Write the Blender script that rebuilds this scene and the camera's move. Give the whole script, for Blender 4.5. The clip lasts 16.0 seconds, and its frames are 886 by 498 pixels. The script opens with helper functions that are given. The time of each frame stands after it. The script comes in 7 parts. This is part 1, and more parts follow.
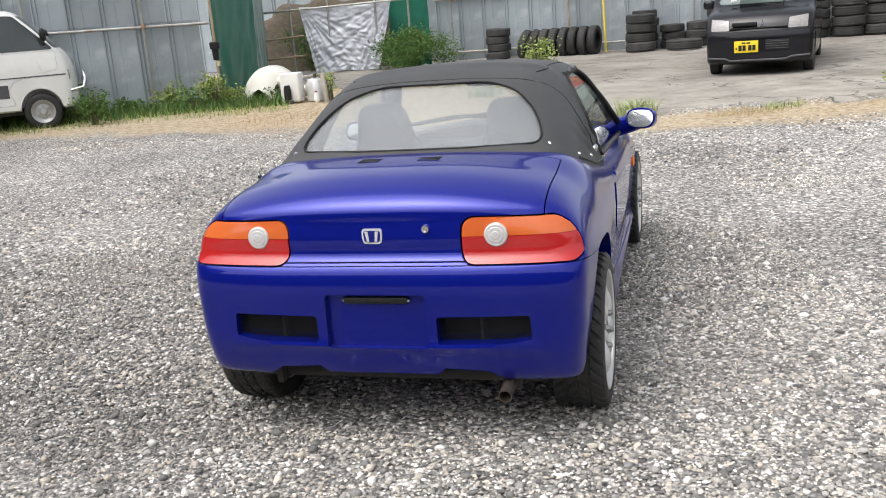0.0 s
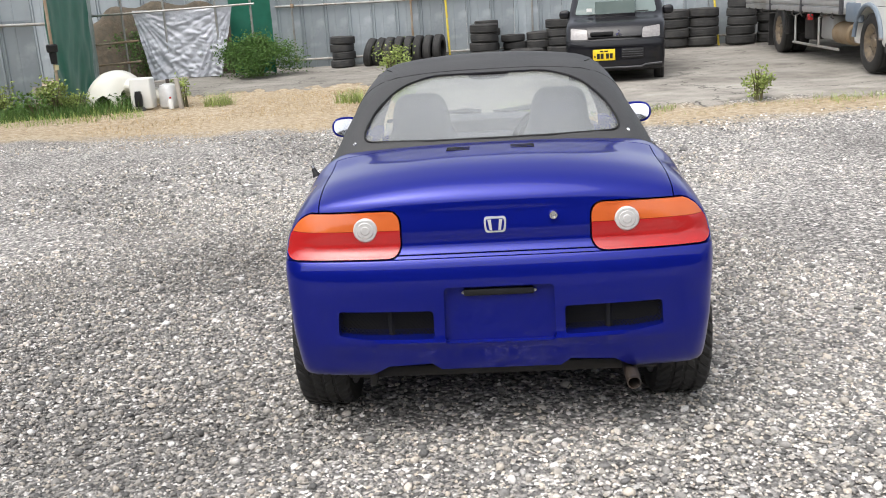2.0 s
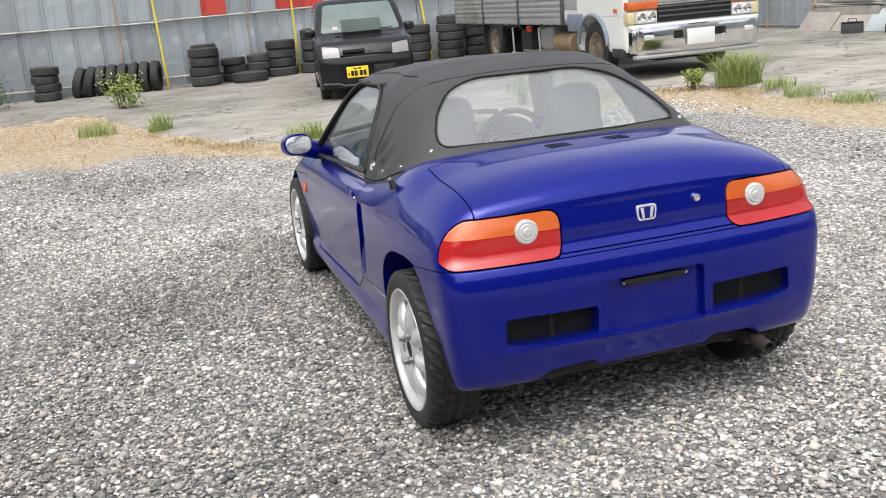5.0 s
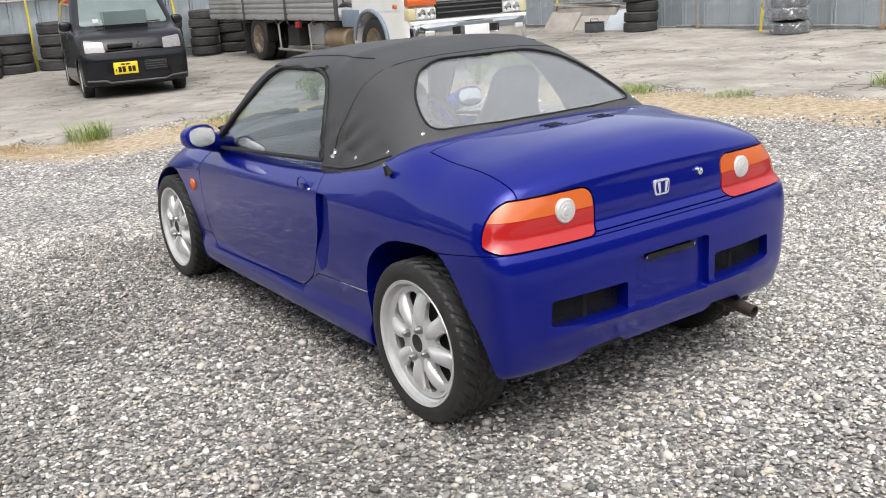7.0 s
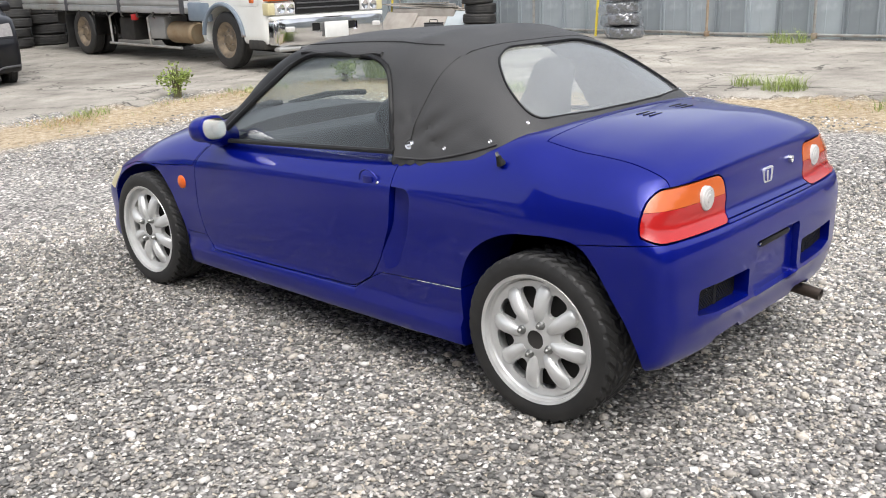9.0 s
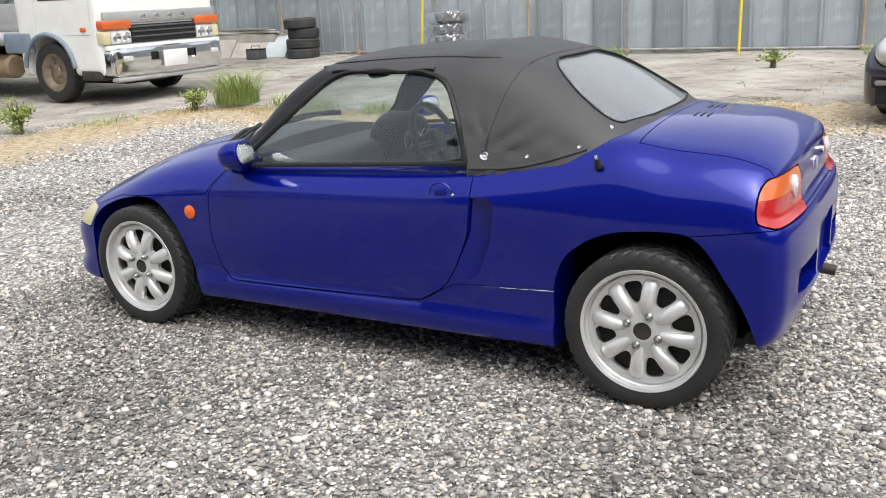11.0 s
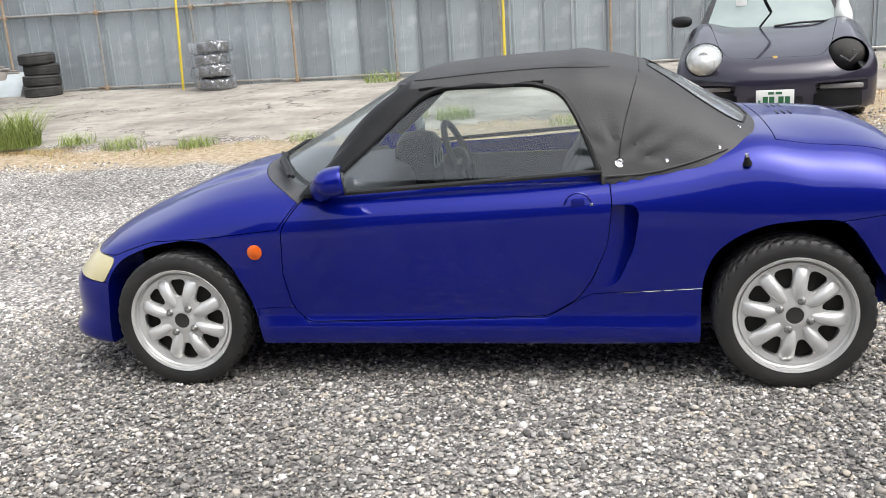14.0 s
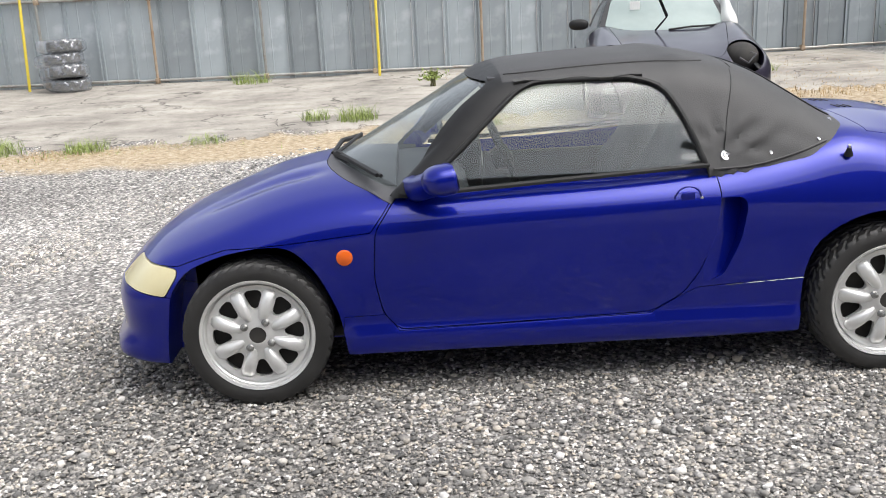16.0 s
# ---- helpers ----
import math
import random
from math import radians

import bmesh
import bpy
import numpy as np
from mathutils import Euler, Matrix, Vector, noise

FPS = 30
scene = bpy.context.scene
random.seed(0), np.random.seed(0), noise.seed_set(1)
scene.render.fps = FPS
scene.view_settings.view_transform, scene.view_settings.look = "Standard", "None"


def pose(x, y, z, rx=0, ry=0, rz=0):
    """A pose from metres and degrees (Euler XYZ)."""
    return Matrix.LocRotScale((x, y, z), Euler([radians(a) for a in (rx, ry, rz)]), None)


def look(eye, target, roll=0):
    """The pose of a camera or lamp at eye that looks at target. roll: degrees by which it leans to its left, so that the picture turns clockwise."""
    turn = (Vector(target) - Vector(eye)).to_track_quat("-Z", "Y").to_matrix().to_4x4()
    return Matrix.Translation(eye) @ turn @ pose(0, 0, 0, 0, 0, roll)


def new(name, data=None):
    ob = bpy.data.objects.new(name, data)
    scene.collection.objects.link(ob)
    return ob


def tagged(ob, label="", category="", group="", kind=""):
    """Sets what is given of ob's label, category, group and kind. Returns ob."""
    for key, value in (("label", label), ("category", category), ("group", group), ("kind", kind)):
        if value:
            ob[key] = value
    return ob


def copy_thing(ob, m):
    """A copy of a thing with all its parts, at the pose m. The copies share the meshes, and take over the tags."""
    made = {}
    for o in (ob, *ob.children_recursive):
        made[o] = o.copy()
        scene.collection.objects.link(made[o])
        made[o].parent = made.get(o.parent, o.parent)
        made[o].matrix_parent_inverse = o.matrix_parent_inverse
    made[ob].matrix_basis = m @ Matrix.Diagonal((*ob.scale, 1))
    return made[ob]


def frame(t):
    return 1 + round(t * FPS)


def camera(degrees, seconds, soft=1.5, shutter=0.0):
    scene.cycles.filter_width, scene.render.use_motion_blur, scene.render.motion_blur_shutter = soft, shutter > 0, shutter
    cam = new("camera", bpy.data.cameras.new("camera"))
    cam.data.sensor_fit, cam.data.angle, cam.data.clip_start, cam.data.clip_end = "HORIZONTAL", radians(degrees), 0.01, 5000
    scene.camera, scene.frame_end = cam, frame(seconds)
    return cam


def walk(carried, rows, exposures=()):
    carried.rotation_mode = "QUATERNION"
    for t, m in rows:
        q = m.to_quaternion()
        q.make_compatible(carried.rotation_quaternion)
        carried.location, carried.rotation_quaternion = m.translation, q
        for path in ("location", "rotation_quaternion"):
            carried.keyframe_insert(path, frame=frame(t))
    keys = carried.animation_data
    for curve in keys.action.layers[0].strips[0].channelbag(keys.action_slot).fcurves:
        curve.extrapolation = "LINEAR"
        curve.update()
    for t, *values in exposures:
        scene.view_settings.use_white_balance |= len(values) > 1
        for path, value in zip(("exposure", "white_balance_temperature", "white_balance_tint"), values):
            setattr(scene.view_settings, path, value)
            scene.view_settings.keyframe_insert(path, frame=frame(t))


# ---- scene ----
cam = camera(51.2, 16.0, 1.0)
PATH = [
    (0.0, (1.001, -3.160, 1.416), (-0.047, 0.571, 0.426), -4.59),
    (0.5, (0.746, -3.161, 1.387), (-0.122, 0.607, 0.363), -4.81),
    (1.0, (0.506, -3.143, 1.395), (-0.175, 0.662, 0.365), -4.22),
    (1.5, (0.228, -3.240, 1.390), (-0.189, 0.606, 0.374), -3.52),
    (2.0, (-0.001, -3.214, 1.383), (-0.229, 0.653, 0.386), -3.46),
    (2.5, (-0.238, -3.147, 1.388), (-0.292, 0.729, 0.399), -3.03),
    (3.0, (-0.532, -3.197, 1.399), (-0.366, 0.671, 0.395), -3.29),
    (5.5, (-1.624, -2.819, 1.404), (-0.188, 0.777, 0.401), -4.51),
    (6.0, (-1.818, -2.714, 1.392), (-0.069, 0.729, 0.348), -3.58),
    (6.5, (-2.056, -2.623, 1.414), (-0.071, 0.670, 0.311), -4.11),
    (7.0, (-2.204, -2.409, 1.393), (-0.041, 0.775, 0.305), -3.98),
    (7.5, (-2.357, -2.222, 1.393), (0.016, 0.816, 0.324), -2.91),
    (8.0, (-2.607, -2.059, 1.403), (-0.058, 0.823, 0.310), -3.20),
    (8.5, (-2.762, -1.863, 1.376), (-0.102, 0.910, 0.265), -3.02),
    (9.0, (-2.886, -1.643, 1.383), (-0.067, 0.962, 0.258), -1.97),
    (9.5, (-3.116, -1.451, 1.390), (-0.113, 0.945, 0.275), -2.67),
    (10.0, (-3.292, -1.262, 1.387), (-0.169, 0.985, 0.295), -3.35),
    (12.5, (-3.857, -0.140, 1.398), (-0.209, 1.127, 0.356), -2.66),
    (13.0, (-3.959, 0.118, 1.417), (-0.256, 1.214, 0.373), -3.74),
    (13.5, (-3.910, 0.391, 1.422), (-0.149, 1.283, 0.393), -4.22),
    (14.0, (-3.937, 0.652, 1.410), (-0.129, 1.340, 0.396), -3.86),
    (14.5, (-3.989, 0.918, 1.427), (-0.153, 1.383, 0.394), -4.02),
    (15.0, (-3.884, 1.182, 1.416), (-0.030, 1.504, 0.393), -3.53),
    (15.5, (-3.820, 1.400, 1.409), (0.054, 1.549, 0.423), -2.79),
    (16.0, (-3.871, 1.695, 1.418), (-0.010, 1.606, 0.377), -2.82),
]
walk(cam, [(t, look(eye, target, roll)) for t, eye, target, roll in PATH], [(0.0, 0.92), (9.0, 0.98), (13.0, 1.04), (16.0, 1.05)])

# ---- world, sun ----
world = bpy.data.worlds.new("sky")
scene.world = world
world.use_nodes = True
wn = world.node_tree
for n in list(wn.nodes):
    wn.nodes.remove(n)
sky = wn.nodes.new("ShaderNodeTexSky")
sky.sky_type, sky.sun_disc = "NISHITA", False
sky.sun_elevation, sky.sun_rotation = radians(61), radians(214)
sky.dust_density, sky.air_density, sky.ozone_density = 4.0, 1.0, 1.0
grey = wn.nodes.new("ShaderNodeHueSaturation")
grey.inputs["Saturation"].default_value = 0.30
bg = wn.nodes.new("ShaderNodeBackground")
bg.inputs["Strength"].default_value = 0.15
wout = wn.nodes.new("ShaderNodeOutputWorld")
wn.links.new(sky.outputs[0], grey.inputs["Color"])
wn.links.new(grey.outputs[0], bg.inputs["Color"])
wn.links.new(bg.outputs[0], wout.inputs["Surface"])
sun_data = bpy.data.lights.new("sun", "SUN")
sun_data.energy, sun_data.angle, sun_data.color = 0.6, radians(60), (1.0, 0.975, 0.95)
sun = new("sun", sun_data)
sun.matrix_world = look((-4, -6, 13), (0, 0, 0))


# ---- materials ----
def material(name, colour, rough=0.5, metal=0.0, second=None, scale=8.0, mix=0.5, bump=0.0, bump_scale=60.0,
             coat=0.0, spec=0.5, stain=None, stain_scale=1.2, stain_at=0.6, jitter=0.0, island=0.0, rough_vary=0.08, coat_rough=0.07):
    """Base colour broken by two scales of noise, optional stains, bump and random value from piece to piece."""
    m = bpy.data.materials.new(name)
    m.use_nodes = True
    t = m.node_tree
    nodes, link = t.nodes, t.links.new
    b = nodes["Principled BSDF"]
    b.inputs["Roughness"].default_value = rough
    b.inputs["Metallic"].default_value = metal
    b.inputs["Coat Weight"].default_value = coat
    b.inputs["Coat Roughness"].default_value = coat_rough
    b.inputs["Specular IOR Level"].default_value = spec
    co = nodes.new("ShaderNodeTexCoord").outputs["Object"]

    def noise_at(s, detail=4.0):
        n = nodes.new("ShaderNodeTexNoise")
        n.inputs["Scale"].default_value, n.inputs["Detail"].default_value = s, detail
        link(co, n.inputs["Vector"])
        return n.outputs["Fac"]

    def blend(fac, a, c, kind="MIX"):
        x = nodes.new("ShaderNodeMix")
        x.data_type, x.blend_type = "RGBA", kind
        for sock, val in ((x.inputs[0], fac), (x.inputs[6], a), (x.inputs[7], c)):
            if isinstance(val, (int, float)):
                sock.default_value = val
            elif isinstance(val, tuple):
                sock.default_value = (*val, 1.0)
            else:
                link(val, sock)
        return x.outputs[2]

    def ramp(fac, lo, hi):
        r = nodes.new("ShaderNodeMapRange")
        r.inputs["From Min"].default_value, r.inputs["From Max"].default_value = lo, hi
        link(fac, r.inputs["Value"])
        return r.outputs[0]

    if second is None:
        second = tuple(c * 0.86 for c in colour)
    base = blend(ramp(noise_at(scale), 0.5 - mix / 2, 0.5 + mix / 2), tuple(colour), tuple(second))
    if stain:
        base = blend(ramp(noise_at(stain_scale, 6.0), stain_at, stain_at + 0.15), base, tuple(stain))
    if jitter or island:
        if island:
            rnd = nodes.new("ShaderNodeNewGeometry").outputs["Random Per Island"]
        else:
            rnd = nodes.new("ShaderNodeObjectInfo").outputs["Random"]
        r = nodes.new("ShaderNodeMapRange")
        a = island or jitter
        r.inputs["To Min"].default_value, r.inputs["To Max"].default_value = 1 - a, 1 + a
        link(rnd, r.inputs["Value"])
        h = nodes.new("ShaderNodeHueSaturation")
        link(r.outputs[0], h.inputs["Value"])
        link(base, h.inputs["Color"])
        base = h.outputs[0]
    link(base, b.inputs["Base Color"])
    if rough_vary:
        r = nodes.new("ShaderNodeMapRange")
        r.inputs["To Min"].default_value, r.inputs["To Max"].default_value = max(0.0, rough - rough_vary), min(1.0, rough + rough_vary)
        link(noise_at(scale * 0.6), r.inputs["Value"])
        link(r.outputs[0], b.inputs["Roughness"])
    if bump:
        k = nodes.new("ShaderNodeBump")
        k.inputs["Strength"].default_value, k.inputs["Distance"].default_value = 0.6, bump
        link(noise_at(bump_scale), k.inputs["Height"])
        link(k.outputs[0], b.inputs["Normal"])
    return m


def glass_material(name, tint=(0.9, 0.95, 0.93), rough=0.0, milk=0.0, milk_colour=(0.7, 0.7, 0.66), gloss_least=0.03):
    """Clear sheet: mostly straight-through, glossy by Fresnel, with some milkiness."""
    m = bpy.data.materials.new(name)
    m.use_nodes = True
    t = m.node_tree
    nodes, link = t.nodes, t.links.new
    nodes.remove(nodes["Principled BSDF"])
    clear = nodes.new("ShaderNodeBsdfTransparent")
    clear.inputs[0].default_value = (*tint, 1)
    gloss = nodes.new("ShaderNodeBsdfGlossy")
    gloss.inputs["Roughness"].default_value = rough
    lw = nodes.new("ShaderNodeLayerWeight")
    lw.inputs["Blend"].default_value = 0.5
    power = nodes.new("ShaderNodeMath")
    power.operation, power.inputs[1].default_value = "POWER", 4.0
    link(lw.outputs["Facing"], power.inputs[0])
    fres = nodes.new("ShaderNodeMapRange")
    fres.inputs["To Min"].default_value, fres.inputs["To Max"].default_value = gloss_least, 0.7
    link(power.outputs[0], fres.inputs["Value"])
    haze = nodes.new("ShaderNodeBsdfDiffuse")
    haze.inputs[0].default_value = (*milk_colour, 1)
    nz = nodes.new("ShaderNodeTexNoise")
    nz.inputs["Scale"].default_value = 5.0
    link(nodes.new("ShaderNodeTexCoord").outputs["Object"], nz.inputs["Vector"])
    mr = nodes.new("ShaderNodeMapRange")
    mr.inputs["To Min"].default_value, mr.inputs["To Max"].default_value = milk * 0.7, milk * 1.3
    link(nz.outputs["Fac"], mr.inputs["Value"])
    a, c = nodes.new("ShaderNodeMixShader"), nodes.new("ShaderNodeMixShader")
    link(mr.outputs[0], a.inputs[0]), link(clear.outputs[0], a.inputs[1]), link(haze.outputs[0], a.inputs[2])
    link(fres.outputs[0], c.inputs[0]), link((a if milk else clear).outputs[0], c.inputs[1]), link(gloss.outputs[0], c.inputs[2])
    link(c.outputs[0], nodes["Material Output"].inputs[0])
    return m


PAINT = material("blue_paint", (0.0016, 0.0080, 0.225), 0.34, 0.40, (0.0015, 0.0072, 0.205), 3.0, 0.6, coat=0.75, rough_vary=0.04, spec=0.10, coat_rough=0.04)
CLOTH = material("black_vinyl_cloth", (0.040, 0.040, 0.041), 0.58, 0, (0.052, 0.051, 0.051), 5.0, 0.5, bump=0.0015, bump_scale=260)
RUBBER = material("tyre_rubber", (0.013, 0.013, 0.013), 0.60, 0, (0.026, 0.025, 0.024), 9.0, 0.4, bump=0.001, bump_scale=120)
BLACK = material("black_plastic", (0.012, 0.012, 0.013), 0.50, 0, (0.017, 0.017, 0.017), 20, spec=0.28, bump=0.0005, bump_scale=300)
DARK = material("dark_underbody", (0.022, 0.021, 0.020), 0.8, 0, (0.045, 0.041, 0.036), 10)
SILVER = material("silver_alloy", (0.72, 0.72, 0.71), 0.34, 0.45, (0.60, 0.60, 0.59), 14, coat=0.3)
BRIGHT = material("bright_silver", (0.80, 0.80, 0.80), 0.25, 0.4, (0.7, 0.7, 0.7), 30)
CHROME = material("chrome", (0.75, 0.75, 0.76), 0.12, 1.0)
STEEL = material("rusty_steel", (0.085, 0.08, 0.075), 0.6, 0.6, (0.08, 0.055, 0.04), 25, bump=0.0008)
AMBER = material("amber_lens", (0.60, 0.135, 0.032), 0.15, 0, (0.52, 0.10, 0.022), 6, coat=0.3, rough_vary=0.02, bump=0.001, bump_scale=70)
NUT = material("dark_steel_nut", (0.30, 0.30, 0.29), 0.3, 0.9)
ORANGE = material("orange_lens", (0.80, 0.14, 0.012), 0.15, 0, (0.70, 0.11, 0.010), 6, coat=0.4, rough_vary=0.02)
RED = material("red_lens", (0.45, 0.018, 0.018), 0.15, 0, (0.38, 0.013, 0.013), 6, coat=0.3, rough_vary=0.02, bump=0.001, bump_scale=70)
CLEARLENS = material("clear_lens", (0.64, 0.63, 0.61), 0.15, 0.0, (0.46, 0.45, 0.44), 40, coat=0.9)
YELLOWED = material("yellowed_lens", (0.62, 0.57, 0.36), 0.3, 0, (0.55, 0.48, 0.27), 8, coat=0.4)
WINDOW = glass_material("window_glass", (0.92, 0.95, 0.945), 0.0, 0.0, (0.35, 0.37, 0.37), 0.06)
VINYLWIN = glass_material("vinyl_window", (0.92, 0.93, 0.92), 0.03, 0.12, (0.78, 0.80, 0.81), 0.08)
GREY = material("grey_trim", (0.06, 0.06, 0.065), 0.6, 0, (0.08, 0.08, 0.085), 12, bump=0.0006, bump_scale=300)
SEATCLOTH = material("grey_seat_fabric", (0.13, 0.135, 0.135), 0.85, 0, (0.10, 0.105, 0.105), 25, bump=0.001, bump_scale=300)
WHITE = material("white_paint", (0.75, 0.75, 0.72), 0.4, 0, (0.68, 0.68, 0.64), 4, coat=0.3, stain=(0.45, 0.42, 0.36), stain_scale=3, stain_at=0.66)
VANBLACK = material("black_car_paint", (0.006, 0.006, 0.009), 0.40, 0, (0.009, 0.009, 0.011), 4, coat=0.6, spec=0.15, coat_rough=0.03)
NAVY = material("dark_purple_paint", (0.020, 0.017, 0.032), 0.35, 0.2, (0.026, 0.022, 0.040), 4, coat=1.0, spec=0.3, coat_rough=0.03)


# ---- mesh helpers ----
def part(name, bm, mat, parent=None, label="", smooth=35, matrix=None):
    """A bmesh or mesh as one object under its thing."""
    if isinstance(bm, bmesh.types.BMesh):
        me = bpy.data.meshes.new(name)
        bmesh.ops.recalc_face_normals(bm, faces=bm.faces)
        bm.to_mesh(me)
        bm.free()
    else:
        me = bm
        me.name = name
    if mat is not None:
        me.materials.clear()
        for m in (mat if isinstance(mat, (list, tuple)) else [mat]):
            me.materials.append(m)
    if smooth:
        for p in me.polygons:
            p.use_smooth = True
        me.set_sharp_from_angle(angle=radians(smooth))
    ob = new(name, me)
    if parent is not None:
        ob.parent = parent
    if matrix is not None:
        ob.matrix_local = matrix
    if label:
        ob["label"] = label
    return ob


def thing(name, label, category, m=None, group="", kind=""):
    ob = new(name)
    ob.empty_display_size = 0.1
    if m is not None:
        ob.matrix_world = m
    return tagged(ob, label, category, group, kind)


def curve(*knots):
    """A smooth curve through (x, y) knots, flat beyond its ends; works on arrays."""
    xs, ys = np.array(knots, float).T
    d = np.diff(ys) / np.diff(xs)
    m = np.concatenate([[d[0]], (d[1:] + d[:-1]) / 2, [d[-1]]])
    for i in range(len(d)):
        if i and d[i - 1] * d[i] <= 0:
            m[i] = 0

    def f(x):
        x = np.clip(np.asarray(x, float), xs[0], xs[-1])
        i = np.clip(np.searchsorted(xs, x) - 1, 0, len(xs) - 2)
        h = xs[i + 1] - xs[i]
        t = (x - xs[i]) / h
        return ((1 + 2 * t) * (1 - t) ** 2 * ys[i] + t * (1 - t) ** 2 * h * m[i]
                + t * t * (3 - 2 * t) * ys[i + 1] + t * t * (t - 1) * h * m[i + 1])
    return f


def smax(a, b, r):
    """Larger of two distances, the corner between them rounded by r."""
    h = np.maximum(r - np.abs(a - b), 0) / r
    return np.maximum(a, b) + h * h * r * 0.25


def box_grid(nx, ny, nz):
    """Vertices on a unit cube's skin and its quads."""
    index, verts, quads = {}, [], []

    def vid(i, j, k):
        if (i, j, k) not in index:
            index[i, j, k] = len(verts)
            verts.append((2 * i / nx - 1, 2 * j / ny - 1, 2 * k / nz - 1))
        return index[i, j, k]
    for i in range(nx):
        for j in range(ny):
            for k, flip in ((0, True), (nz, False)):
                q = [vid(i, j, k), vid(i + 1, j, k), vid(i + 1, j + 1, k), vid(i, j + 1, k)]
                quads.append(q[::-1] if flip else q)
    for i in range(nx):
        for k in range(nz):
            for j, flip in ((0, False), (ny, True)):
                q = [vid(i, j, k), vid(i + 1, j, k), vid(i + 1, j, k + 1), vid(i, j, k + 1)]
                quads.append(q[::-1] if flip else q)
    for j in range(ny):
        for k in range(nz):
            for i, flip in ((0, True), (nx, False)):
                q = [vid(i, j, k), vid(i, j + 1, k), vid(i, j + 1, k + 1), vid(i, j, k + 1)]
                quads.append(q[::-1] if flip else q)
    return np.array(verts), quads


def mesh_of(name, verts, faces):
    me = bpy.data.meshes.new(name)
    me.from_pydata([tuple(map(float, v)) for v in verts], [], faces)
    me.update()
    return me


def hull(name, field, centre, half, core, cells):
    """The skin field = 0, found outwards from a core box; a closed mesh."""
    v, quads = box_grid(*cells)
    centre, half, core = (np.array(a, float) for a in (centre, half, core))
    a, d = centre + v * core, v * (half - core)
    lo, hi = np.zeros(len(v)), np.ones(len(v))
    for _ in range(26):
        mid = (lo + hi) / 2
        p = a + d * mid[:, None]
        out = field(p[:, 0], p[:, 1], p[:, 2]) > 0
        hi, lo = np.where(out, mid, hi), np.where(out, lo, mid)
    return mesh_of(name, a + d * ((lo + hi) / 2)[:, None], quads)


def grown(poly, by):
    """A closed outline moved outwards by a distance."""
    p = np.array(poly, float)
    area = np.sum(p[:, 0] * np.roll(p[:, 1], -1) - p[:, 1] * np.roll(p[:, 0], -1))
    e = np.roll(p, -1, 0) - p
    n = np.stack([e[:, 1], -e[:, 0]], 1) / np.maximum(np.linalg.norm(e, axis=1), 1e-9)[:, None]
    n = n * (1 if area > 0 else -1)
    m = n + np.roll(n, 1, 0)
    m = m / np.maximum((m * m).sum(1), 0.6)[:, None] * 2
    return [tuple(q) for q in p + m * by]


def rounded(points, r=0.03, n=4):
    """A closed outline with its corners rounded."""
    out = []
    k = len(points)
    for i in range(k):
        p, a, b = (np.array(points[j % k], float) for j in (i, i - 1, i + 1))
        ra = min(r, np.linalg.norm(a - p) * 0.45)
        rb = min(r, np.linalg.norm(b - p) * 0.45)
        s, e = p + (a - p) / np.linalg.norm(a - p) * ra, p + (b - p) / np.linalg.norm(b - p) * rb
        for t in np.linspace(0, 1, n + 1):
            out.append(tuple((1 - t) ** 2 * s + 2 * t * (1 - t) * p + t * t * e))
    return out


def prism(poly, axis, lo, hi):
    """An outline pushed along an axis: 'x' takes (y, z), 'y' takes (x, z), 'z' takes (x, y)."""
    def at(a, b, c):
        return {"x": (c, a, b), "y": (a, c, b), "z": (a, b, c)}[axis]
    n = len(poly)
    verts = [at(a, b, lo) for a, b in poly] + [at(a, b, hi) for a, b in poly]
    faces = [list(range(n))[::-1], list(range(n, 2 * n))] + [[i, (i + 1) % n, n + (i + 1) % n, n + i] for i in range(n)]
    me = mesh_of("cutter", verts, faces)
    bm = bmesh.new()
    bm.from_mesh(me)
    bmesh.ops.recalc_face_normals(bm, faces=bm.faces)
    bm.to_mesh(me)
    bm.free()
    return me


def volume(me):
    bm = bmesh.new()
    bm.from_mesh(me)
    v = abs(bm.calc_volume())
    bm.free()
    return v


def boolean(a, b, op="DIFFERENCE"):
    """A new mesh from two closed ones; a cut that fails is tried again with the cutter nudged."""
    va, vb = volume(a), volume(b)
    for attempt in range(7):
        if attempt == 4:
            bm = bmesh.new()
            bm.from_mesh(a)
            bmesh.ops.triangulate(bm, faces=[f for f in bm.faces if len(f.verts) > 4])
            bm.to_mesh(a)
            bm.free()
        oa, ob = new("work_a", a), new("work_b", b)
        ob.location = (0.00037 * attempt, 0.00053 * attempt, 0.00041 * attempt)
        mod = oa.modifiers.new("cut", "BOOLEAN")
        mod.operation, mod.object, mod.solver = op, ob, "MANIFOLD" if attempt % 2 == 0 else "EXACT"
        bpy.context.view_layer.update()
        me = bpy.data.meshes.new_from_object(oa.evaluated_get(bpy.context.evaluated_depsgraph_get()))
        bpy.data.objects.remove(oa)
        bpy.data.objects.remove(ob)
        bm = bmesh.new()
        bm.from_mesh(me)
        bmesh.ops.remove_doubles(bm, verts=bm.verts, dist=2e-5)
        bmesh.ops.dissolve_degenerate(bm, edges=bm.edges, dist=2e-5)
        bm.to_mesh(me)
        bm.free()
        v = volume(me)
        if (op == "DIFFERENCE" and v >= 0.98 * max(va - vb, 0.02 * va)) or (op == "INTERSECT" and 0 < v <= 1.01 * min(va, vb)):
            break
    me.materials.clear()
    return me


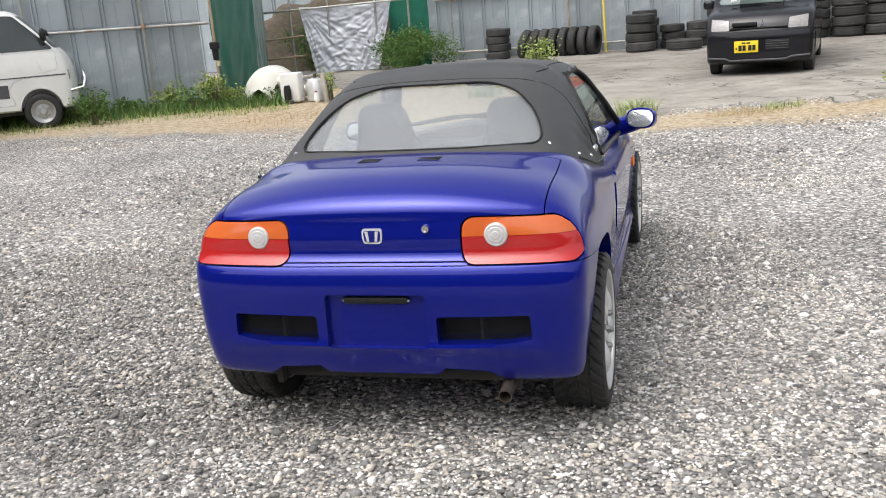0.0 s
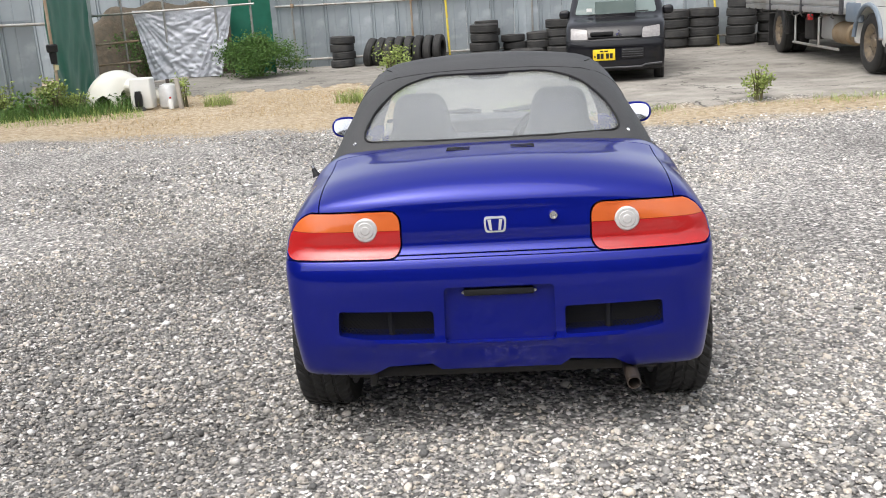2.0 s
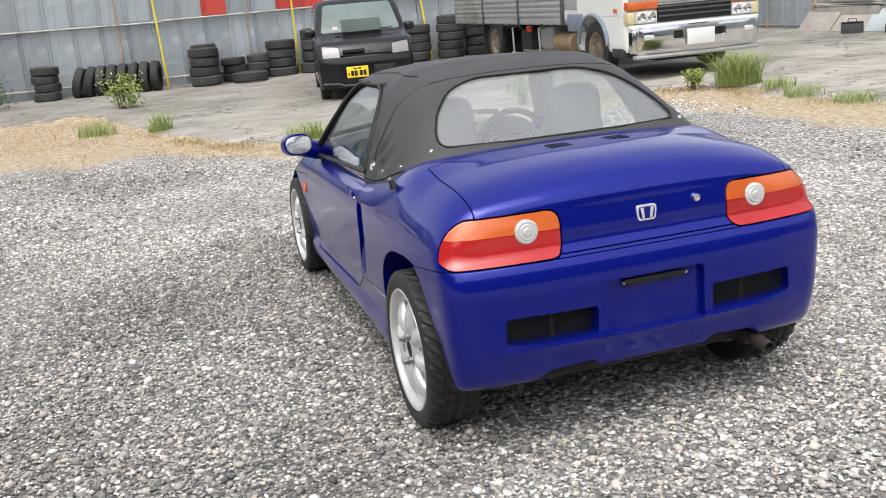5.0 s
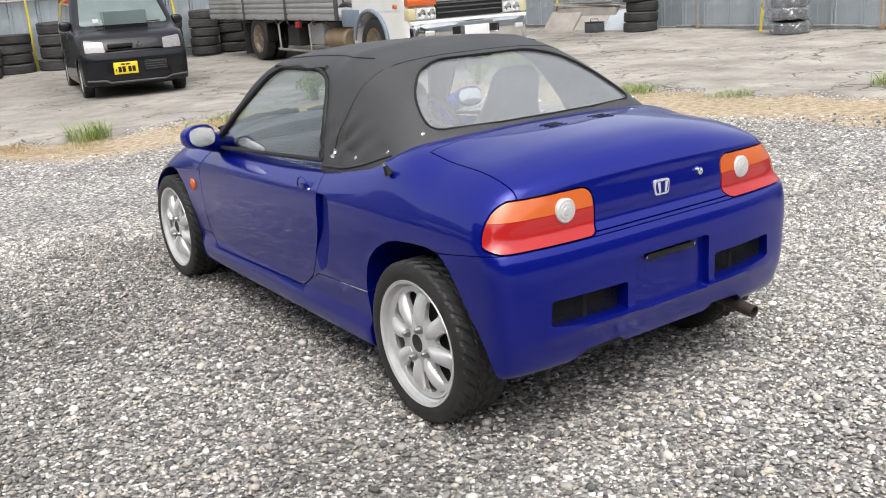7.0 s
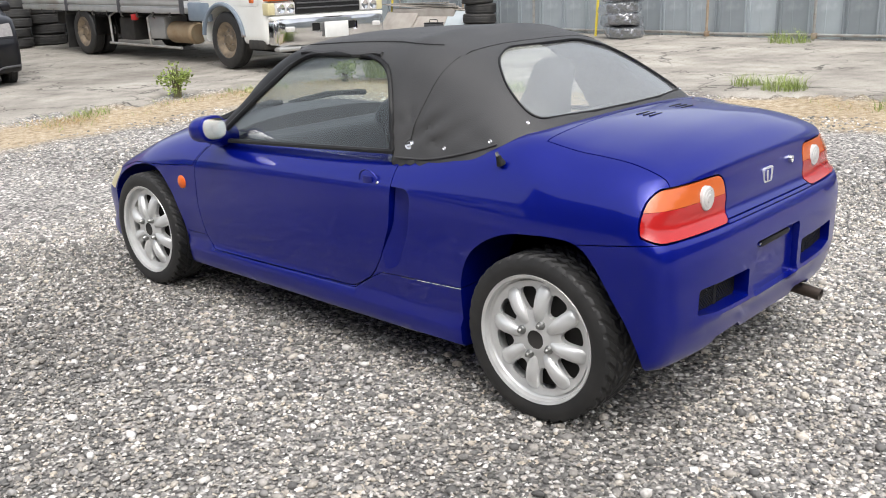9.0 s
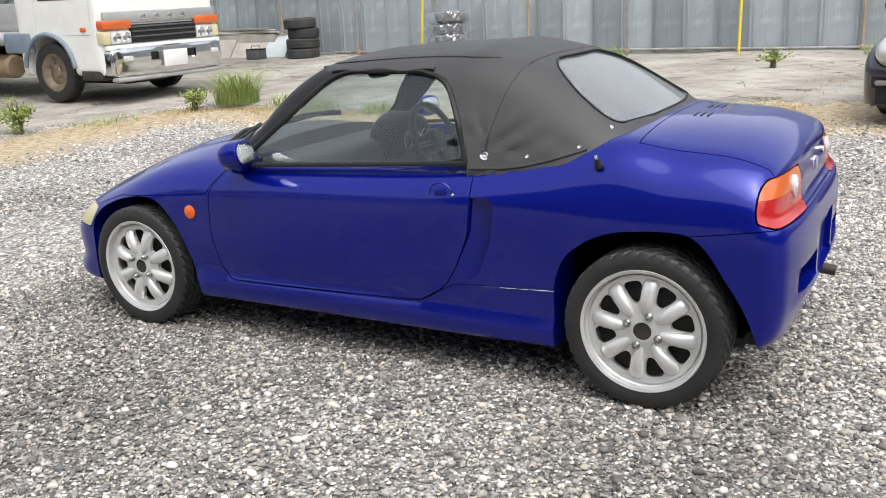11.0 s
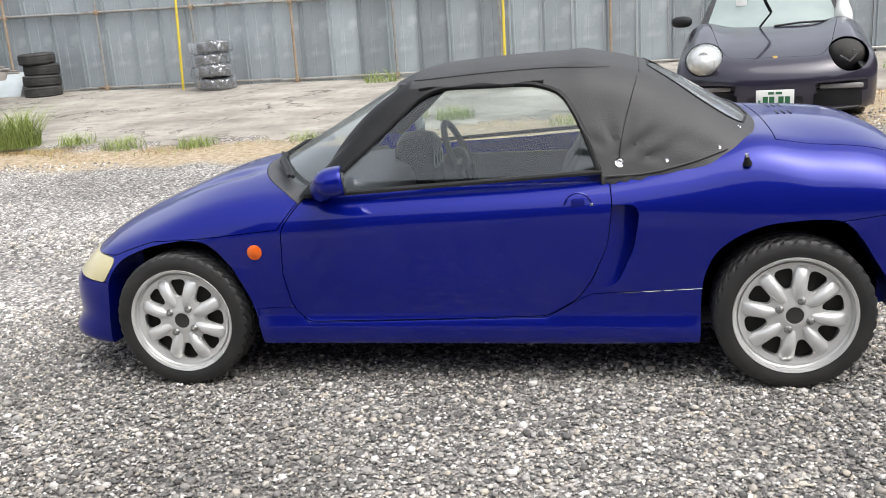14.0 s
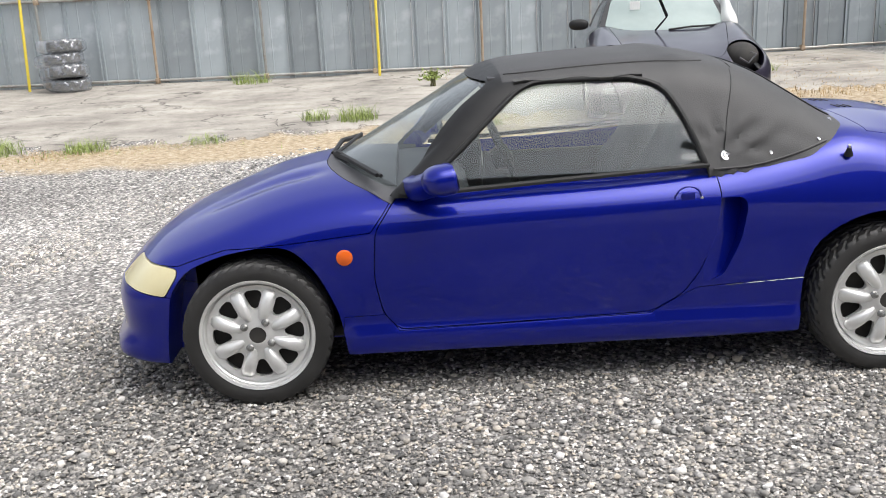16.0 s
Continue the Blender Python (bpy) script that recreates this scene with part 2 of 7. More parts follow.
def split(solid, poly, axis, lo, hi, gap=0.004):
    """Cuts a panel out of a solid, with a joint round it: (panel, rest)."""
    panel = boolean(solid, prism(poly, axis, lo, hi), "INTERSECT")
    rest = boolean(solid, prism(grown(poly, gap), axis, lo - gap, hi + gap))
    return panel, rest


def box_bm(bm, x0, x1, y0, y1, z0, z1, bevel=0.0, seg=2):
    r = bmesh.ops.create_cube(bm, size=1.0, matrix=Matrix.Translation(((x0 + x1) / 2, (y0 + y1) / 2, (z0 + z1) / 2)) @ Matrix.Diagonal((x1 - x0, y1 - y0, z1 - z0, 1)))
    if bevel:
        edges = list({e for v in r["verts"] for e in v.link_edges})
        bmesh.ops.bevel(bm, geom=edges, offset=bevel, segments=seg, profile=0.5, affect="EDGES")
    return r["verts"]


def box_mesh(x0, x1, y0, y1, z0, z1, bevel=0.0, seg=2):
    bm = bmesh.new()
    box_bm(bm, x0, x1, y0, y1, z0, z1, bevel, seg)
    return bm


def lathe(profile, n=48, axis="x", bm=None, closed=False, caps=True):
    """Turns (radius, along) round an axis."""
    bm = bm or bmesh.new()
    rings = []
    for r, a in profile:
        ring = []
        for i in range(n):
            c, s = math.cos(2 * math.pi * i / n) * r, math.sin(2 * math.pi * i / n) * r
            ring.append(bm.verts.new({"x": (a, c, s), "y": (c, a, s), "z": (c, s, a)}[axis]))
        rings.append(ring)
    pairs = list(zip(rings, rings[1:])) + ([(rings[-1], rings[0])] if closed else [])
    for p, q in pairs:
        for i in range(n):
            bm.faces.new((p[i], p[(i + 1) % n], q[(i + 1) % n], q[i]))
    if caps and not closed:
        for ring in (rings[0], rings[-1]):
            if ring is rings[0] and profile[0][0] > 1e-4 or ring is rings[-1] and profile[-1][0] > 1e-4:
                bm.faces.new(ring)
    return bm


def tube(points, r, n=8, bm=None):
    """A round bar along a list of places."""
    bm = bm or bmesh.new()
    pts = [Vector(p) for p in points]
    rings = []
    for i, p in enumerate(pts):
        d = (pts[min(i + 1, len(pts) - 1)] - pts[max(i - 1, 0)]).normalized()
        side = d.orthogonal().normalized() if i == 0 else (side - d * side.dot(d)).normalized()
        up = d.cross(side)
        rr = r[i] if isinstance(r, (list, tuple)) else r
        rings.append([bm.verts.new(p + (side * math.cos(2 * math.pi * k / n) + up * math.sin(2 * math.pi * k / n)) * rr) for k in range(n)])
    for a, b in zip(rings, rings[1:]):
        for k in range(n):
            bm.faces.new((a[k], a[(k + 1) % n], b[(k + 1) % n], b[k]))
    bm.faces.new(rings[0]), bm.faces.new(rings[-1])
    return bm


def rise(x, y):
    """The yard's height: level where the car stands, rising gently all round."""
    r = np.hypot(np.asarray(x, float) + 1, np.asarray(y, float) - 1)
    return 0.019 * (np.sqrt((np.maximum(r - 3.5, 0)) ** 2 + 0.25) - 0.5)


def rz(x, y):
    return float(rise(x, y))

# ---- the roadster: rear axle at y = 0, nose towards +y ----
car_top = curve((-0.47, 0.76), (-0.40, 0.845), (-0.30, 0.893), (-0.15, 0.916), (0.10, 0.922), (0.35, 0.87), (0.64, 0.825), (1.2, 0.80), (1.65, 0.80), (1.95, 0.815), (2.1, 0.805), (2.27, 0.772), (2.51, 0.688), (2.64, 0.635), (2.76, 0.575), (2.9, 0.49))
car_drop = curve((-0.45, 0.070), (-0.1, 0.070), (0.1, 0.035), (0.64, 0.03), (1.65, 0.055), (1.9, 0.075), (2.3, 0.090), (2.6, 0.095))
car_wide = curve((-0.45, 0.672), (-0.2, 0.692), (0.1, 0.700), (0.4, 0.698), (0.9, 0.690), (1.5, 0.684), (2.0, 0.680), (2.3, 0.685), (2.55, 0.672), (2.8, 0.64))
car_tail = curve((0.18, -0.40), (0.27, -0.445), (0.36, -0.470), (0.45, -0.475), (0.60, -0.472), (0.645, -0.455), (0.665, -0.432), (0.72, -0.427), (0.785, -0.418), (0.815, -0.431), (0.84, -0.427), (0.90, -0.40))
car_nose = curve((0.14, 2.85), (0.19, 2.945), (0.23, 2.94), (0.28, 2.905), (0.34, 2.91), (0.42, 2.915), (0.47, 2.89), (0.6, 2.80))
car_low = curve((-0.45, 0.250), (-0.3, 0.228), (-0.1, 0.17), (0.3, 0.162), (2.0, 0.160), (2.5, 0.155), (2.8, 0.150))


def car_field(x, y, z):
    ax = np.abs(x)
    soft = np.interp(y, [0.0, 0.5, 1.9, 2.2], [0.035, 0.010, 0.010, 0.03])
    fold = soft * np.log1p(np.exp(np.clip((z - 0.688) / soft, -30, 30)))
    wide = car_wide(y) + 0.002 - 0.40 * fold - 0.045 * np.maximum(0.60 - z, 0) - 0.06 * np.maximum(0.42 - z, 0)
    sill = np.clip((0.266 - z) / 0.014, 0, 1) * np.clip((y - 0.28) / 0.05, 0, 1) * np.clip((2.02 - y) / 0.05, 0, 1)
    wide = wide + 0.020 * sill * sill * (3 - 2 * sill)
    scallop = np.exp(-((ax - 0.30 - 0.05 * (y - 2.1)) / 0.05) ** 2) * np.clip((y - 2.02) / 0.1, 0, 1) * np.clip((2.62 - y) / 0.3, 0, 1)
    top = -0.010 * scallop + car_top(y) - car_drop(y) * (ax / 0.6) ** 2.6
    side = ax - wide
    body = smax(side, z - top, 0.11)
    ledge = 0.011 * np.exp(-((z - 0.371) / 0.011) ** 2) * np.clip((0.56 - ax) / 0.06, 0, 1)
    tail = car_tail(z) - ledge + 0.032 * (ax / 0.6) ** 4 - y
    body = smax(body, tail, 0.06)
    nose = y - car_nose(z) + 0.115 * (ax / 0.6) ** 2.6
    body = smax(body, nose, 0.10)
    return smax(body, car_low(y) - z, 0.03)


def tail_at(x, z):
    """How far back the tail's skin lies at (x, z)."""
    lo, hi = 0.0, -0.8
    for _ in range(30):
        mid = (lo + hi) / 2
        if car_field(x, mid, z) > 0:
            hi = mid
        else:
            lo = mid
    return lo


REAR_ARCH = rounded([(0.318, 0.08), (0.314, 0.40), (0.278, 0.505), (0.20, 0.570), (0.10, 0.611), (-0.06, 0.624), (-0.155, 0.618), (-0.21, 0.565), (-0.266, 0.470), (-0.315, 0.393), (-0.365, 0.27), (-0.37, 0.08)], 0.05, 3)
FRONT_ARCH = rounded([(2.66, 0.08), (2.652, 0.22), (2.613, 0.442), (2.549, 0.522), (2.412, 0.574), (2.26, 0.600), (2.16, 0.590), (2.074, 0.489), (2.011, 0.344), (1.985, 0.165), (1.98, 0.08)], 0.05, 3)
DOOR = rounded([(1.68, 1.0), (1.69, 0.80), (1.788, 0.728), (1.858, 0.634), (1.871, 0.457), (1.847, 0.325), (1.797, 0.262), (1.40, 0.266), (0.867, 0.276), (0.754, 0.341), (0.698, 0.42), (0.641, 0.552), (0.624, 0.70), (0.635, 0.80), (0.638, 1.0)], 0.03, 3)

car = thing("sports_car", "blue two-seat roadster with closed black soft top on gravel", "car")
shell = hull("body", car_field, (0, 1.18, 0.52), (0.85, 1.90, 0.62), (0.30, 1.30, 0.10), (44, 104, 40))
for arch in (REAR_ARCH, FRONT_ARCH):
    for s in (-1, 1):
        shell = boolean(shell, prism(arch, "x", min(s * 0.44, s * 0.9), max(s * 0.44, s * 0.9)))
cabin = [(-0.565, 0.42), (-0.585, 0.95), (0.585, 0.95), (0.565, 0.42), (0.5, 0.24), (-0.5, 0.24)]
shell = boolean(shell, prism(rounded(cabin, 0.05), "y", 0.50, 1.70))
shell = boolean(shell, prism([(1.69, 0.5), (1.69, 0.95), (1.78, 0.95), (1.78, 0.5)], "x", -0.5, 0.5))
doors = []
for s in (-1, 1):
    panel, shell = split(shell, DOOR, "x", min(s * 0.545, s * 0.9), max(s * 0.545, s * 0.9))
    doors.append(panel)
LID = [(-0.552, 1.2), (-0.552, 0.655), (0.552, 0.655), (0.552, 1.2)]
whole = shell.copy()
lid, shell = split(shell, LID, "y", -0.7, 0.05)
lamps = []
for s in (-1, 1):
    out = rounded([(s * 0.297, 0.646), (s * 0.676, 0.646), (s * 0.676, 0.780), (s * 0.297, 0.788)], 0.045, 6)
    wrap = rounded([(-0.7, 0.640), (-0.346, 0.640), (-0.350, 0.796), (-0.7, 0.80)], 0.060, 7)
    lamp = boolean(boolean(whole, prism(out, "y", -0.7, -0.30), "INTERSECT"), prism(wrap, "x", -0.9, 0.9), "INTERSECT")
    hole = boolean(prism(grown(out, 0.006), "y", -0.7, -0.30), prism(grown(wrap, 0.006), "x", -0.9, 0.9), "INTERSECT")
    shell, lid = boolean(shell, hole), boolean(lid, hole)
    lamps.append(lamp)
front_lamps = []
for s in (-1, 1):
    out = [(2.588, 0.500), (2.585, 0.522), (2.64, 0.528), (3.1, 0.520), (3.1, 0.440), (2.78, 0.450), (2.635, 0.428)]
    lamp, shell = split(shell, rounded(out, 0.012, 2), "x", min(s * 0.36, s * 0.9), max(s * 0.36, s * 0.9))
    front_lamps.append(lamp)
nose, shell = split(shell, [(2.5, 0.05), (2.5, 0.40), (2.61, 0.422), (2.78, 0.446), (3.1, 0.436), (3.1, 0.05)], "x", -0.9, 0.9, 0.003)
BUMPER = [(-0.9, 0.05), (-0.10, 0.05), (-0.10, 0.607), (-0.16, 0.612), (-0.38, 0.640), (-0.9, 0.645)]
bumper, shell = split(shell, BUMPER, "x", -0.9, 0.9, 0.003)
# number-plate recess, grille openings and exhaust notch
bumper = boolean(bumper, prism(rounded([(-0.172, 0.37), (-0.168, 0.552), (0.172, 0.552), (0.176, 0.37)], 0.015), "y", -0.7, -0.452))
for s in (-1, 1):
    bumper = boolean(bumper, prism(rounded([(s * 0.205, 0.386), (s * 0.205, 0.478), (s * 0.505, 0.482), (s * 0.51, 0.402), (s * 0.42, 0.390)], 0.012), "y", -0.7, -0.36))
bumper = boolean(bumper, prism([(-0.46, 0.10), (0.46, 0.10), (0.43, 0.245), (0.36, 0.288), (0.22, 0.296), (0.19, 0.272), (-0.19, 0.272), (-0.22, 0.296), (-0.36, 0.288), (-0.43, 0.245)], "y", -0.8, 0.2))
SKIRT = [(2.03, 0.05), (1.99, 0.313), (1.845, 0.316), (1.795, 0.254), (0.867, 0.268), (0.752, 0.335), (0.70, 0.360), (0.645, 0.364), (0.30, 0.381), (0.30, 0.05)]
skirts = []
for s in (-1, 1):
    skirt, shell = split(shell, SKIRT, "x", min(s * 0.60, s * 0.9), max(s * 0.60, s * 0.9), 0.0025)
    skirts.append(skirt)
    scoop = rounded([(0.66, 0.692), (0.545, 0.694), (0.527, 0.66), (0.548, 0.534), (0.606, 0.405), (0.69, 0.372)], 0.025, 3)
    cutter = prism(scoop, "x", min(s * 0.64, s * 0.9), max(s * 0.64, s * 0.9))
    for v in cutter.vertices:
        if abs(v.co.x) < 0.8:
            v.co.x = s * (0.690 - 0.060 * min(1, max(0, (0.665 - v.co.y) / 0.13)) - 0.02 * max(0, v.co.z - 0.62))
    shell = boolean(shell, cutter)
COWL = rounded([(-0.70, 1.60), (-0.64, 1.80), (-0.42, 1.985), (-0.2, 2.06), (0.2, 2.06), (0.42, 1.985), (0.64, 1.80), (0.70, 1.60)], 0.1, 4)
cowl, shell = split(shell, COWL, "z", 0.70, 1.2, 0.003)
HOOD = [(1.878, 0.632), (2.175, 0.606), (2.40, 0.592), (2.52, 0.556), (2.58, 0.535), (2.62, 0.533), (3.1, 0.525), (3.1, 1.2), (1.6, 1.2), (1.695, 0.80), (1.80, 0.731)]
hood, shell = split(shell, HOOD, "x", -0.9, 0.9, 0.003)
part("body", shell, PAINT, car)
part("bonnet", hood, PAINT, car)
part("cowl", cowl, GREY, car, "grey plastic scuttle panel")
for d in skirts:
    part("side_skirt", d, PAINT, car)
part("boot_lid", lid, PAINT, car)
part("rear_bumper", bumper, PAINT, car)
part("front_bumper", nose, PAINT, car)
car_doors = [part("door", d, PAINT, car) for d in doors]
for s, l in zip((-1, 1), lamps):
    upper = boolean(l, prism([(-0.9, 0.729), (0.9, 0.729), (0.9, 0.9), (-0.9, 0.9)], "y", -0.8, 0), "INTERSECT")
    lower = boolean(l, prism([(-0.9, 0.728), (0.9, 0.728), (0.9, 0.5), (-0.9, 0.5)], "y", -0.8, 0), "INTERSECT")
    lamp = part("tail_lamp", lower, RED, car, "red and amber tail lamp")
    part("amber_lens", upper, AMBER, lamp)
    bm = lathe([(0.0, -0.006), (0.012, -0.006), (0.014, -0.004), (0.024, -0.004), (0.026, -0.002), (0.034, -0.002), (0.038, 0.002), (0.038, 0.03)], 32, "y")
    part("reversing_lens", bm, CLEARLENS, lamp, matrix=Matrix.Translation((s * 0.405, tail_at(s * 0.405, 0.733) - 0.004, 0.733)))
for s, l in zip((-1, 1), front_lamps):
    part("headlamp", l, YELLOWED, car, "yellowed headlamp lens")

# greenhouse
roof_top = curve((0.0, 1.19), (0.5, 1.19), (0.75, 1.197), (1.1, 1.188), (1.40, 1.165), (1.6, 1.13))


def house_field(x, y, z, inset=0.0):
    ax = np.abs(x)
    side = ax - (0.645 - 0.43 * np.maximum(z - 0.78, 0) - 0.10 * np.maximum(z - 0.95, 0))
    top = z - (roof_top(y) - 0.045 * (ax / 0.5) ** 2.2)
    rear = (0.045 + 0.10 * (ax / 0.55) ** 3 - y + (z - 0.90) * 1.62) * 0.525
    bow_x = (np.minimum(ax, 0.55) / 0.5) ** 2
    front = (y - 1.425 + 0.045 * bow_x - (1.150 - z) * (1.84 - 0.64 * bow_x)) * 0.52
    fold = np.exp(-((y - 0.50) / 0.16) ** 2 - ((z - 0.88) / 0.06) ** 2) * np.sin(60 * (y * 0.7 + z) + 2 * y) * 0.006
    sag = 0.004 * np.sin(9 * y + 4 * z) * np.clip((0.9 - y) / 0.3, 0, 1)
    rad = np.hypot(y - 0.592, z - 0.832)
    sag = sag + 0.005 * np.sin(np.arctan2(z - 0.832, 0.592 - y) * 11) * np.exp(-((rad - 0.09) / 0.06) ** 2)
    sag = sag + 0.004 * np.sin(46 * (z - 0.62 * y) + 5 * y) * np.exp(-((y - 0.30) / 0.14) ** 2 - ((z - 0.87) / 0.05) ** 2)
    side = side + fold + sag
    bow = np.exp(-((y - 0.72) / 0.05) ** 2) * 0.007
    top = top - bow
    g = smax(side, top, 0.10)
    g = smax(g, rear, 0.13)
    g = smax(g, front, 0.05)
    return smax(g, 0.74 - z, 0.005) + inset


def house(inset):
    return hull("house", lambda x, y, z: house_field(x, y, z, inset), (0, 0.95, 0.90), (0.8, 1.4, 0.5), (0.25, 0.25, 0.03), (40, 96, 40))


house_shell = boolean(house(0.0), house(0.012))
SIDE_WIN = rounded([(1.76, 0.70), (1.69, 0.770), (1.325, 1.085), (1.25, 1.112), (0.90, 1.113), (0.79, 1.078), (0.725, 0.964), (0.66, 0.795), (0.65, 0.70)], 0.05, 3)
REAR_WIN = rounded([(-0.482, 0.932), (-0.435, 1.03), (-0.345, 1.105), (-0.22, 1.138), (0.22, 1.138), (0.345, 1.105), (0.435, 1.03), (0.482, 0.932)], 0.05, 4)
WIND = [(-0.63, 0.5), (-0.570, 0.82), (-0.430, 1.118), (0.430, 1.118), (0.570, 0.82), (0.63, 0.5)]
cover = boolean(house_shell, prism(SIDE_WIN, "x", -1, 1))
cover = boolean(cover, prism(REAR_WIN, "y", -0.5, 0.62))
cover = boolean(cover, prism(rounded(WIND, 0.05, 3), "y", 1.30, 2.6))
soft = [(-0.3, 0.60), (-0.3, 1.4), (1.385, 1.4), (1.37, 1.116), (0.80, 1.09), (0.655, 0.79), (0.655, 0.60)]
cloth = boolean(cover, prism(soft, "x", -1, 1), "INTERSECT")
pillars = boolean(cover, prism(soft, "x", -1, 1))
part("soft_top", cloth, CLOTH, car, "black vinyl folding roof")
part("windscreen_frame", pillars, BLACK, car)
sheet = boolean(house(0.006), house(0.010))
sheet = boolean(sheet, prism([(-0.5, 0.766), (-0.5, 1.5), (2.8, 1.5), (2.8, 0.766)], "x", -1, 1), "INTERSECT")
panes = []
for s in (-1, 1):
    glass = boolean(sheet, prism(grown(SIDE_WIN, 0.012), "x", min(0, s), max(0, s)), "INTERSECT")
    panes.append(part("side_glass", glass, WINDOW, car))
glass = boolean(sheet, prism(grown(REAR_WIN, 0.012), "y", -0.5, 0.62), "INTERSECT")
ob2 = part("rear_window", glass, VINYLWIN, car, "cloudy clear vinyl rear window")
glass = boolean(sheet, prism(grown(rounded(WIND, 0.05, 3), 0.012), "y", 1.30, 2.6), "INTERSECT")
ob3 = part("windscreen", glass, WINDOW, car)
for o in panes + [ob2, ob3]:
    o.visible_shadow = False


# ---- roadster details ----
def tyre_mesh(width, radius, rim, seed):
    """A tyre with a directional tread: grooves in a vee, the mesh sheared along them."""
    count, per = 38, 6
    n, half = count * per, width / 2
    prof = [(rim - 0.004, -half * 0.80), (rim + 0.004, -half * 0.93), (rim + 0.02, -half), (rim + 0.036, -half * 1.005), (radius - 0.028, -half * 0.995), (radius - 0.012, -half * 0.95), (radius - 0.004, -half * 0.88)]
    cols = [-0.84, -0.66, -0.50, -0.44, -0.36, -0.33, -0.18, -0.07, -0.04, 0.04, 0.07, 0.18, 0.33, 0.36, 0.44, 0.50, 0.66, 0.84]
    left = len(prof)
    prof += [(radius - 0.003 * u ** 4, half * u) for u in cols]
    prof += [(r, -a) for r, a in prof[left - 1::-1]]
    verts, faces = [], []
    k = len(prof)
    for i in range(n):
        for j, (r, a) in enumerate(prof):
            u = abs(a / half)
            th = 2 * math.pi * i / n - min(u, 0.9) * 1.9 * 2 * math.pi / count
            if u < 0.90 and r >= radius - 0.0045:
                if u < 0.05 or 0.35 < u < 0.45 or (i % per < 2 and u > 0.06):
                    r -= 0.007
            verts.append((a, math.cos(th) * r, math.sin(th) * r))
    for i in range(n):
        for j in range(k - 1):
            p, q = i * k + j, ((i + 1) % n) * k + j
            faces.append((p, p + 1, q + 1, q))
    return mesh_of("tyre", verts, faces)


def rim_mesh(rim, width):
    """Barrel and lip, open between the spokes; outer side towards -x."""
    h = width / 2
    return lathe([(rim - 0.020, h), (rim, h), (rim, h - 0.012), (rim - 0.022, h - 0.03), (rim - 0.022, -h + 0.035), (rim - 0.006, -h + 0.018), (rim - 0.004, -h), (rim + 0.006, -h - 0.004), (rim + 0.008, -h - 0.001), (rim + 0.008, -h + 0.006),
                  (rim + 0.002, -h + 0.012)], 64, "x", caps=False)


def disc_shape(n_spokes, rim, x):
    """The wheel's face: a dished disc with round-ended windows cut between the spokes."""
    hi = rim - 0.016
    bm = lathe([(0.031, x + 0.004), (0.038, x + 0.003), (0.046, x + 0.007), (0.075, x + 0.010), (0.11, x + 0.015), (0.15, x + 0.021), (rim - 0.03, x + 0.024), (hi, x + 0.018), (hi, x + 0.038), (0.12, x + 0.032), (0.031, x + 0.030)], 96, "x", closed=True)
    me = bpy.data.meshes.new("disc")
    bmesh.ops.recalc_face_normals(bm, faces=bm.faces)
    bm.to_mesh(me)
    bm.free()
    out = rim - 0.038
    for i in range(n_spokes):
        th = 2 * math.pi * (i + 0.5) / n_spokes
        c, s = math.cos(th), math.sin(th)
        shape = rounded([(0.096, -0.010), (0.096, 0.010), (0.118, 0.021), (out - 0.014, 0.034), (out, 0.024), (out + 0.002, 0.0), (out, -0.024), (out - 0.014, -0.034), (0.118, -0.021)], 0.012, 3)
        me = boolean(me, prism([(r * c - w * s, r * s + w * c) for r, w in shape], "x", x - 0.05, x + 0.08))
    return me


def spoke_mesh(rim, x):
    """One swelling spoke, from hub to lip, along +y."""
    bm = bmesh.new()
    rows = []
    for i in range(9):
        u = i / 8
        r = 0.058 + (rim - 0.026 - 0.058) * u
        w = 0.013 + 0.014 * math.sin(min(1, u * 1.1) * math.pi * 0.70) if u < 0.95 else 0.014
        lift = 0.002 + 0.024 * math.sin(min(1, 0.06 + u * 0.96) * math.pi) ** 0.75
        rows.append([bm.verts.new((x - lift * max(0, math.cos(a)) + 0.014 + 0.010 * u, r, w * math.sin(a))) for a in np.linspace(-math.pi / 2, math.pi / 2, 9)])
    for p, q in zip(rows, rows[1:]):
        for k in range(8):
            bm.faces.new((p[k], p[k + 1], q[k + 1], q[k]))
    bm.faces.new(rows[0]), bm.faces.new(rows[-1])
    back = [(r[0], r[-1]) for r in rows]
    for p, q in zip(back, back[1:]):
        bm.faces.new((p[0], q[0], q[1], p[1]))
    return bm


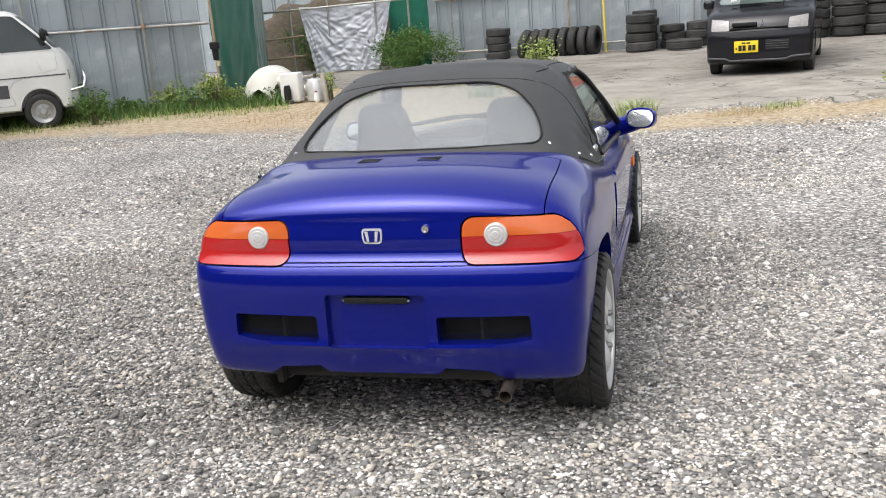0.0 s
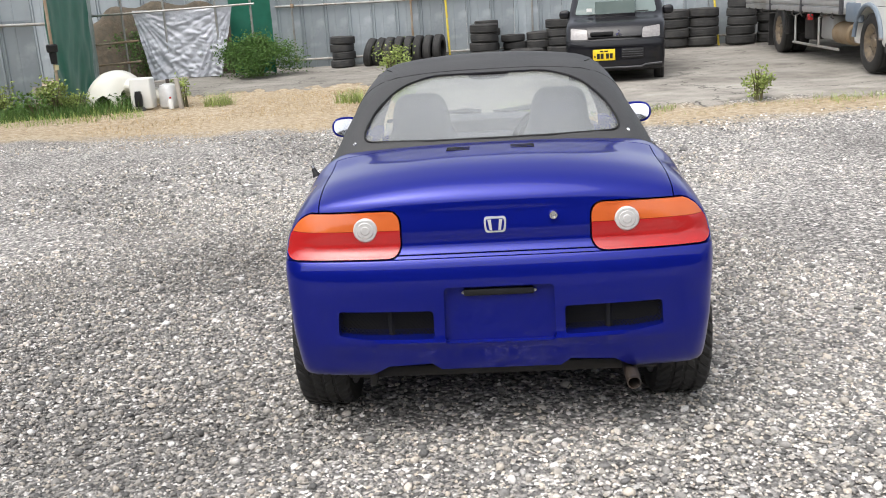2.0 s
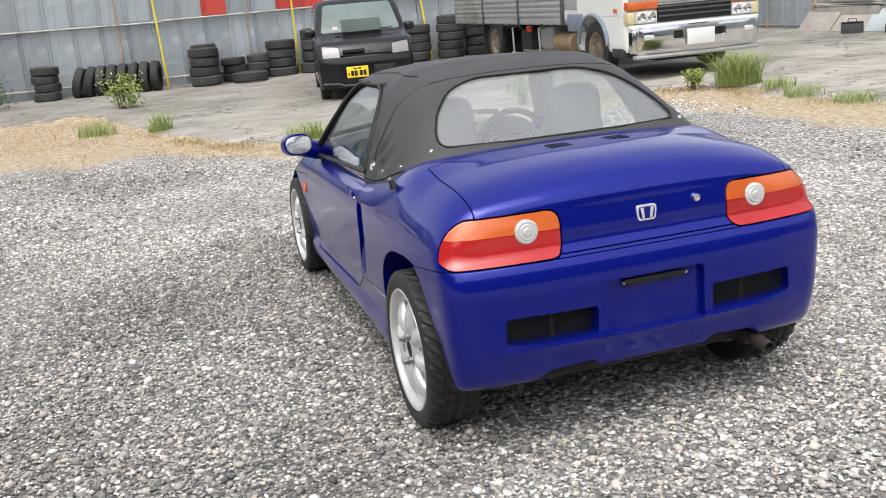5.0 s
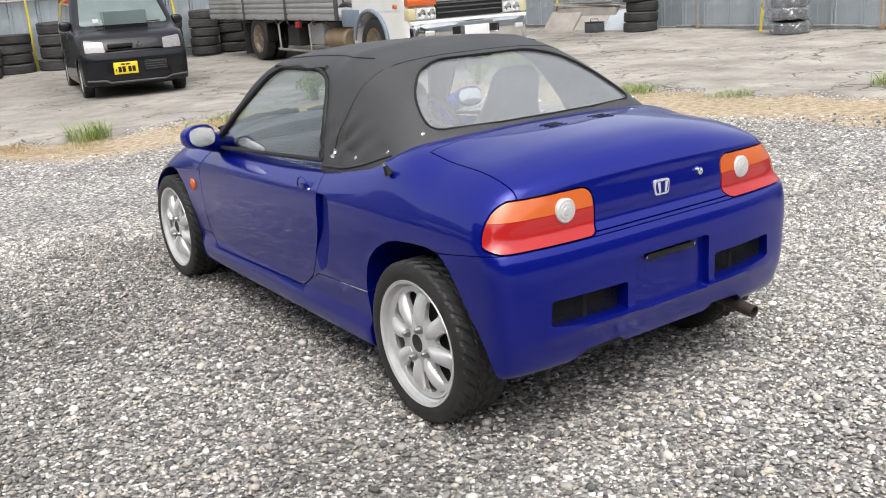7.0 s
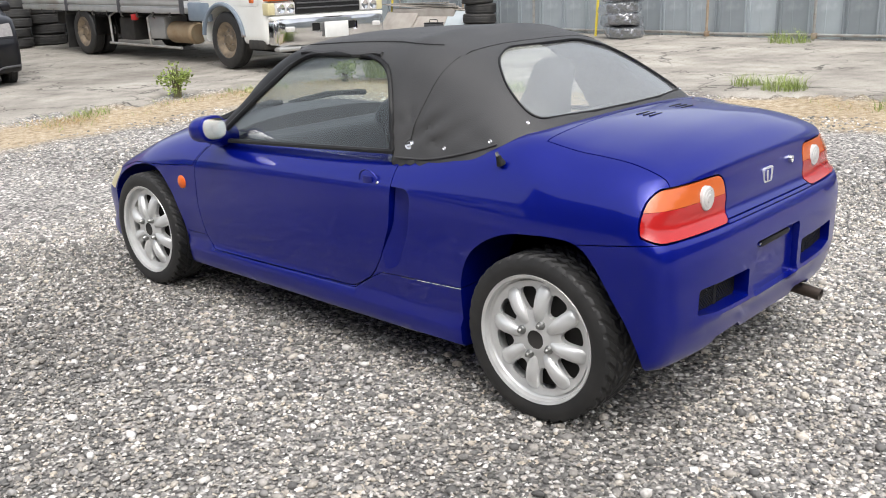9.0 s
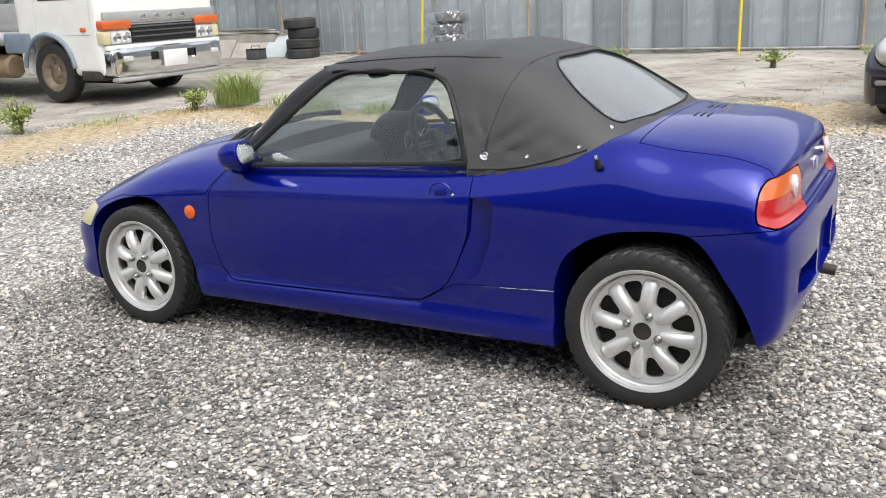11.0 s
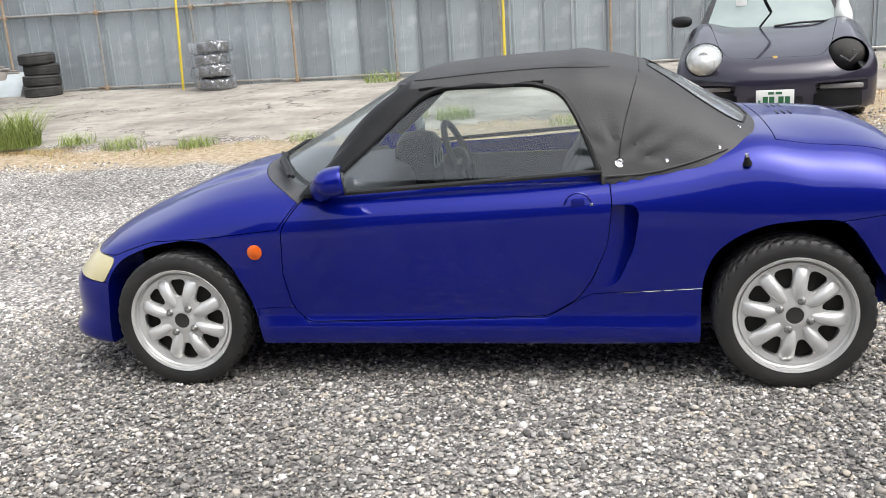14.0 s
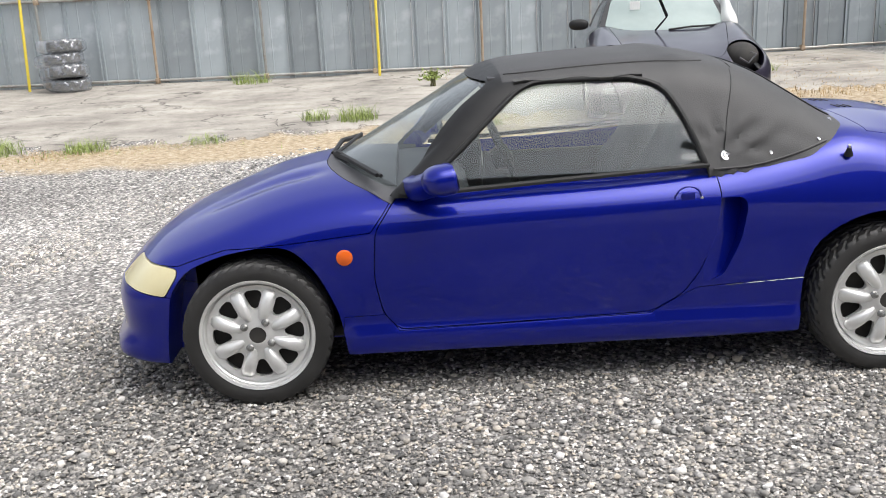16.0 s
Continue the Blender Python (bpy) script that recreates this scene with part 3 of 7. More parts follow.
def car_wheel(name, at, width, radius, rim, parent, flip, turn):
    m = Matrix.Translation(at) @ (pose(0, 0, 0, 0, 0, 180) if flip else Matrix()) @ pose(0, 0, 0, turn)
    tyre = part(name, tyre_mesh(width, radius, rim, 1), RUBBER, parent, "black tyre on silver eight-spoke alloy wheel", 30, m)
    x = -width / 2 + 0.008
    part("rim", rim_mesh(rim, width - 0.012), SILVER, tyre)
    part("wheel_disc", disc_shape(8, rim, x), SILVER, tyre, "", 50)
    spoke = None
    for i in range(8):
        if spoke is None:
            spoke = part("spoke", spoke_mesh(rim, x), SILVER, tyre, "", 60)
        else:
            o = new("spoke", spoke.data)
            o.parent, o.matrix_local = tyre, pose(0, 0, 0, 45 * i)
    for i in range(4):
        th = math.pi / 2 * i + 0.25
        part("wheel_nut", lathe([(0.0, -0.016), (0.006, -0.015), (0.010, -0.009), (0.0115, 0.0), (0.015, 0.003), (0.015, 0.010)], 8, "x"), NUT, tyre, "",
             25, Matrix.Translation((x, math.cos(th) * 0.057, math.sin(th) * 0.057)))
    part("hub", lathe([(0.0, 0.03), (0.029, 0.03), (0.0295, 0.008), (0.030, 0.004), (0.033, 0.002), (0.034, 0.006)], 28, "x"), DARK, tyre, "", 35, Matrix.Translation((x + 0.002, 0, 0)))
    part("brake_disc", lathe([(0.05, 0.0), (0.172, 0.0), (0.172, 0.012), (0.05, 0.012)], 40, "x", closed=True), DARK, tyre, "", 30, Matrix.Translation((x + 0.060, 0, 0)))
    return tyre


for s in (-1, 1):
    car_wheel("wheel", (s * 0.618, -0.004, 0.277), 0.185, 0.277, 0.207, car, s > 0, 8)
    car_wheel("wheel", (s * 0.612, 2.310, 0.272), 0.165, 0.272, 0.203, car, s > 0, 20)
# wheel housings and floor
for y0 in (0.0, 2.285):
    for s in (-1, 1):
        deep = 0.34 if y0 < 1 else 0.28
        part("wheel_housing", box_mesh(min(s * 0.42, s * 0.44), max(s * 0.42, s * 0.44), y0 - deep, y0 + deep, 0.18, 0.62 if y0 < 1 else 0.55), DARK, car)
part("underbody", box_mesh(-0.52, 0.52, -0.30, 2.62, 0.19, 0.23, 0.01), DARK, car)
for s in (-1, 1):
    bm = bmesh.new()
    tube([(s * 0.40, -0.28, 0.24), (s * 0.46, 0.05, 0.26), (s * 0.52, 0.0, 0.275)], 0.03, 8, bm)
    tube([(s * 0.30, 0.25, 0.22), (s * 0.50, -0.02, 0.22)], 0.018, 8, bm)
    part("suspension_arm", bm, DARK, car)

# tail: silencer, pipe, grille meshes, plate lamp, badge, lock
part("silencer", lathe([(0.0, -0.26), (0.075, -0.26), (0.085, -0.24), (0.085, 0.24), (0.075, 0.26), (0.0, 0.26)], 24, "x"), STEEL, car, "", 35, Matrix.Translation((0.05, -0.28, 0.33)))
bm = lathe([(0.019, -0.485), (0.0225, -0.485), (0.0225, -0.26), (0.019, -0.26)], 24, "y", closed=True)
part("exhaust_pipe", bm, STEEL, car, "rusty brown exhaust tailpipe", 35, Matrix.Translation((0.415, 0.0, 0.275)) @ pose(0, 0, 0, 7))
for s in (-1, 1):
    bm = bmesh.new()
    x0, x1, z0, z1 = 0.19, 0.52, 0.378, 0.49
    step = 0.013
    for i in range(int((x1 - x0 + 0.13) / step)):
        for d in (-1, 1):
            a = x0 - (0.13 if d > 0 else 0) + i * step
            pts = []
            for k in range(2):
                z = z0 + (z1 - z0) * k
                x = a + d * (z - z0) * 0.9
                pts.append((x, z))
            (xa, za), (xb, zb) = pts
            if xa > xb:
                (xa, za), (xb, zb) = (xb, zb), (xa, za)
            if xb < x0 or xa > x1:
                continue
            if xa < x0:
                za += (zb - za) * (x0 - xa) / (xb - xa)
                xa = x0
            if xb > x1:
                zb = za + (zb - za) * (x1 - xa) / (xb - xa)
                xb = x1
            tube([(s * xa, -0.425, za), (s * xb, -0.425, zb)], 0.0017, 4, bm)
    tube([(s * 0.345, -0.42, 0.38), (s * 0.345, -0.42, 0.485)], 0.011, 6, bm)
    part("grille_mesh", bm, BLACK, car, "black expanded-metal mesh")
    part("grille_backing", box_mesh(min(s * 0.19, s * 0.53), max(s * 0.19, s * 0.53), -0.372, -0.362, 0.36, 0.50), DARK, car)
part("plate_lamp", box_mesh(-0.108, 0.112, -0.468, -0.440, 0.519, 0.541, 0.006), BLACK, car)
for x in (-0.108, 0.114):
    part("plate_screw", lathe([(0.0, -0.008), (0.005, -0.007), (0.008, 0.0), (0.008, 0.02)], 16, "y"), CHROME, car, "", 35, Matrix.Translation((x, -0.458, 0.531)))
badge = part("badge", prism(rounded([(-0.036, -0.029), (0.036, -0.029), (0.041, 0.0), (0.040, 0.030), (-0.040, 0.030), (-0.041, 0.0)], 0.012, 4), "y", -0.004, 0.006), BRIGHT, car, "chrome badge", 30, Matrix.Translation((0, tail_at(0, 0.735) - 0.001, 0.735)) @ Matrix.Scale(0.84, 4))
part("badge_field", prism(rounded([(-0.029, -0.022), (0.029, -0.022), (0.034, 0.0), (0.033, 0.023), (-0.033, 0.023), (-0.034, 0.0)], 0.009, 3), "y", -0.0065, 0.0), PAINT, badge, "", 30)
for s in (-1, 1):
    part("badge_bar", prism([(s * 0.011, -0.020), (s * 0.020, -0.020), (s * 0.028, 0.021), (s * 0.015, 0.021)], "y", -0.009, -0.003), BRIGHT, badge, "", 30)
part("boot_lock", lathe([(0.0, -0.006), (0.006, -0.006), (0.007, -0.009), (0.012, -0.009), (0.014, 0.0), (0.014, 0.02)], 24, "y"), CHROME, car, "", 35, Matrix.Translation((0.180, tail_at(0.18, 0.757) - 0.003, 0.757)))
for gx in (-0.115, 0.105):
    for i in range(3):
        y = -0.075 + 0.024 * i
        z = float(car_top(y)) + 0.0005
        part("boot_vent", box_mesh(gx - 0.040, gx + 0.040, y - 0.0028, y + 0.0028, z - 0.006, z + 0.0012, 0.001, 1), BLACK, car)

# side fittings
for s in (-1, 1):
    part("side_marker", lathe([(0.0, -0.010), (0.018, -0.009), (0.029, -0.003), (0.031, 0.004), (0.031, 0.02)], 28, "x"), ORANGE, car, "orange side marker lamp", 35, Matrix.Translation((s * 0.681, 1.975, 0.545)) @ (Matrix() if s < 0 else pose(0, 0, 0, 0, 0, 180)))
    m = Matrix.Translation((s * 0.684, 0.742, 0.692)) @ (pose(0, 0, 0, 0, -9, 0) if s < 0 else pose(0, 0, 0, 0, 9, 180))
    ring = part("door_handle", lathe([(0.044, 0.002), (0.047, -0.0012), (0.049, -0.0018), (0.051, 0.001)], 40, "x", caps=False), PAINT, car_doors[0 if s < 0 else 1], "", 60, m)
    part("handle_pocket", box_mesh(-0.002, 0.004, -0.022, 0.022, -0.045, -0.006, 0.002), PAINT, ring)
    part("handle_flap", box_mesh(-0.005, 0.004, -0.024, 0.024, -0.008, 0.024, 0.003), PAINT, ring)
    part("door_lock", lathe([(0.0, -0.005), (0.006, -0.005), (0.008, 0.0), (0.008, 0.005)], 16, "x"), CHROME, ring, "", 35, Matrix.Translation((0, -0.048, 0.003)))
    # belt moulding along the top of the door
    bm = bmesh.new()
    rows = []
    for i in range(13):
        y = 0.655 + i * (1.64 - 0.655) / 12
        z = 0.803 - 0.050 * (y - 0.65) / 1.0
        rows.append([bm.verts.new((s * x, y, z + dz)) for x, dz in ((0.626, 0.009), (0.639, 0.009), (0.646, 0.003), (0.647, -0.006), (0.630, -0.010))])
    for p, q in zip(rows, rows[1:]):
        for k in range(5):
            bm.faces.new((p[k], p[(k + 1) % 5], q[(k + 1) % 5], q[k]))
    bm.faces.new(rows[0]), bm.faces.new(rows[-1])
    part("belt_moulding", bm, BLACK, car_doors[0 if s < 0 else 1], "", 40)
    # mirror
    mm = Matrix.Translation((s * 0.755, 1.615, 0.822)) @ pose(0, 0, 0, -7, 0, -s * 12) @ Matrix.Scale(0.94, 4)
    house_m = hull("mirror", lambda x, y, z: smax((np.abs(x) / 0.078) ** 2.4 + (np.abs(z) / 0.057) ** 2.4 + (np.maximum(y, 0) / 0.075) ** 2.2 - 1, -y / 0.04 - 1, 0.15), (0, 0, 0), (0.16, 0.16, 0.12), (0.005, 0.005, 0.004), (18, 14, 12))
    mirror = part("door_mirror", house_m, PAINT, car, "blue door mirror", 50, mm)
    part("mirror_glass", hull("glass", lambda x, y, z: smax((np.abs(x) / 0.069) ** 2.4 + (np.abs(z) / 0.048) ** 2.4 - 1, np.abs(y) / 0.004 - 1, 0.1), (0, 0, 0), (0.12, 0.02, 0.08), (0.005, 0.001, 0.004), (16, 2, 10)), CHROME, mirror, "", 40, Matrix.Translation((0, -0.044, 0)) @ pose(0, 0, 0, -6))
    bm = bmesh.new()
    tube([(s * 0.58, 1.715, 0.764), (s * 0.65, 1.690, 0.776), (s * 0.71, 1.660, 0.798), (s * 0.755, 1.632, 0.820)], [0.050, 0.048, 0.048, 0.046], 12, bm)
    part("mirror_foot", bm, PAINT, car, "", 60)

# soft top fittings: seams, window border, snaps, rain strip


def on_house(x, z_or_y, how, lift=0.0):
    """The place on the greenhouse skin: by (x, y) from above or by (y, z) from the side."""
    lo, hi = (0.70, 1.40) if how == "top" else (0.10, 0.9)
    sx = 1 if x >= 0 else -1
    for _ in range(30):
        mid = (lo + hi) / 2
        f = house_field(x, z_or_y, mid) if how == "top" else house_field(mid, abs(x), z_or_y)
        if f > -lift:
            hi = mid
        else:
            lo = mid
    return lo


def rear_at(x, z):
    """How far back the hood's skin lies at (x, z)."""
    lo, hi = 0.75, -0.2
    for _ in range(30):
        mid = (lo + hi) / 2
        if house_field(x, mid, z) > 0:
            hi = mid
        else:
            lo = mid
    return lo


def dense(poly, n=3):
    p = [np.array(q, float) for q in poly]
    return [tuple(p[i] + (p[(i + 1) % len(p)] - p[i]) * k / n) for i in range(len(p)) for k in range(n)]


border = dense(REAR_WIN, 4)
pts = [(x, rear_at(x, z) - 0.001, z) for x, z in border]
part("window_border", tube(pts + [pts[0]], 0.0045, 6), BLACK, car, "", 60)
for s in (-1, 1):
    line = [(y, z) for y, z in dense(SIDE_WIN, 2) if z > 0.79]
    pts = []
    for y, z in line:
        pts.append((s * on_house(y, z, "side"), y, z))
    i0 = max(range(len(pts)), key=lambda i: (Vector(pts[i]) - Vector(pts[i - 1])).length)
    pts = pts[i0:] + pts[:i0]
    part("window_seal", tube(pts, 0.011, 6), BLACK, car, "", 60)
    seam = [(y, 1.150 + 0.012 * math.sin((y - 0.5) * 4) - 0.014 * abs(y - 0.8)) for y in np.linspace(0.62, 1.36, 22)]
    part("seam", tube([(s * (on_house(y, z, "side") + 0.0005), y, z) for y, z in seam], 0.0032, 5), BLACK, car, "", 60)
    seam = []
    for x in np.linspace(0.0, 0.40, 10):
        seam.append((s * x, 0.50 + 0.03 * x, on_house(x, 0.50 + 0.03 * x, "top")))
    for z in np.linspace(1.135, 0.83, 16):
        y = 0.515 + 0.03 * ((1.135 - z) / 0.3) + 0.05 * math.sin((1.135 - z) / 0.3 * math.pi * 0.5)
        seam.append((s * on_house(y, z, "side"), y, z))
    part("seam", tube(seam, 0.0018, 5), BLACK, car, "", 60)
    base_line = []
    for y in np.linspace(0.64, 0.22, 12):
        z = 0.788 + 0.075 * max(0, (0.55 - y) / 0.33) ** 1.5
        base_line.append((s * (on_house(y, z, "side") + 0.002), y, z))
    part("hem", tube(base_line, 0.0045, 6), CLOTH, car, "", 60)
    for (y, z, r) in ((0.592, 0.832, 0.020), (0.428, 0.834, 0.0075), (0.247, 0.870, 0.0075), (0.118, 0.925, 0.0070)):
        x = on_house(y, z, "side") if y > 0.2 else 0.50
        if y < 0.2:
            y = rear_at(0.50, z)
        part("snap_button", lathe([(0.0, -0.005), (r * 0.4, -0.006), (r * 0.55, -0.003), (r * 0.9, -0.004), (r, 0.0), (r, 0.006)], 20, "x"), CHROME, car, "", 35,
             Matrix.Translation((s * x, y, z)) @ (pose(0, 0, 0, 0, 20, 12 if y > 0.2 else 45) if s < 0 else pose(0, 0, 0, 0, -20, 168 if y > 0.2 else 135)))
# header flap over the side glass
for s in (-1, 1):
    pts = [(s * (on_house(y, z, "side") + 0.004), y, z) for y, z in [(yy, 1.118 - 0.05 * max(0, yy - 1.25) * 2 + 0.004 * math.sin(yy * 30)) for yy in np.linspace(0.86, 1.33, 14)]]
    part("rain_flap", tube(pts, 0.010, 6), CLOTH, car, "", 60)
# aerial stub
part("aerial", lathe([(0.0, 0.050), (0.008, 0.050), (0.009, 0.038), (0.012, 0.036), (0.016, 0.012), (0.022, 0.0), (0.024, -0.012)], 20, "z"), BLACK, car, "", 40, Matrix.Translation((-0.655, 0.160, 0.822)) @ pose(0, 0, 0, -8, -22, 0) @ Matrix.Scale(0.65, 4))
part("aerial_tip", lathe([(0.0, 0.010), (0.0095, 0.010), (0.0105, 0.0), (0.0105, -0.008)], 16, "z"), CHROME, car, "", 40, Matrix.Translation((-0.655, 0.160, 0.822)) @ pose(0, 0, 0, -8, -22, 0) @ Matrix.Scale(0.65, 4) @ Matrix.Translation((0, 0, 0.043)))
# wipers
for x0, y0, x1, y1 in ((-0.05, 2.03, -0.56, 1.845), (0.45, 1.955, 0.02, 2.05)):
    bm = bmesh.new()
    tube([(x0, y0, 0.822), ((x0 + x1) / 2, (y0 + y1) / 2 + 0.02, 0.836), (x1, y1, 0.815)], [0.015, 0.011, 0.008], 6, bm)
    tube([(x0 - 0.06, y0 - 0.01, 0.840), (x1, y1 - 0.015, 0.812)], 0.008, 6, bm)
    part("wiper", bm, BLACK, car, "", 50)

# cabin
def seat_shape(x, y, z):
    base = smax(np.abs(x) - 0.225, smax(np.abs(y - 0.18) - 0.24, np.abs(z - 0.09) - 0.09, 0.05), 0.08)
    return base


for s in (-1, 1):
    seat = part("seat", hull("seat", seat_shape, (0, 0.18, 0.09), (0.32, 0.34, 0.18), (0.05, 0.05, 0.01), (12, 12, 6)), SEATCLOTH, car, "dark grey cloth bucket seat", 50, Matrix.Translation((s * 0.285, 0.93, 0.30)))
    back = hull("backrest", lambda x, y, z: smax(np.abs(x) - np.interp(z, [0, 0.3, 0.48, 0.56, 0.74], [0.24, 0.24, 0.16, 0.125, 0.10]), smax(np.abs(y) - 0.055 - 0.035 * np.clip((np.abs(x) - 0.10) / 0.1, 0, 1) * np.clip((0.5 - z) / 0.2, 0, 1), np.abs(z - 0.34) - 0.37, 0.06), 0.06), (0, 0, 0.34), (0.34, 0.2, 0.5), (0.03, 0.01, 0.2), (14, 8, 22))
    part("backrest", back, SEATCLOTH, seat, "", 50, Matrix.Translation((0, -0.10, 0.08)) @ pose(0, 0, 0, 18))
    part("door_card", box_mesh(min(s * 0.555, s * 0.572), max(s * 0.555, s * 0.572), 0.68, 1.70, 0.30, 0.70, 0.01), GREY, car_doors[0 if s < 0 else 1])
dash = hull("dash", lambda x, y, z: smax(np.abs(x) - 0.56, smax(np.abs(y - 1.66) - 0.17, np.abs(z - 0.63) - 0.115, 0.09), 0.05), (0, 1.66, 0.63), (0.65, 0.3, 0.25), (0.4, 0.05, 0.03), (24, 8, 8))
dash = part("dashboard", dash, GREY, car, "dark grey moulded dashboard", 50)
part("instrument_binnacle", hull("b", lambda x, y, z: smax(np.abs(x - 0.30) - 0.17, smax(np.abs(y - 1.50) - 0.09, (z - 0.855) + 2.5 * (x - 0.30) ** 2, 0.05), 0.06) + 0 * z + np.maximum(0.6 - z, 0), (0.30, 1.50, 0.70), (0.3, 0.2, 0.2), (0.05, 0.02, 0.02), (12, 8, 8)), BLACK, dash, "", 50)
for x in (0.22, 0.30, 0.38):
    part("gauge", lathe([(0.0, 0.0), (0.034, 0.0), (0.036, -0.006), (0.038, 0.0), (0.038, 0.01)], 24, "y"), CLEARLENS, dash, "", 40, Matrix.Translation((x, 1.412, 0.725)))
wheel_m = Matrix.Translation((0.29, 1.30, 0.72)) @ pose(0, 0, 0, -22)
bm = tube([(math.cos(a) * 0.18, 0, math.sin(a) * 0.18) for a in np.linspace(0, 2 * math.pi, 33)], 0.016, 8)
steer = part("steering_wheel", bm, BLACK, car, "black three-spoke steering wheel", 60, wheel_m)
part("steering_boss", lathe([(0.0, -0.035), (0.045, -0.03), (0.06, 0.0), (0.05, 0.06)], 20, "y"), BLACK, steer)
for a in (0, 180, 270):
    part("steering_spoke", tube([(0.04 * math.cos(radians(a)), 0.0, 0.04 * math.sin(radians(a))), (0.17 * math.cos(radians(a)), 0.0, 0.17 * math.sin(radians(a)))], 0.013, 6), BLACK, steer)
part("centre_console", hull("c", lambda x, y, z: smax(np.abs(x) - 0.09, smax(np.abs(y - 1.1) - 0.5, np.abs(z - 0.36) - 0.10, 0.04), 0.04), (0, 1.1, 0.36), (0.2, 0.7, 0.2), (0.02, 0.3, 0.02), (6, 14, 6)), GREY, car, "", 50)
part("gear_lever", tube([(0.0, 1.30, 0.44), (0.0, 1.28, 0.60)], [0.010, 0.022], 10), BLACK, car)
part("cabin_floor", box_mesh(-0.54, 0.54, 0.52, 1.80, 0.245, 0.265), GREY, car)
part("rear_bulkhead", box_mesh(-0.56, 0.56, 0.505, 0.53, 0.26, 0.84, 0.01), GREY, car)
part("inner_mirror", hull("im", lambda x, y, z: (np.abs(x) / 0.10) ** 3 + (np.abs(y) / 0.022) ** 2 + (np.abs(z) / 0.032) ** 3 - 1, (0, 0, 0), (0.14, 0.05, 0.06), (0.004, 0.002, 0.002), (12, 4, 6)), BLACK, car, "", 50, Matrix.Translation((0.0, 1.40, 1.075)))
for s in (-1, 1):
    part("sun_visor", box_mesh(s * 0.24 - 0.16, s * 0.24 + 0.16, 1.28, 1.42, 1.115, 1.130, 0.006), GREY, car, "", 40, None)


# chipped paint along the joint of each side skirt
def flank_at(y, z):
    lo, hi = 0.3, 0.9
    for _ in range(30):
        mid = (lo + hi) / 2
        if car_field(mid, y, z) > 0:
            hi = mid
        else:
            lo = mid
    return lo


for s in (-1, 1):
    for y0, y1 in ((0.31, 0.40), (0.405, 0.445), (0.455, 0.52), (0.53, 0.60)):
        ends = []
        for y in (y0, (y0 + y1) / 2, y1):
            z = 0.381 - 0.017 * (y - 0.30) / 0.345 - 0.002
            ends.append((s * (flank_at(y, z) + 0.0004), y, z))
        part("paint_chip", tube(ends, [0.0009, 0.0016, 0.0007], 5), GREY if y0 > 0.5 else BRIGHT, car, "bare chipped paint edge")


# ---- ground ----
def edge_distance(x, y):
    """Metres inside the concrete slab (+) or outside it (-)."""
    x, y = np.asarray(x, float), np.asarray(y, float)
    north = np.interp(x, [-9, -5.2, -3.4, -2.2, -1.3, -0.5, 0.2, 2.3, 3.6, 5.0, 5.7], [12.9, 12.9, 13.4, 13.6, 10.2, 8.35, 7.95, 8.2, 8.3, 8.2, 7.9])
    east = np.interp(y, [-20, -3.0, 2.4, 3.4, 5.4, 6.9, 7.9], [8.6, 7.6, 6.45, 6.05, 5.82, 5.9, 5.7])
    return np.maximum(y - north, np.where(y < 9, x - east, -99.0)) * np.where(x > -9.5, 1, 0) - np.where(x > -9.5, 0, 2.0)


def ground_mesh():
    def line(a, b, step, far):
        mid = list(np.arange(a, b, step))
        out, d, p = [], step, 0
        while p < far:
            d *= 1.35
            p += d
            out.append(p)
        return np.array([a - q for q in out[::-1]] + mid + [mid[-1] + q for q in out])
    xs, ys = line(-10.5, 14.0, 0.11, 500), line(-6.0, 19.5, 0.11, 500)
    gx, gy = np.meshgrid(xs, ys, indexing="ij")
    r = np.hypot(gx + 1, gy - 1)
    z = np.where(r < 30, rise(gx, gy), rise(29, 1))
    d = edge_distance(gx, gy)
    near = (gx > -10.4) & (gx < 13.9) & (gy > -5.9) & (gy < 19.4)
    bumpy = np.zeros_like(z)
    rng = np.random.RandomState(5)
    for k in range(14):
        f, a, ph = rng.uniform(0.6, 5.0), rng.uniform(0, 6.28), rng.uniform(0, 6.28)
        bumpy += np.sin((gx * np.cos(a) + gy * np.sin(a)) * f + ph) * 0.010 / (1 + f)
    wob = 0.10 * np.sin(gx * 3.1 + gy * 2.3) + 0.07 * np.sin(gx * 7.7 - gy * 6.1)
    step = np.clip((d + wob) / 0.16, 0, 1)
    z = z + bumpy * near * np.clip(r / 4, 0.15, 1) + 0.045 * step * near
    nx, ny = gx.shape
    idx = np.arange(nx * ny).reshape(nx, ny)
    faces = np.stack([idx[:-1, :-1], idx[1:, :-1], idx[1:, 1:], idx[:-1, 1:]], -1).reshape(-1, 4)
    me = bpy.data.meshes.new("ground")
    me.from_pydata(np.stack([gx, gy, z], -1).reshape(-1, 3).tolist(), [], faces.tolist())
    me.attributes.new("slab", "FLOAT", "POINT").data.foreach_set("value", np.where(near, d + wob, -3).astype(np.float32).ravel())
    dry = np.exp(-((d + 0.7) / 0.85) ** 2) + 0.9 * np.clip((gy - 7.2) / 1.5, 0, 1) * np.clip((-0.3 - gx) / 1.5, 0, 1) + 0.7 * np.clip((gx - 4.2) / 1.5, 0, 1) * np.clip((2.5 - gy) / 2, 0, 1)
    me.attributes.new("dry", "FLOAT", "POINT").data.foreach_set("value", np.where(near, dry, 0.1).astype(np.float32).ravel())
    me.update()
    return me


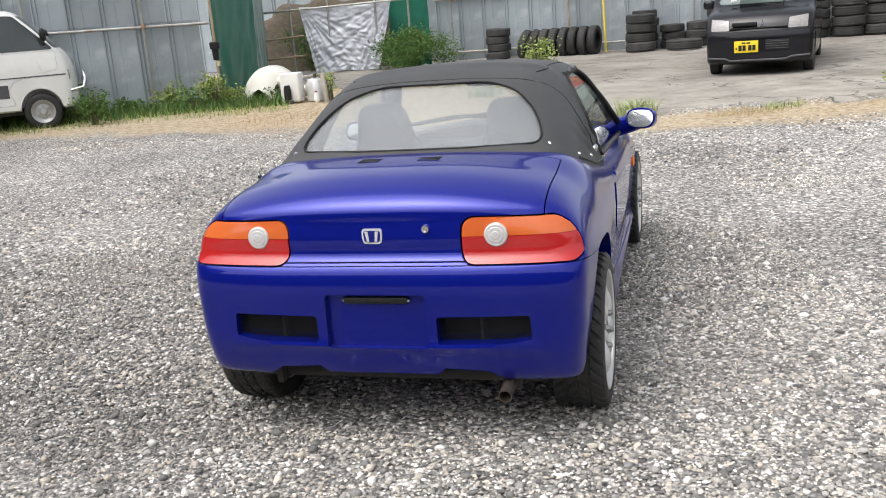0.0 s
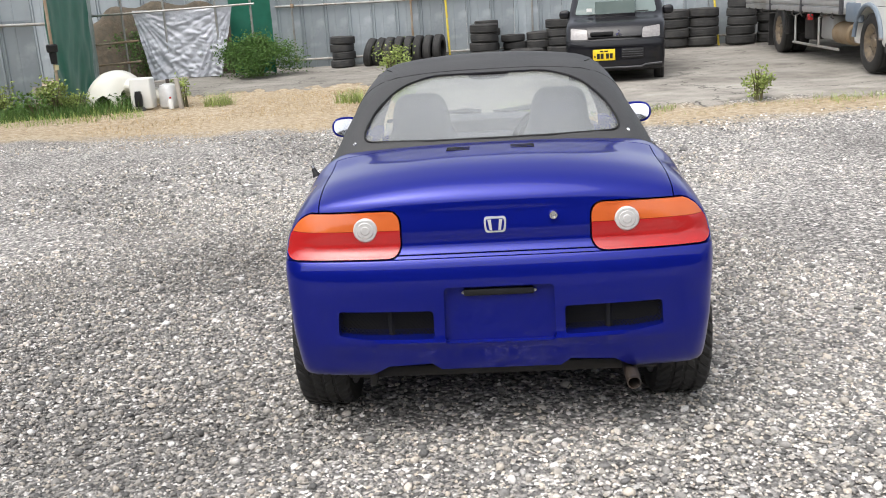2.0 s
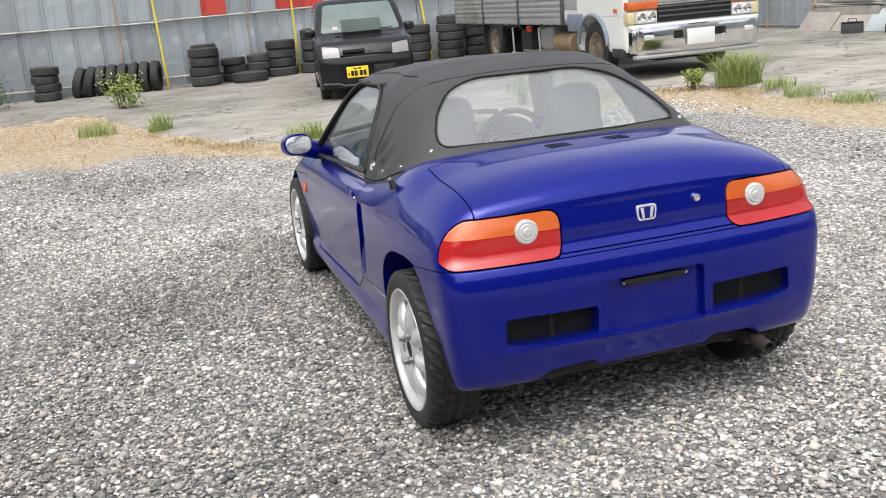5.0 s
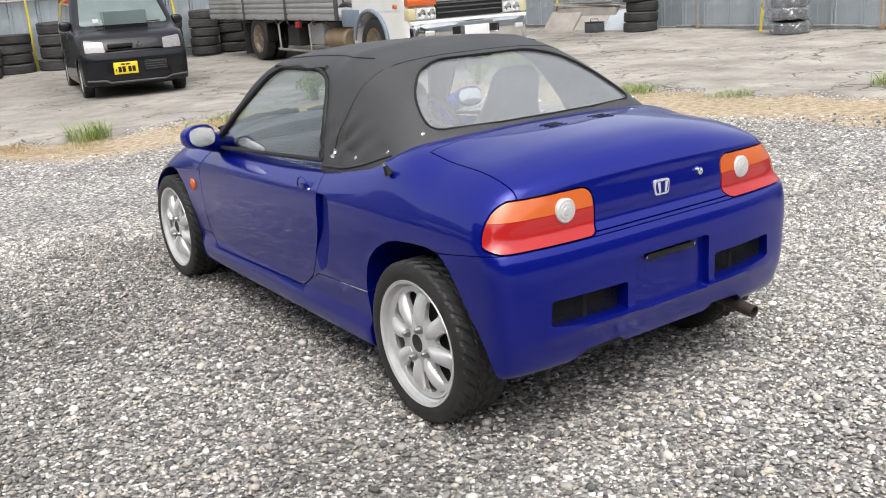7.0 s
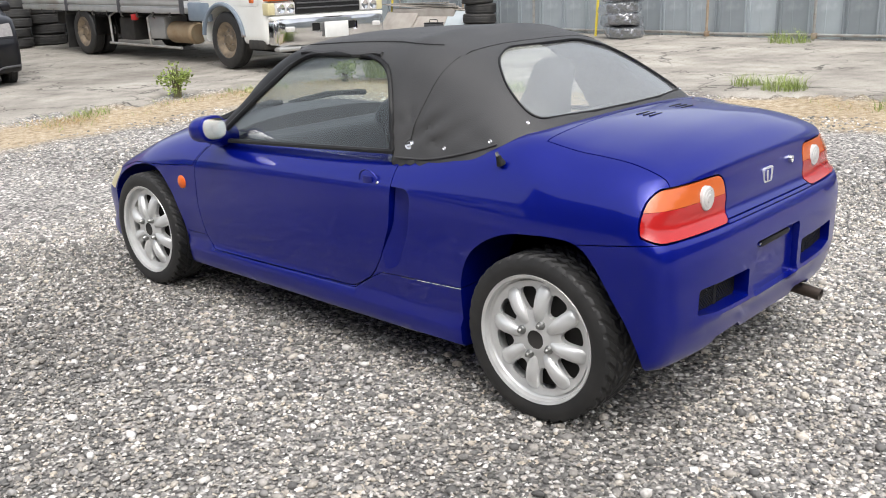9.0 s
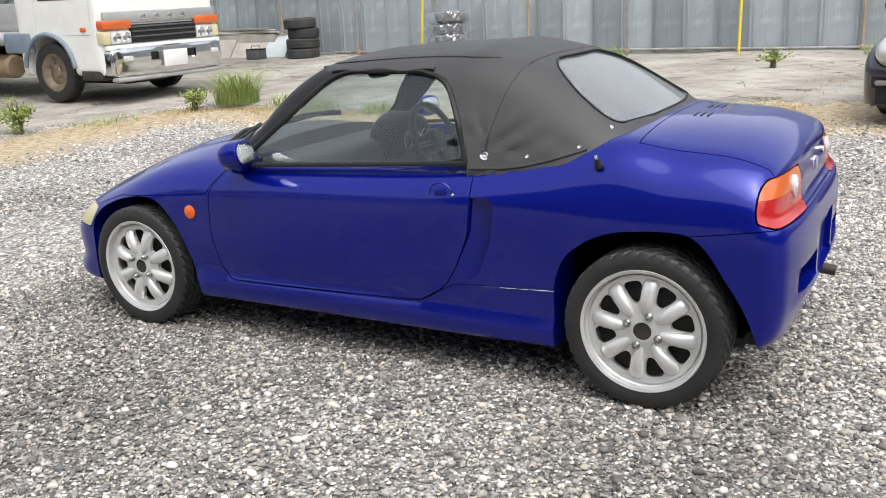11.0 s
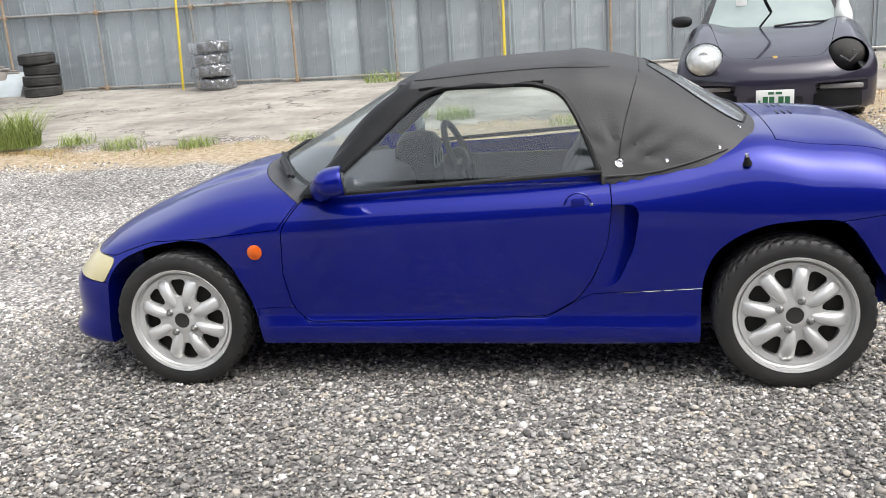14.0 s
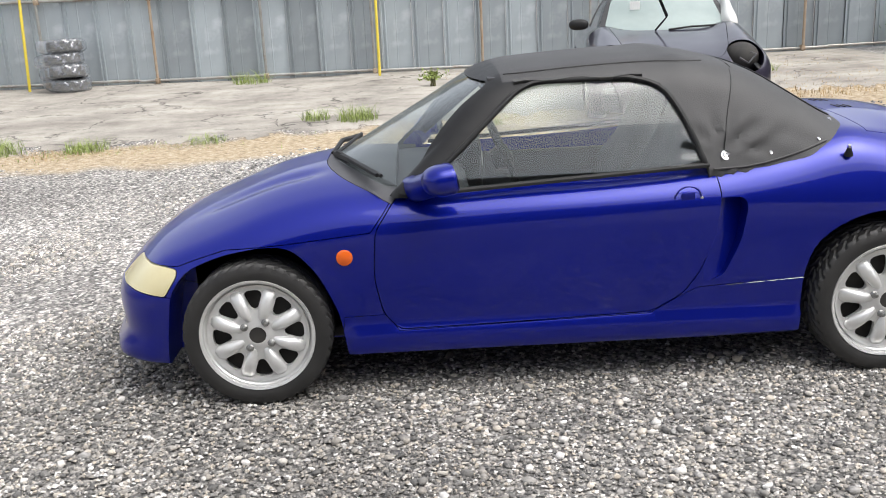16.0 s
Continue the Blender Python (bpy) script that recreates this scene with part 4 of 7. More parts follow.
def ground_material():
    m = bpy.data.materials.new("yard_ground")
    m.use_nodes = True
    t = m.node_tree
    nodes, link = t.nodes, t.links.new
    b = nodes["Principled BSDF"]
    b.inputs["Roughness"].default_value = 0.9
    b.inputs["Specular IOR Level"].default_value = 0.25
    co = nodes.new("ShaderNodeTexCoord").outputs["Object"]

    def tex(kind, scale, **kw):
        n = nodes.new(kind)
        n.inputs["Scale"].default_value = scale
        for k, v in kw.items():
            n.inputs[k].default_value = v
        link(co, n.inputs["Vector"])
        return n

    def ramp(fac, stops):
        r = nodes.new("ShaderNodeValToRGB")
        link(fac, r.inputs[0])
        e = r.color_ramp.elements
        while len(e) < len(stops):
            e.new(0.5)
        for el, (p, c) in zip(e, stops):
            el.position, el.color = p, (*c, 1)
        return r.outputs[0]

    def mixed(fac, a, c, kind="MIX"):
        x = nodes.new("ShaderNodeMix")
        x.data_type, x.blend_type = "RGBA", kind
        for sock, val in ((x.inputs[0], fac), (x.inputs[6], a), (x.inputs[7], c)):
            if isinstance(val, (int, float)):
                sock.default_value = val
            elif isinstance(val, tuple):
                sock.default_value = (*val, 1.0)
            else:
                link(val, sock)
        return x.outputs[2]

    def span(fac, lo, hi, a=0.0, c=1.0):
        r = nodes.new("ShaderNodeMapRange")
        for k, v in (("From Min", lo), ("From Max", hi), ("To Min", a), ("To Max", c)):
            r.inputs[k].default_value = v
        link(fac, r.inputs["Value"])
        return r.outputs[0]

    def add(a, c, op="ADD"):
        n = nodes.new("ShaderNodeMath")
        n.operation = op
        for s, v in ((n.inputs[0], a), (n.inputs[1], c)):
            if isinstance(v, (int, float)):
                s.default_value = v
            else:
                link(v, s)
        return n.outputs[0]

    # gravel: cells of two sizes, each its own grey, white or tan
    v1, v2 = tex("ShaderNodeTexVoronoi", 42.0), tex("ShaderNodeTexVoronoi", 75.0)
    sep1, sep2 = nodes.new("ShaderNodeSeparateColor"), nodes.new("ShaderNodeSeparateColor")
    link(v1.outputs["Color"], sep1.inputs[0]), link(v2.outputs["Color"], sep2.inputs[0])
    stops = [(0.0, (0.13, 0.126, 0.122)), (0.35, (0.26, 0.25, 0.238)), (0.6, (0.42, 0.40, 0.372)), (0.8, (0.62, 0.585, 0.54)), (1.0, (0.85, 0.82, 0.77))]
    big, small = ramp(sep1.outputs[0], stops), ramp(sep2.outputs[0], stops)
    pick = span(tex("ShaderNodeTexNoise", 9.0).outputs["Fac"], 0.42, 0.58)
    gravel = mixed(pick, big, small)
    # shade between the stones, multiplied into the colour away from cell centres
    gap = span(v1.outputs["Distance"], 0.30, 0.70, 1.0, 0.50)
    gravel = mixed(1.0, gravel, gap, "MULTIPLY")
    patch = span(tex("ShaderNodeTexNoise", 0.7, Detail=5.0).outputs["Fac"], 0.35, 0.65, 0.80, 1.15)
    gravel = mixed(1.0, gravel, patch, "MULTIPLY")
    # gravel a little darker round a point left of the car
    beside_car = nodes.new("ShaderNodeVectorMath")
    beside_car.operation, beside_car.inputs[1].default_value = "DISTANCE", (-1.5, 1.0, 0.0)
    link(co, beside_car.inputs[0])
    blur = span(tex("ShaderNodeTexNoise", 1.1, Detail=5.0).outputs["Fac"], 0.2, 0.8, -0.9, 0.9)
    gravel = mixed(1.0, gravel, span(add(beside_car.outputs["Value"], blur), 1.3, 2.9, 0.86, 1.06), "MULTIPLY")
    # dry soil with straw
    soil_n = tex("ShaderNodeTexNoise", 14.0, Detail=8.0).outputs["Fac"]
    soil = ramp(soil_n, [(0.3, (0.25, 0.18, 0.10)), (0.5, (0.44, 0.34, 0.21)), (0.7, (0.57, 0.48, 0.35))])
    dry = nodes.new("ShaderNodeAttribute")
    dry.attribute_name = "dry"
    dryness = span(add(dry.outputs["Fac"], tex("ShaderNodeTexNoise", 1.6, Detail=8.0).outputs["Fac"]), 0.90, 1.25, 0.0, 0.8)
    base = mixed(dryness, gravel, soil)
    # worn concrete with cracks and dark stains
    c_n = tex("ShaderNodeTexNoise", 1.1, Detail=8.0, Roughness=0.65).outputs["Fac"]
    conc = ramp(c_n, [(0.30, (0.21, 0.193, 0.170)), (0.48, (0.335, 0.31, 0.272)), (0.68, (0.46, 0.43, 0.38))])
    fine = span(tex("ShaderNodeTexNoise", 60.0, Detail=4.0).outputs["Fac"], 0.3, 0.7, 0.86, 1.1)
    conc = mixed(1.0, conc, fine, "MULTIPLY")
    crack_v = nodes.new("ShaderNodeTexVoronoi")
    crack_v.feature = "DISTANCE_TO_EDGE"
    crack_v.inputs["Scale"].default_value = 0.55
    warp = nodes.new("ShaderNodeVectorMath")
    warp.operation = "MULTIPLY_ADD"
    link(tex("ShaderNodeTexNoise", 1.8, Detail=7.0).outputs["Color"], warp.inputs[0])
    warp.inputs[1].default_value = (1.5, 1.5, 0)
    link(co, warp.inputs[2])
    link(warp.outputs[0], crack_v.inputs["Vector"])
    crack_in = span(tex("ShaderNodeTexNoise", 0.8, Detail=3.0).outputs["Fac"], 0.38, 0.52, 1.0, 0.35)
    crack = add(span(crack_v.outputs["Distance"], 0.0, 0.010, 0.0, 1.0), crack_in, "MAXIMUM")
    blot = span(tex("ShaderNodeTexNoise", 4.5, Detail=9.0, Roughness=0.7).outputs["Fac"], 0.52, 0.66, 1.0, 0.72)
    conc = mixed(1.0, conc, blot, "MULTIPLY")
    conc = mixed(1.0, conc, crack, "MULTIPLY")
    # oil and tyre dirt where the vehicles stand
    place = nodes.new("ShaderNodeSeparateXYZ")
    link(co, place.inputs[0])
    drift = span(tex("ShaderNodeTexNoise", 0.5, Detail=6.0).outputs["Fac"], 0.25, 0.75, -2.5, 2.5)
    conc = mixed(1.0, conc, span(add(place.outputs["Y"], drift), 8.0, 12.5, 1.0, 0.74), "MULTIPLY")
    slab = nodes.new("ShaderNodeAttribute")
    slab.attribute_name = "slab"
    rough_edge = add(slab.outputs["Fac"], span(tex("ShaderNodeTexNoise", 5.0, Detail=6.0).outputs["Fac"], 0.3, 0.7, -0.22, 0.12))
    on = span(rough_edge, 0.0, 0.05)
    base = mixed(on, base, conc)
    link(base, b.inputs["Base Color"])
    h_gravel = add(v1.outputs["Distance"], -0.9, "MULTIPLY")
    h = nodes.new("ShaderNodeMix")
    h.data_type = "FLOAT"
    link(on, h.inputs[0]), link(h_gravel, h.inputs[2]), link(add(add(c_n, 0.3, "MULTIPLY"), crack), h.inputs[3])
    k = nodes.new("ShaderNodeBump")
    k.inputs["Strength"].default_value, k.inputs["Distance"].default_value = 0.8, 0.02
    link(h.outputs[0], k.inputs["Height"]), link(k.outputs[0], b.inputs["Normal"])
    return m


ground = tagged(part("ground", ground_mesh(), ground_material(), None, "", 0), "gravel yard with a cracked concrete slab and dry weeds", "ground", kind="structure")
for p in ground.data.polygons:
    p.use_smooth = True


def stone_material():
    m = bpy.data.materials.new("gravel_stone")
    m.use_nodes = True
    t = m.node_tree
    nodes, link = t.nodes, t.links.new
    b = nodes["Principled BSDF"]
    b.inputs["Roughness"].default_value = 0.82
    b.inputs["Specular IOR Level"].default_value = 0.3
    rnd = nodes.new("ShaderNodeNewGeometry").outputs["Random Per Island"]
    r = nodes.new("ShaderNodeValToRGB")
    link(rnd, r.inputs[0])
    e = r.color_ramp.elements
    stops = [(0.0, (0.13, 0.127, 0.122)), (0.22, (0.20, 0.194, 0.184)), (0.42, (0.30, 0.288, 0.268)), (0.57, (0.42, 0.385, 0.335)), (0.70, (0.39, 0.382, 0.368)), (0.80, (0.58, 0.51, 0.415)), (0.90, (0.70, 0.67, 0.63)), (1.0, (0.86, 0.84, 0.81))]
    while len(e) < len(stops):
        e.new(0.5)
    for el, (p, c) in zip(e, stops):
        el.position, el.color = p, (*c, 1)
    n = nodes.new("ShaderNodeTexNoise")
    n.inputs["Scale"].default_value, n.inputs["Detail"].default_value = 120.0, 3.0
    co = nodes.new("ShaderNodeTexCoord").outputs["Object"]
    link(co, n.inputs["Vector"])
    big = nodes.new("ShaderNodeTexNoise")
    big.inputs["Scale"].default_value, big.inputs["Detail"].default_value = 0.7, 5.0
    link(co, big.inputs["Vector"])
    mr, mb = nodes.new("ShaderNodeMapRange"), nodes.new("ShaderNodeMapRange")
    for q, a, c, lo, hi, src in ((mr, 0.3, 0.7, 0.8, 1.15, n), (mb, 0.35, 0.65, 0.80, 1.15, big)):
        for kk, vv in (("From Min", a), ("From Max", c), ("To Min", lo), ("To Max", hi)):
            q.inputs[kk].default_value = vv
        link(src.outputs["Fac"], q.inputs["Value"])
    x, w = nodes.new("ShaderNodeMix"), nodes.new("ShaderNodeMix")
    for q in (x, w):
        q.data_type, q.blend_type = "RGBA", "MULTIPLY"
        q.inputs[0].default_value = 1.0
    link(r.outputs[0], x.inputs[6]), link(mr.outputs[0], x.inputs[7])
    link(x.outputs[2], w.inputs[6]), link(mb.outputs[0], w.inputs[7])
    # same darker round as in the ground, centred left of the car
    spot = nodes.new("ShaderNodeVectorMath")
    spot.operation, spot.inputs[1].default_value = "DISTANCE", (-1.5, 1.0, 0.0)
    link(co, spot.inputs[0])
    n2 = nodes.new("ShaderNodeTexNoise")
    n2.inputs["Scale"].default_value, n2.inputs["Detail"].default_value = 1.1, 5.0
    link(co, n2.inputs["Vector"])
    edge, sum_, beside_car = nodes.new("ShaderNodeMapRange"), nodes.new("ShaderNodeMath"), nodes.new("ShaderNodeMapRange")
    for q, vals in ((edge, (0.2, 0.8, -0.9, 0.9)), (beside_car, (1.3, 2.9, 0.86, 1.06))):
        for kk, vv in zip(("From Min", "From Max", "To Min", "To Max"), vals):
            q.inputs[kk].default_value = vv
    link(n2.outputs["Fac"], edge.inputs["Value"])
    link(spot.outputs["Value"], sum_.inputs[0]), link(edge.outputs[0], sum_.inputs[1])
    link(sum_.outputs[0], beside_car.inputs["Value"])
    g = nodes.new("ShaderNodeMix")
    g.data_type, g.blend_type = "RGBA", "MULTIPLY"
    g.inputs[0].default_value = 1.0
    link(w.outputs[2], g.inputs[6]), link(beside_car.outputs[0], g.inputs[7])
    link(g.outputs[2], b.inputs["Base Color"])
    return m


def gravel(count, x0, x1, y0, y1, lo, hi, seed, keep, fine=False):
    """Loose stones strewn over a stretch of the yard, each one a small closed lump."""
    rng = np.random.RandomState(seed)
    x, y = rng.uniform(x0, x1, count), rng.uniform(y0, y1, count)
    ok = keep(x, y)
    x, y = x[ok], y[ok]
    n = len(x)
    g = (1 + 5 ** 0.5) / 2
    if fine:
        ico = np.array([(1, 0, 0), (-1, 0, 0), (0, 1, 0), (0, -1, 0), (0, 0, 1), (0, 0, -1)], float)
        tri = np.array([(0, 2, 4), (2, 1, 4), (1, 3, 4), (3, 0, 4), (2, 0, 5), (1, 2, 5), (3, 1, 5), (0, 3, 5)])
    else:
        ico = np.array([(-1, g, 0), (1, g, 0), (-1, -g, 0), (1, -g, 0), (0, -1, g), (0, 1, g), (0, -1, -g), (0, 1, -g), (g, 0, -1), (g, 0, 1), (-g, 0, -1), (-g, 0, 1)]) / (1 + g * g) ** 0.5
        tri = np.array([(0, 11, 5), (0, 5, 1), (0, 1, 7), (0, 7, 10), (0, 10, 11), (1, 5, 9), (5, 11, 4), (11, 10, 2), (10, 7, 6), (7, 1, 8), (3, 9, 4), (3, 4, 2), (3, 2, 6), (3, 6, 8), (3, 8, 9), (4, 9, 5), (2, 4, 11), (6, 2, 10), (8, 6, 7), (9, 8, 1)])
    k = len(ico)
    size = lo * (hi / lo) ** (rng.rand(n) ** 2.2)
    dims = size[:, None] * np.stack([rng.uniform(0.8, 1.3, n), rng.uniform(0.7, 1.0, n), rng.uniform(0.45, 0.75, n)], 1)
    v = ico[None] * (1 + rng.uniform(-0.22, 0.22, (n, k, 1))) * dims[:, None, :]
    tilt, turn = rng.uniform(-0.5, 0.5, n), rng.uniform(0, 2 * np.pi, n)
    c, s = np.cos(tilt)[:, None], np.sin(tilt)[:, None]
    vy, vz = v[..., 1] * c - v[..., 2] * s, v[..., 1] * s + v[..., 2] * c
    c, s = np.cos(turn)[:, None], np.sin(turn)[:, None]
    vx, vy = v[..., 0] * c - vy * s, v[..., 0] * s + vy * c
    z0 = rise(x, y) + size * rng.uniform(0.05, 0.45, n)
    out = np.stack([vx + x[:, None], vy + y[:, None], vz + z0[:, None]], -1).reshape(-1, 3)
    faces = (tri[None] + (np.arange(n) * k)[:, None, None]).reshape(-1, 3)
    me = bpy.data.meshes.new("gravel_stones")
    me.vertices.add(len(out))
    me.vertices.foreach_set("co", out.astype(np.float32).ravel())
    me.loops.add(len(faces) * 3)
    me.loops.foreach_set("vertex_index", faces.astype(np.int32).ravel())
    me.polygons.add(len(faces))
    me.polygons.foreach_set("loop_start", (np.arange(len(faces)) * 3).astype(np.int32))
    me.polygons.foreach_set("use_smooth", np.full(len(faces), not fine))
    me.update(calc_edges=True)
    return me


STONE = stone_material()


def near_stones(x, y):
    dx, dy = np.maximum(np.abs(x) - 0.55, 0), np.maximum(np.abs(y - 1.15) - 1.5, 0)
    d = np.hypot(dx, dy)
    return (edge_distance(x, y) < -0.3) & ((dx + dy > 0) | (np.random.RandomState(3).rand(len(x)) < 0.35)) & (d < 3.1)


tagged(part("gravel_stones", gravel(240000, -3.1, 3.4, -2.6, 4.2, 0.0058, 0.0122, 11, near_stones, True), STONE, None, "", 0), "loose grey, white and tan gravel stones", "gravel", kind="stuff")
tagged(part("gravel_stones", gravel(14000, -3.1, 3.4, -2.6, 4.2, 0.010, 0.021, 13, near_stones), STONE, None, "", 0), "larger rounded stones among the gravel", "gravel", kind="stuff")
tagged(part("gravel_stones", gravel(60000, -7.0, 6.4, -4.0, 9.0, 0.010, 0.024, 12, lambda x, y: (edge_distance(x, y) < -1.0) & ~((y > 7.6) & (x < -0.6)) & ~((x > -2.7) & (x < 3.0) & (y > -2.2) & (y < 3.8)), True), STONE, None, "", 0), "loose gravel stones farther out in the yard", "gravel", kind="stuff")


# ---- fences of steel sheet on scaffold pipe ----
SHEET = material("galvanised_sheet", (0.36, 0.40, 0.42), 0.5, 0.3, (0.27, 0.30, 0.32), 1.6, 0.5, stain=(0.52, 0.55, 0.57), stain_scale=1.3, stain_at=0.54, jitter=0.22, bump=0.002, bump_scale=6, rough_vary=0.12)
SHEETRED = material("red_sheet", (0.50, 0.05, 0.035), 0.5, 0.1, (0.38, 0.05, 0.04), 2.0, jitter=0.1)
PIPE = material("galvanised_pipe", (0.42, 0.43, 0.42), 0.45, 0.6, (0.30, 0.27, 0.23), 7, stain=(0.22, 0.13, 0.08), stain_scale=5, stain_at=0.62)
PIPERUST = material("rusty_pipe", (0.30, 0.19, 0.11), 0.7, 0.3, (0.42, 0.36, 0.28), 6)
YELLOW = material("yellow_pole_paint", (0.72, 0.55, 0.04), 0.5, 0, (0.60, 0.47, 0.06), 8, stain=(0.6, 0.58, 0.5), stain_scale=6, stain_at=0.6)
PITCH = 0.54


def sheet_mesh(width, h):
    """A pressed panel: flat web with a double fold at each side."""
    prof = [(0.0, 0.0), (0.0, -0.035), (0.022, -0.035), (0.030, -0.006), (0.060, -0.006), (0.068, -0.030), (0.085, -0.030), (0.095, 0.0),
            (width / 2 - 0.01, 0.0), (width / 2, -0.006), (width / 2 + 0.01, 0.0), (width - 0.006, 0.0)]
    verts, faces = [], []
    for x, y in prof:
        for dy in (0.0, 0.004):
            verts += [(x, y + dy, 0.0), (x, y + dy, h)]
    n = len(prof)
    for i in range(n - 1):
        a, b = i * 4, (i + 1) * 4
        faces += [(a, b, b + 1, a + 1), (a + 3, b + 3, b + 2, a + 2), (a, a + 2, b + 2, b), (a + 1, b + 1, b + 3, a + 3)]
    faces += [(0, 1, 3, 2), (4 * n - 4, 4 * n - 2, 4 * n - 1, 4 * n - 3)]
    return mesh_of("sheet", verts, faces)


LOWER, UPPER = sheet_mesh(PITCH, 1.42), sheet_mesh(PITCH, 1.7)


def fence(name, label, x, y, angle, length, red=(), rails=(0.30, 1.36), posts=2.7, skip_pipe=False, first=0.4, rusty=1):
    """Runs along its own +x from (x, y); the pipes stand on its -y side."""
    f = thing(name, label, "fence", Matrix.Translation((x, y, 0)) @ pose(0, 0, 0, 0, 0, angle), kind="structure")
    rng = random.Random(len(name) + int(length * 10))
    c, s = math.cos(radians(angle)), math.sin(radians(angle))
    n = int(length / PITCH)

    def base(u):
        return rz(x + c * u, y + s * u)
    for i in range(n):
        u = i * PITCH
        for me, dz in ((LOWER, 0.04), (UPPER, 1.46)):
            o = new("sheet", me)
            o.parent = f
            o.matrix_local = Matrix.Translation((u, rng.uniform(-0.006, 0.006), base(u) + dz)) @ pose(0, 0, 0, rng.uniform(-0.5, 0.5), 0, 0)
            is_red = dz > 1 and any(a <= u <= b for a, b in red)
            if not me.materials:
                me.materials.append(SHEET)
            o.material_slots[0].link = "OBJECT"
            o.material_slots[0].material = SHEETRED if is_red else SHEET
    if not skip_pipe:
        for h in rails:
            seg = 4.0
            k = 0
            while k * seg < length:
                a, b = k * seg, min(length, (k + 1) * seg)
                part("rail", tube([(a, -0.075, base(a) + h), (b, -0.075, base(b) + h + rng.uniform(-0.03, 0.03))], 0.024, 10), PIPE, f)
                k += 1
        u = first
        k = 0
        while u < length:
            post = part("post", tube([(u, -0.13, base(u) - 0.1), (u + rng.uniform(-0.02, 0.02), -0.13, 3.2)], 0.024, 10), PIPERUST if k % 3 == rusty else PIPE, f)
            for h in rails:
                part("clamp", box_mesh(u - 0.035, u + 0.035, -0.165, -0.045, base(u) + h - 0.045, base(u) + h + 0.045, 0.01), PIPERUST, post)
            u += posts
            k += 1
    return f


fence("wall_north", "grey sheet-steel fence with red upper panels and pipe rails", -4.75, 18.35, 0, 17.3, ((4.6, 5.3), (6.1, 7.4)), (0.22, 1.42))
fence("wall_east", "grey galvanised sheet-steel fence with pipe rails", 12.55, 18.4, -90, 34.0, (), (0.10, 1.48), 1.87, False, 1.1, 0)
fence("wall_west", "weathered grey sheet-steel fence panels", -7.1 - 7.2 * math.cos(radians(25)), 11.85 - 7.2 * math.sin(radians(25)), 25, 7.2, (), (1.41,), 1.9, False, 0.4, 5)
# unseen dark walls, added to block low sky and darken the car's reflections
BLOCKER = material("dark_blocker_wall", (0.11, 0.105, 0.10), 0.75, 0, (0.08, 0.077, 0.074), 1.5, stain=(0.15, 0.14, 0.13), stain_at=0.6)
tagged(part("wall_south", box_mesh(-11.5, 12.4, -10.3, -10.0, -0.2, 3.6), BLOCKER, None, "", 30), "plain dark unseen wall added to dim the car's flanks", "wall", kind="structure")
tagged(part("wall_far_west", box_mesh(-11.8, -11.5, -10.3, 7.6, -0.2, 7.0), BLOCKER, None, "", 30), "plain dark unseen wall added to dim the car's flanks", "wall", kind="structure")
fence("wall_north_west", "sheet-steel fence behind the netting", -12.5, 19.2, 0, 7.6, (), (), 2.7, True)


def yellow_pole(x, y, top_dx, top_dy):
    p = thing("yellow_pole", "yellow painted steel prop leaning on the fence", "pole", Matrix.Translation((x, y, rz(x, y))), "yellow props along the fence")
    part("shaft", tube([(0, 0, -0.02), (top_dx, top_dy, 3.0)], 0.024, 10), YELLOW, p)
    part("foot_plate", box_mesh(-0.06, 0.06, -0.06, 0.06, 0.0, 0.02, 0.005), PIPERUST, p)


for a in ((-0.82, 17.85, -0.10, 0.35), (5.12, 17.95, -0.25, 0.3), (2.05, 18.1, 0, 0.15), (12.1, 8.15, 0.32, 0.0), (12.0, 2.25, 0.35, 0.0), (12.2, 13.7, 0.3, -0.25)):
    yellow_pole(*a)


# ---- tyres along the fences ----
OLDRUBBER = material("old_tyre_rubber", (0.020, 0.020, 0.021), 0.75, 0, (0.05, 0.048, 0.044), 6, jitter=0.3, bump=0.002, bump_scale=60)


def loose_tyre_mesh(r, w):
    h = w / 2
    return lathe([(r * 0.62, -h * 0.75), (r * 0.66, -h * 0.95), (r * 0.80, -h), (r * 0.93, -h * 0.93), (r * 0.985, -h * 0.78), (r, -h * 0.62), (r * 0.985, -h * 0.58), (r * 0.985, -h * 0.30), (r, -h * 0.26), (r, h * 0.26), (r * 0.985, h * 0.30), (r * 0.985, h * 0.58),
                  (r, h * 0.62), (r * 0.985, h * 0.78), (r * 0.93, h * 0.93), (r * 0.80, h), (r * 0.66, h * 0.95), (r * 0.62, h * 0.75), (r * 0.70, h * 0.6), (r * 0.90, h * 0.5), (r * 0.90, -h * 0.5), (r * 0.70, -h * 0.6)], 36, "z", closed=True)


tyre_one = part("tyre", loose_tyre_mesh(0.30, 0.185), OLDRUBBER, None, "", 40)
tagged(tyre_one, "used black car tyre stacked by the fence", "tyre", "stored tyres")
trng = random.Random(4)
tyre_first = True


def put_tyre(m):
    global tyre_first
    if tyre_first:
        tyre_one.matrix_world = m
        tyre_first = False
        return tyre_one
    return copy_thing(tyre_one, m)


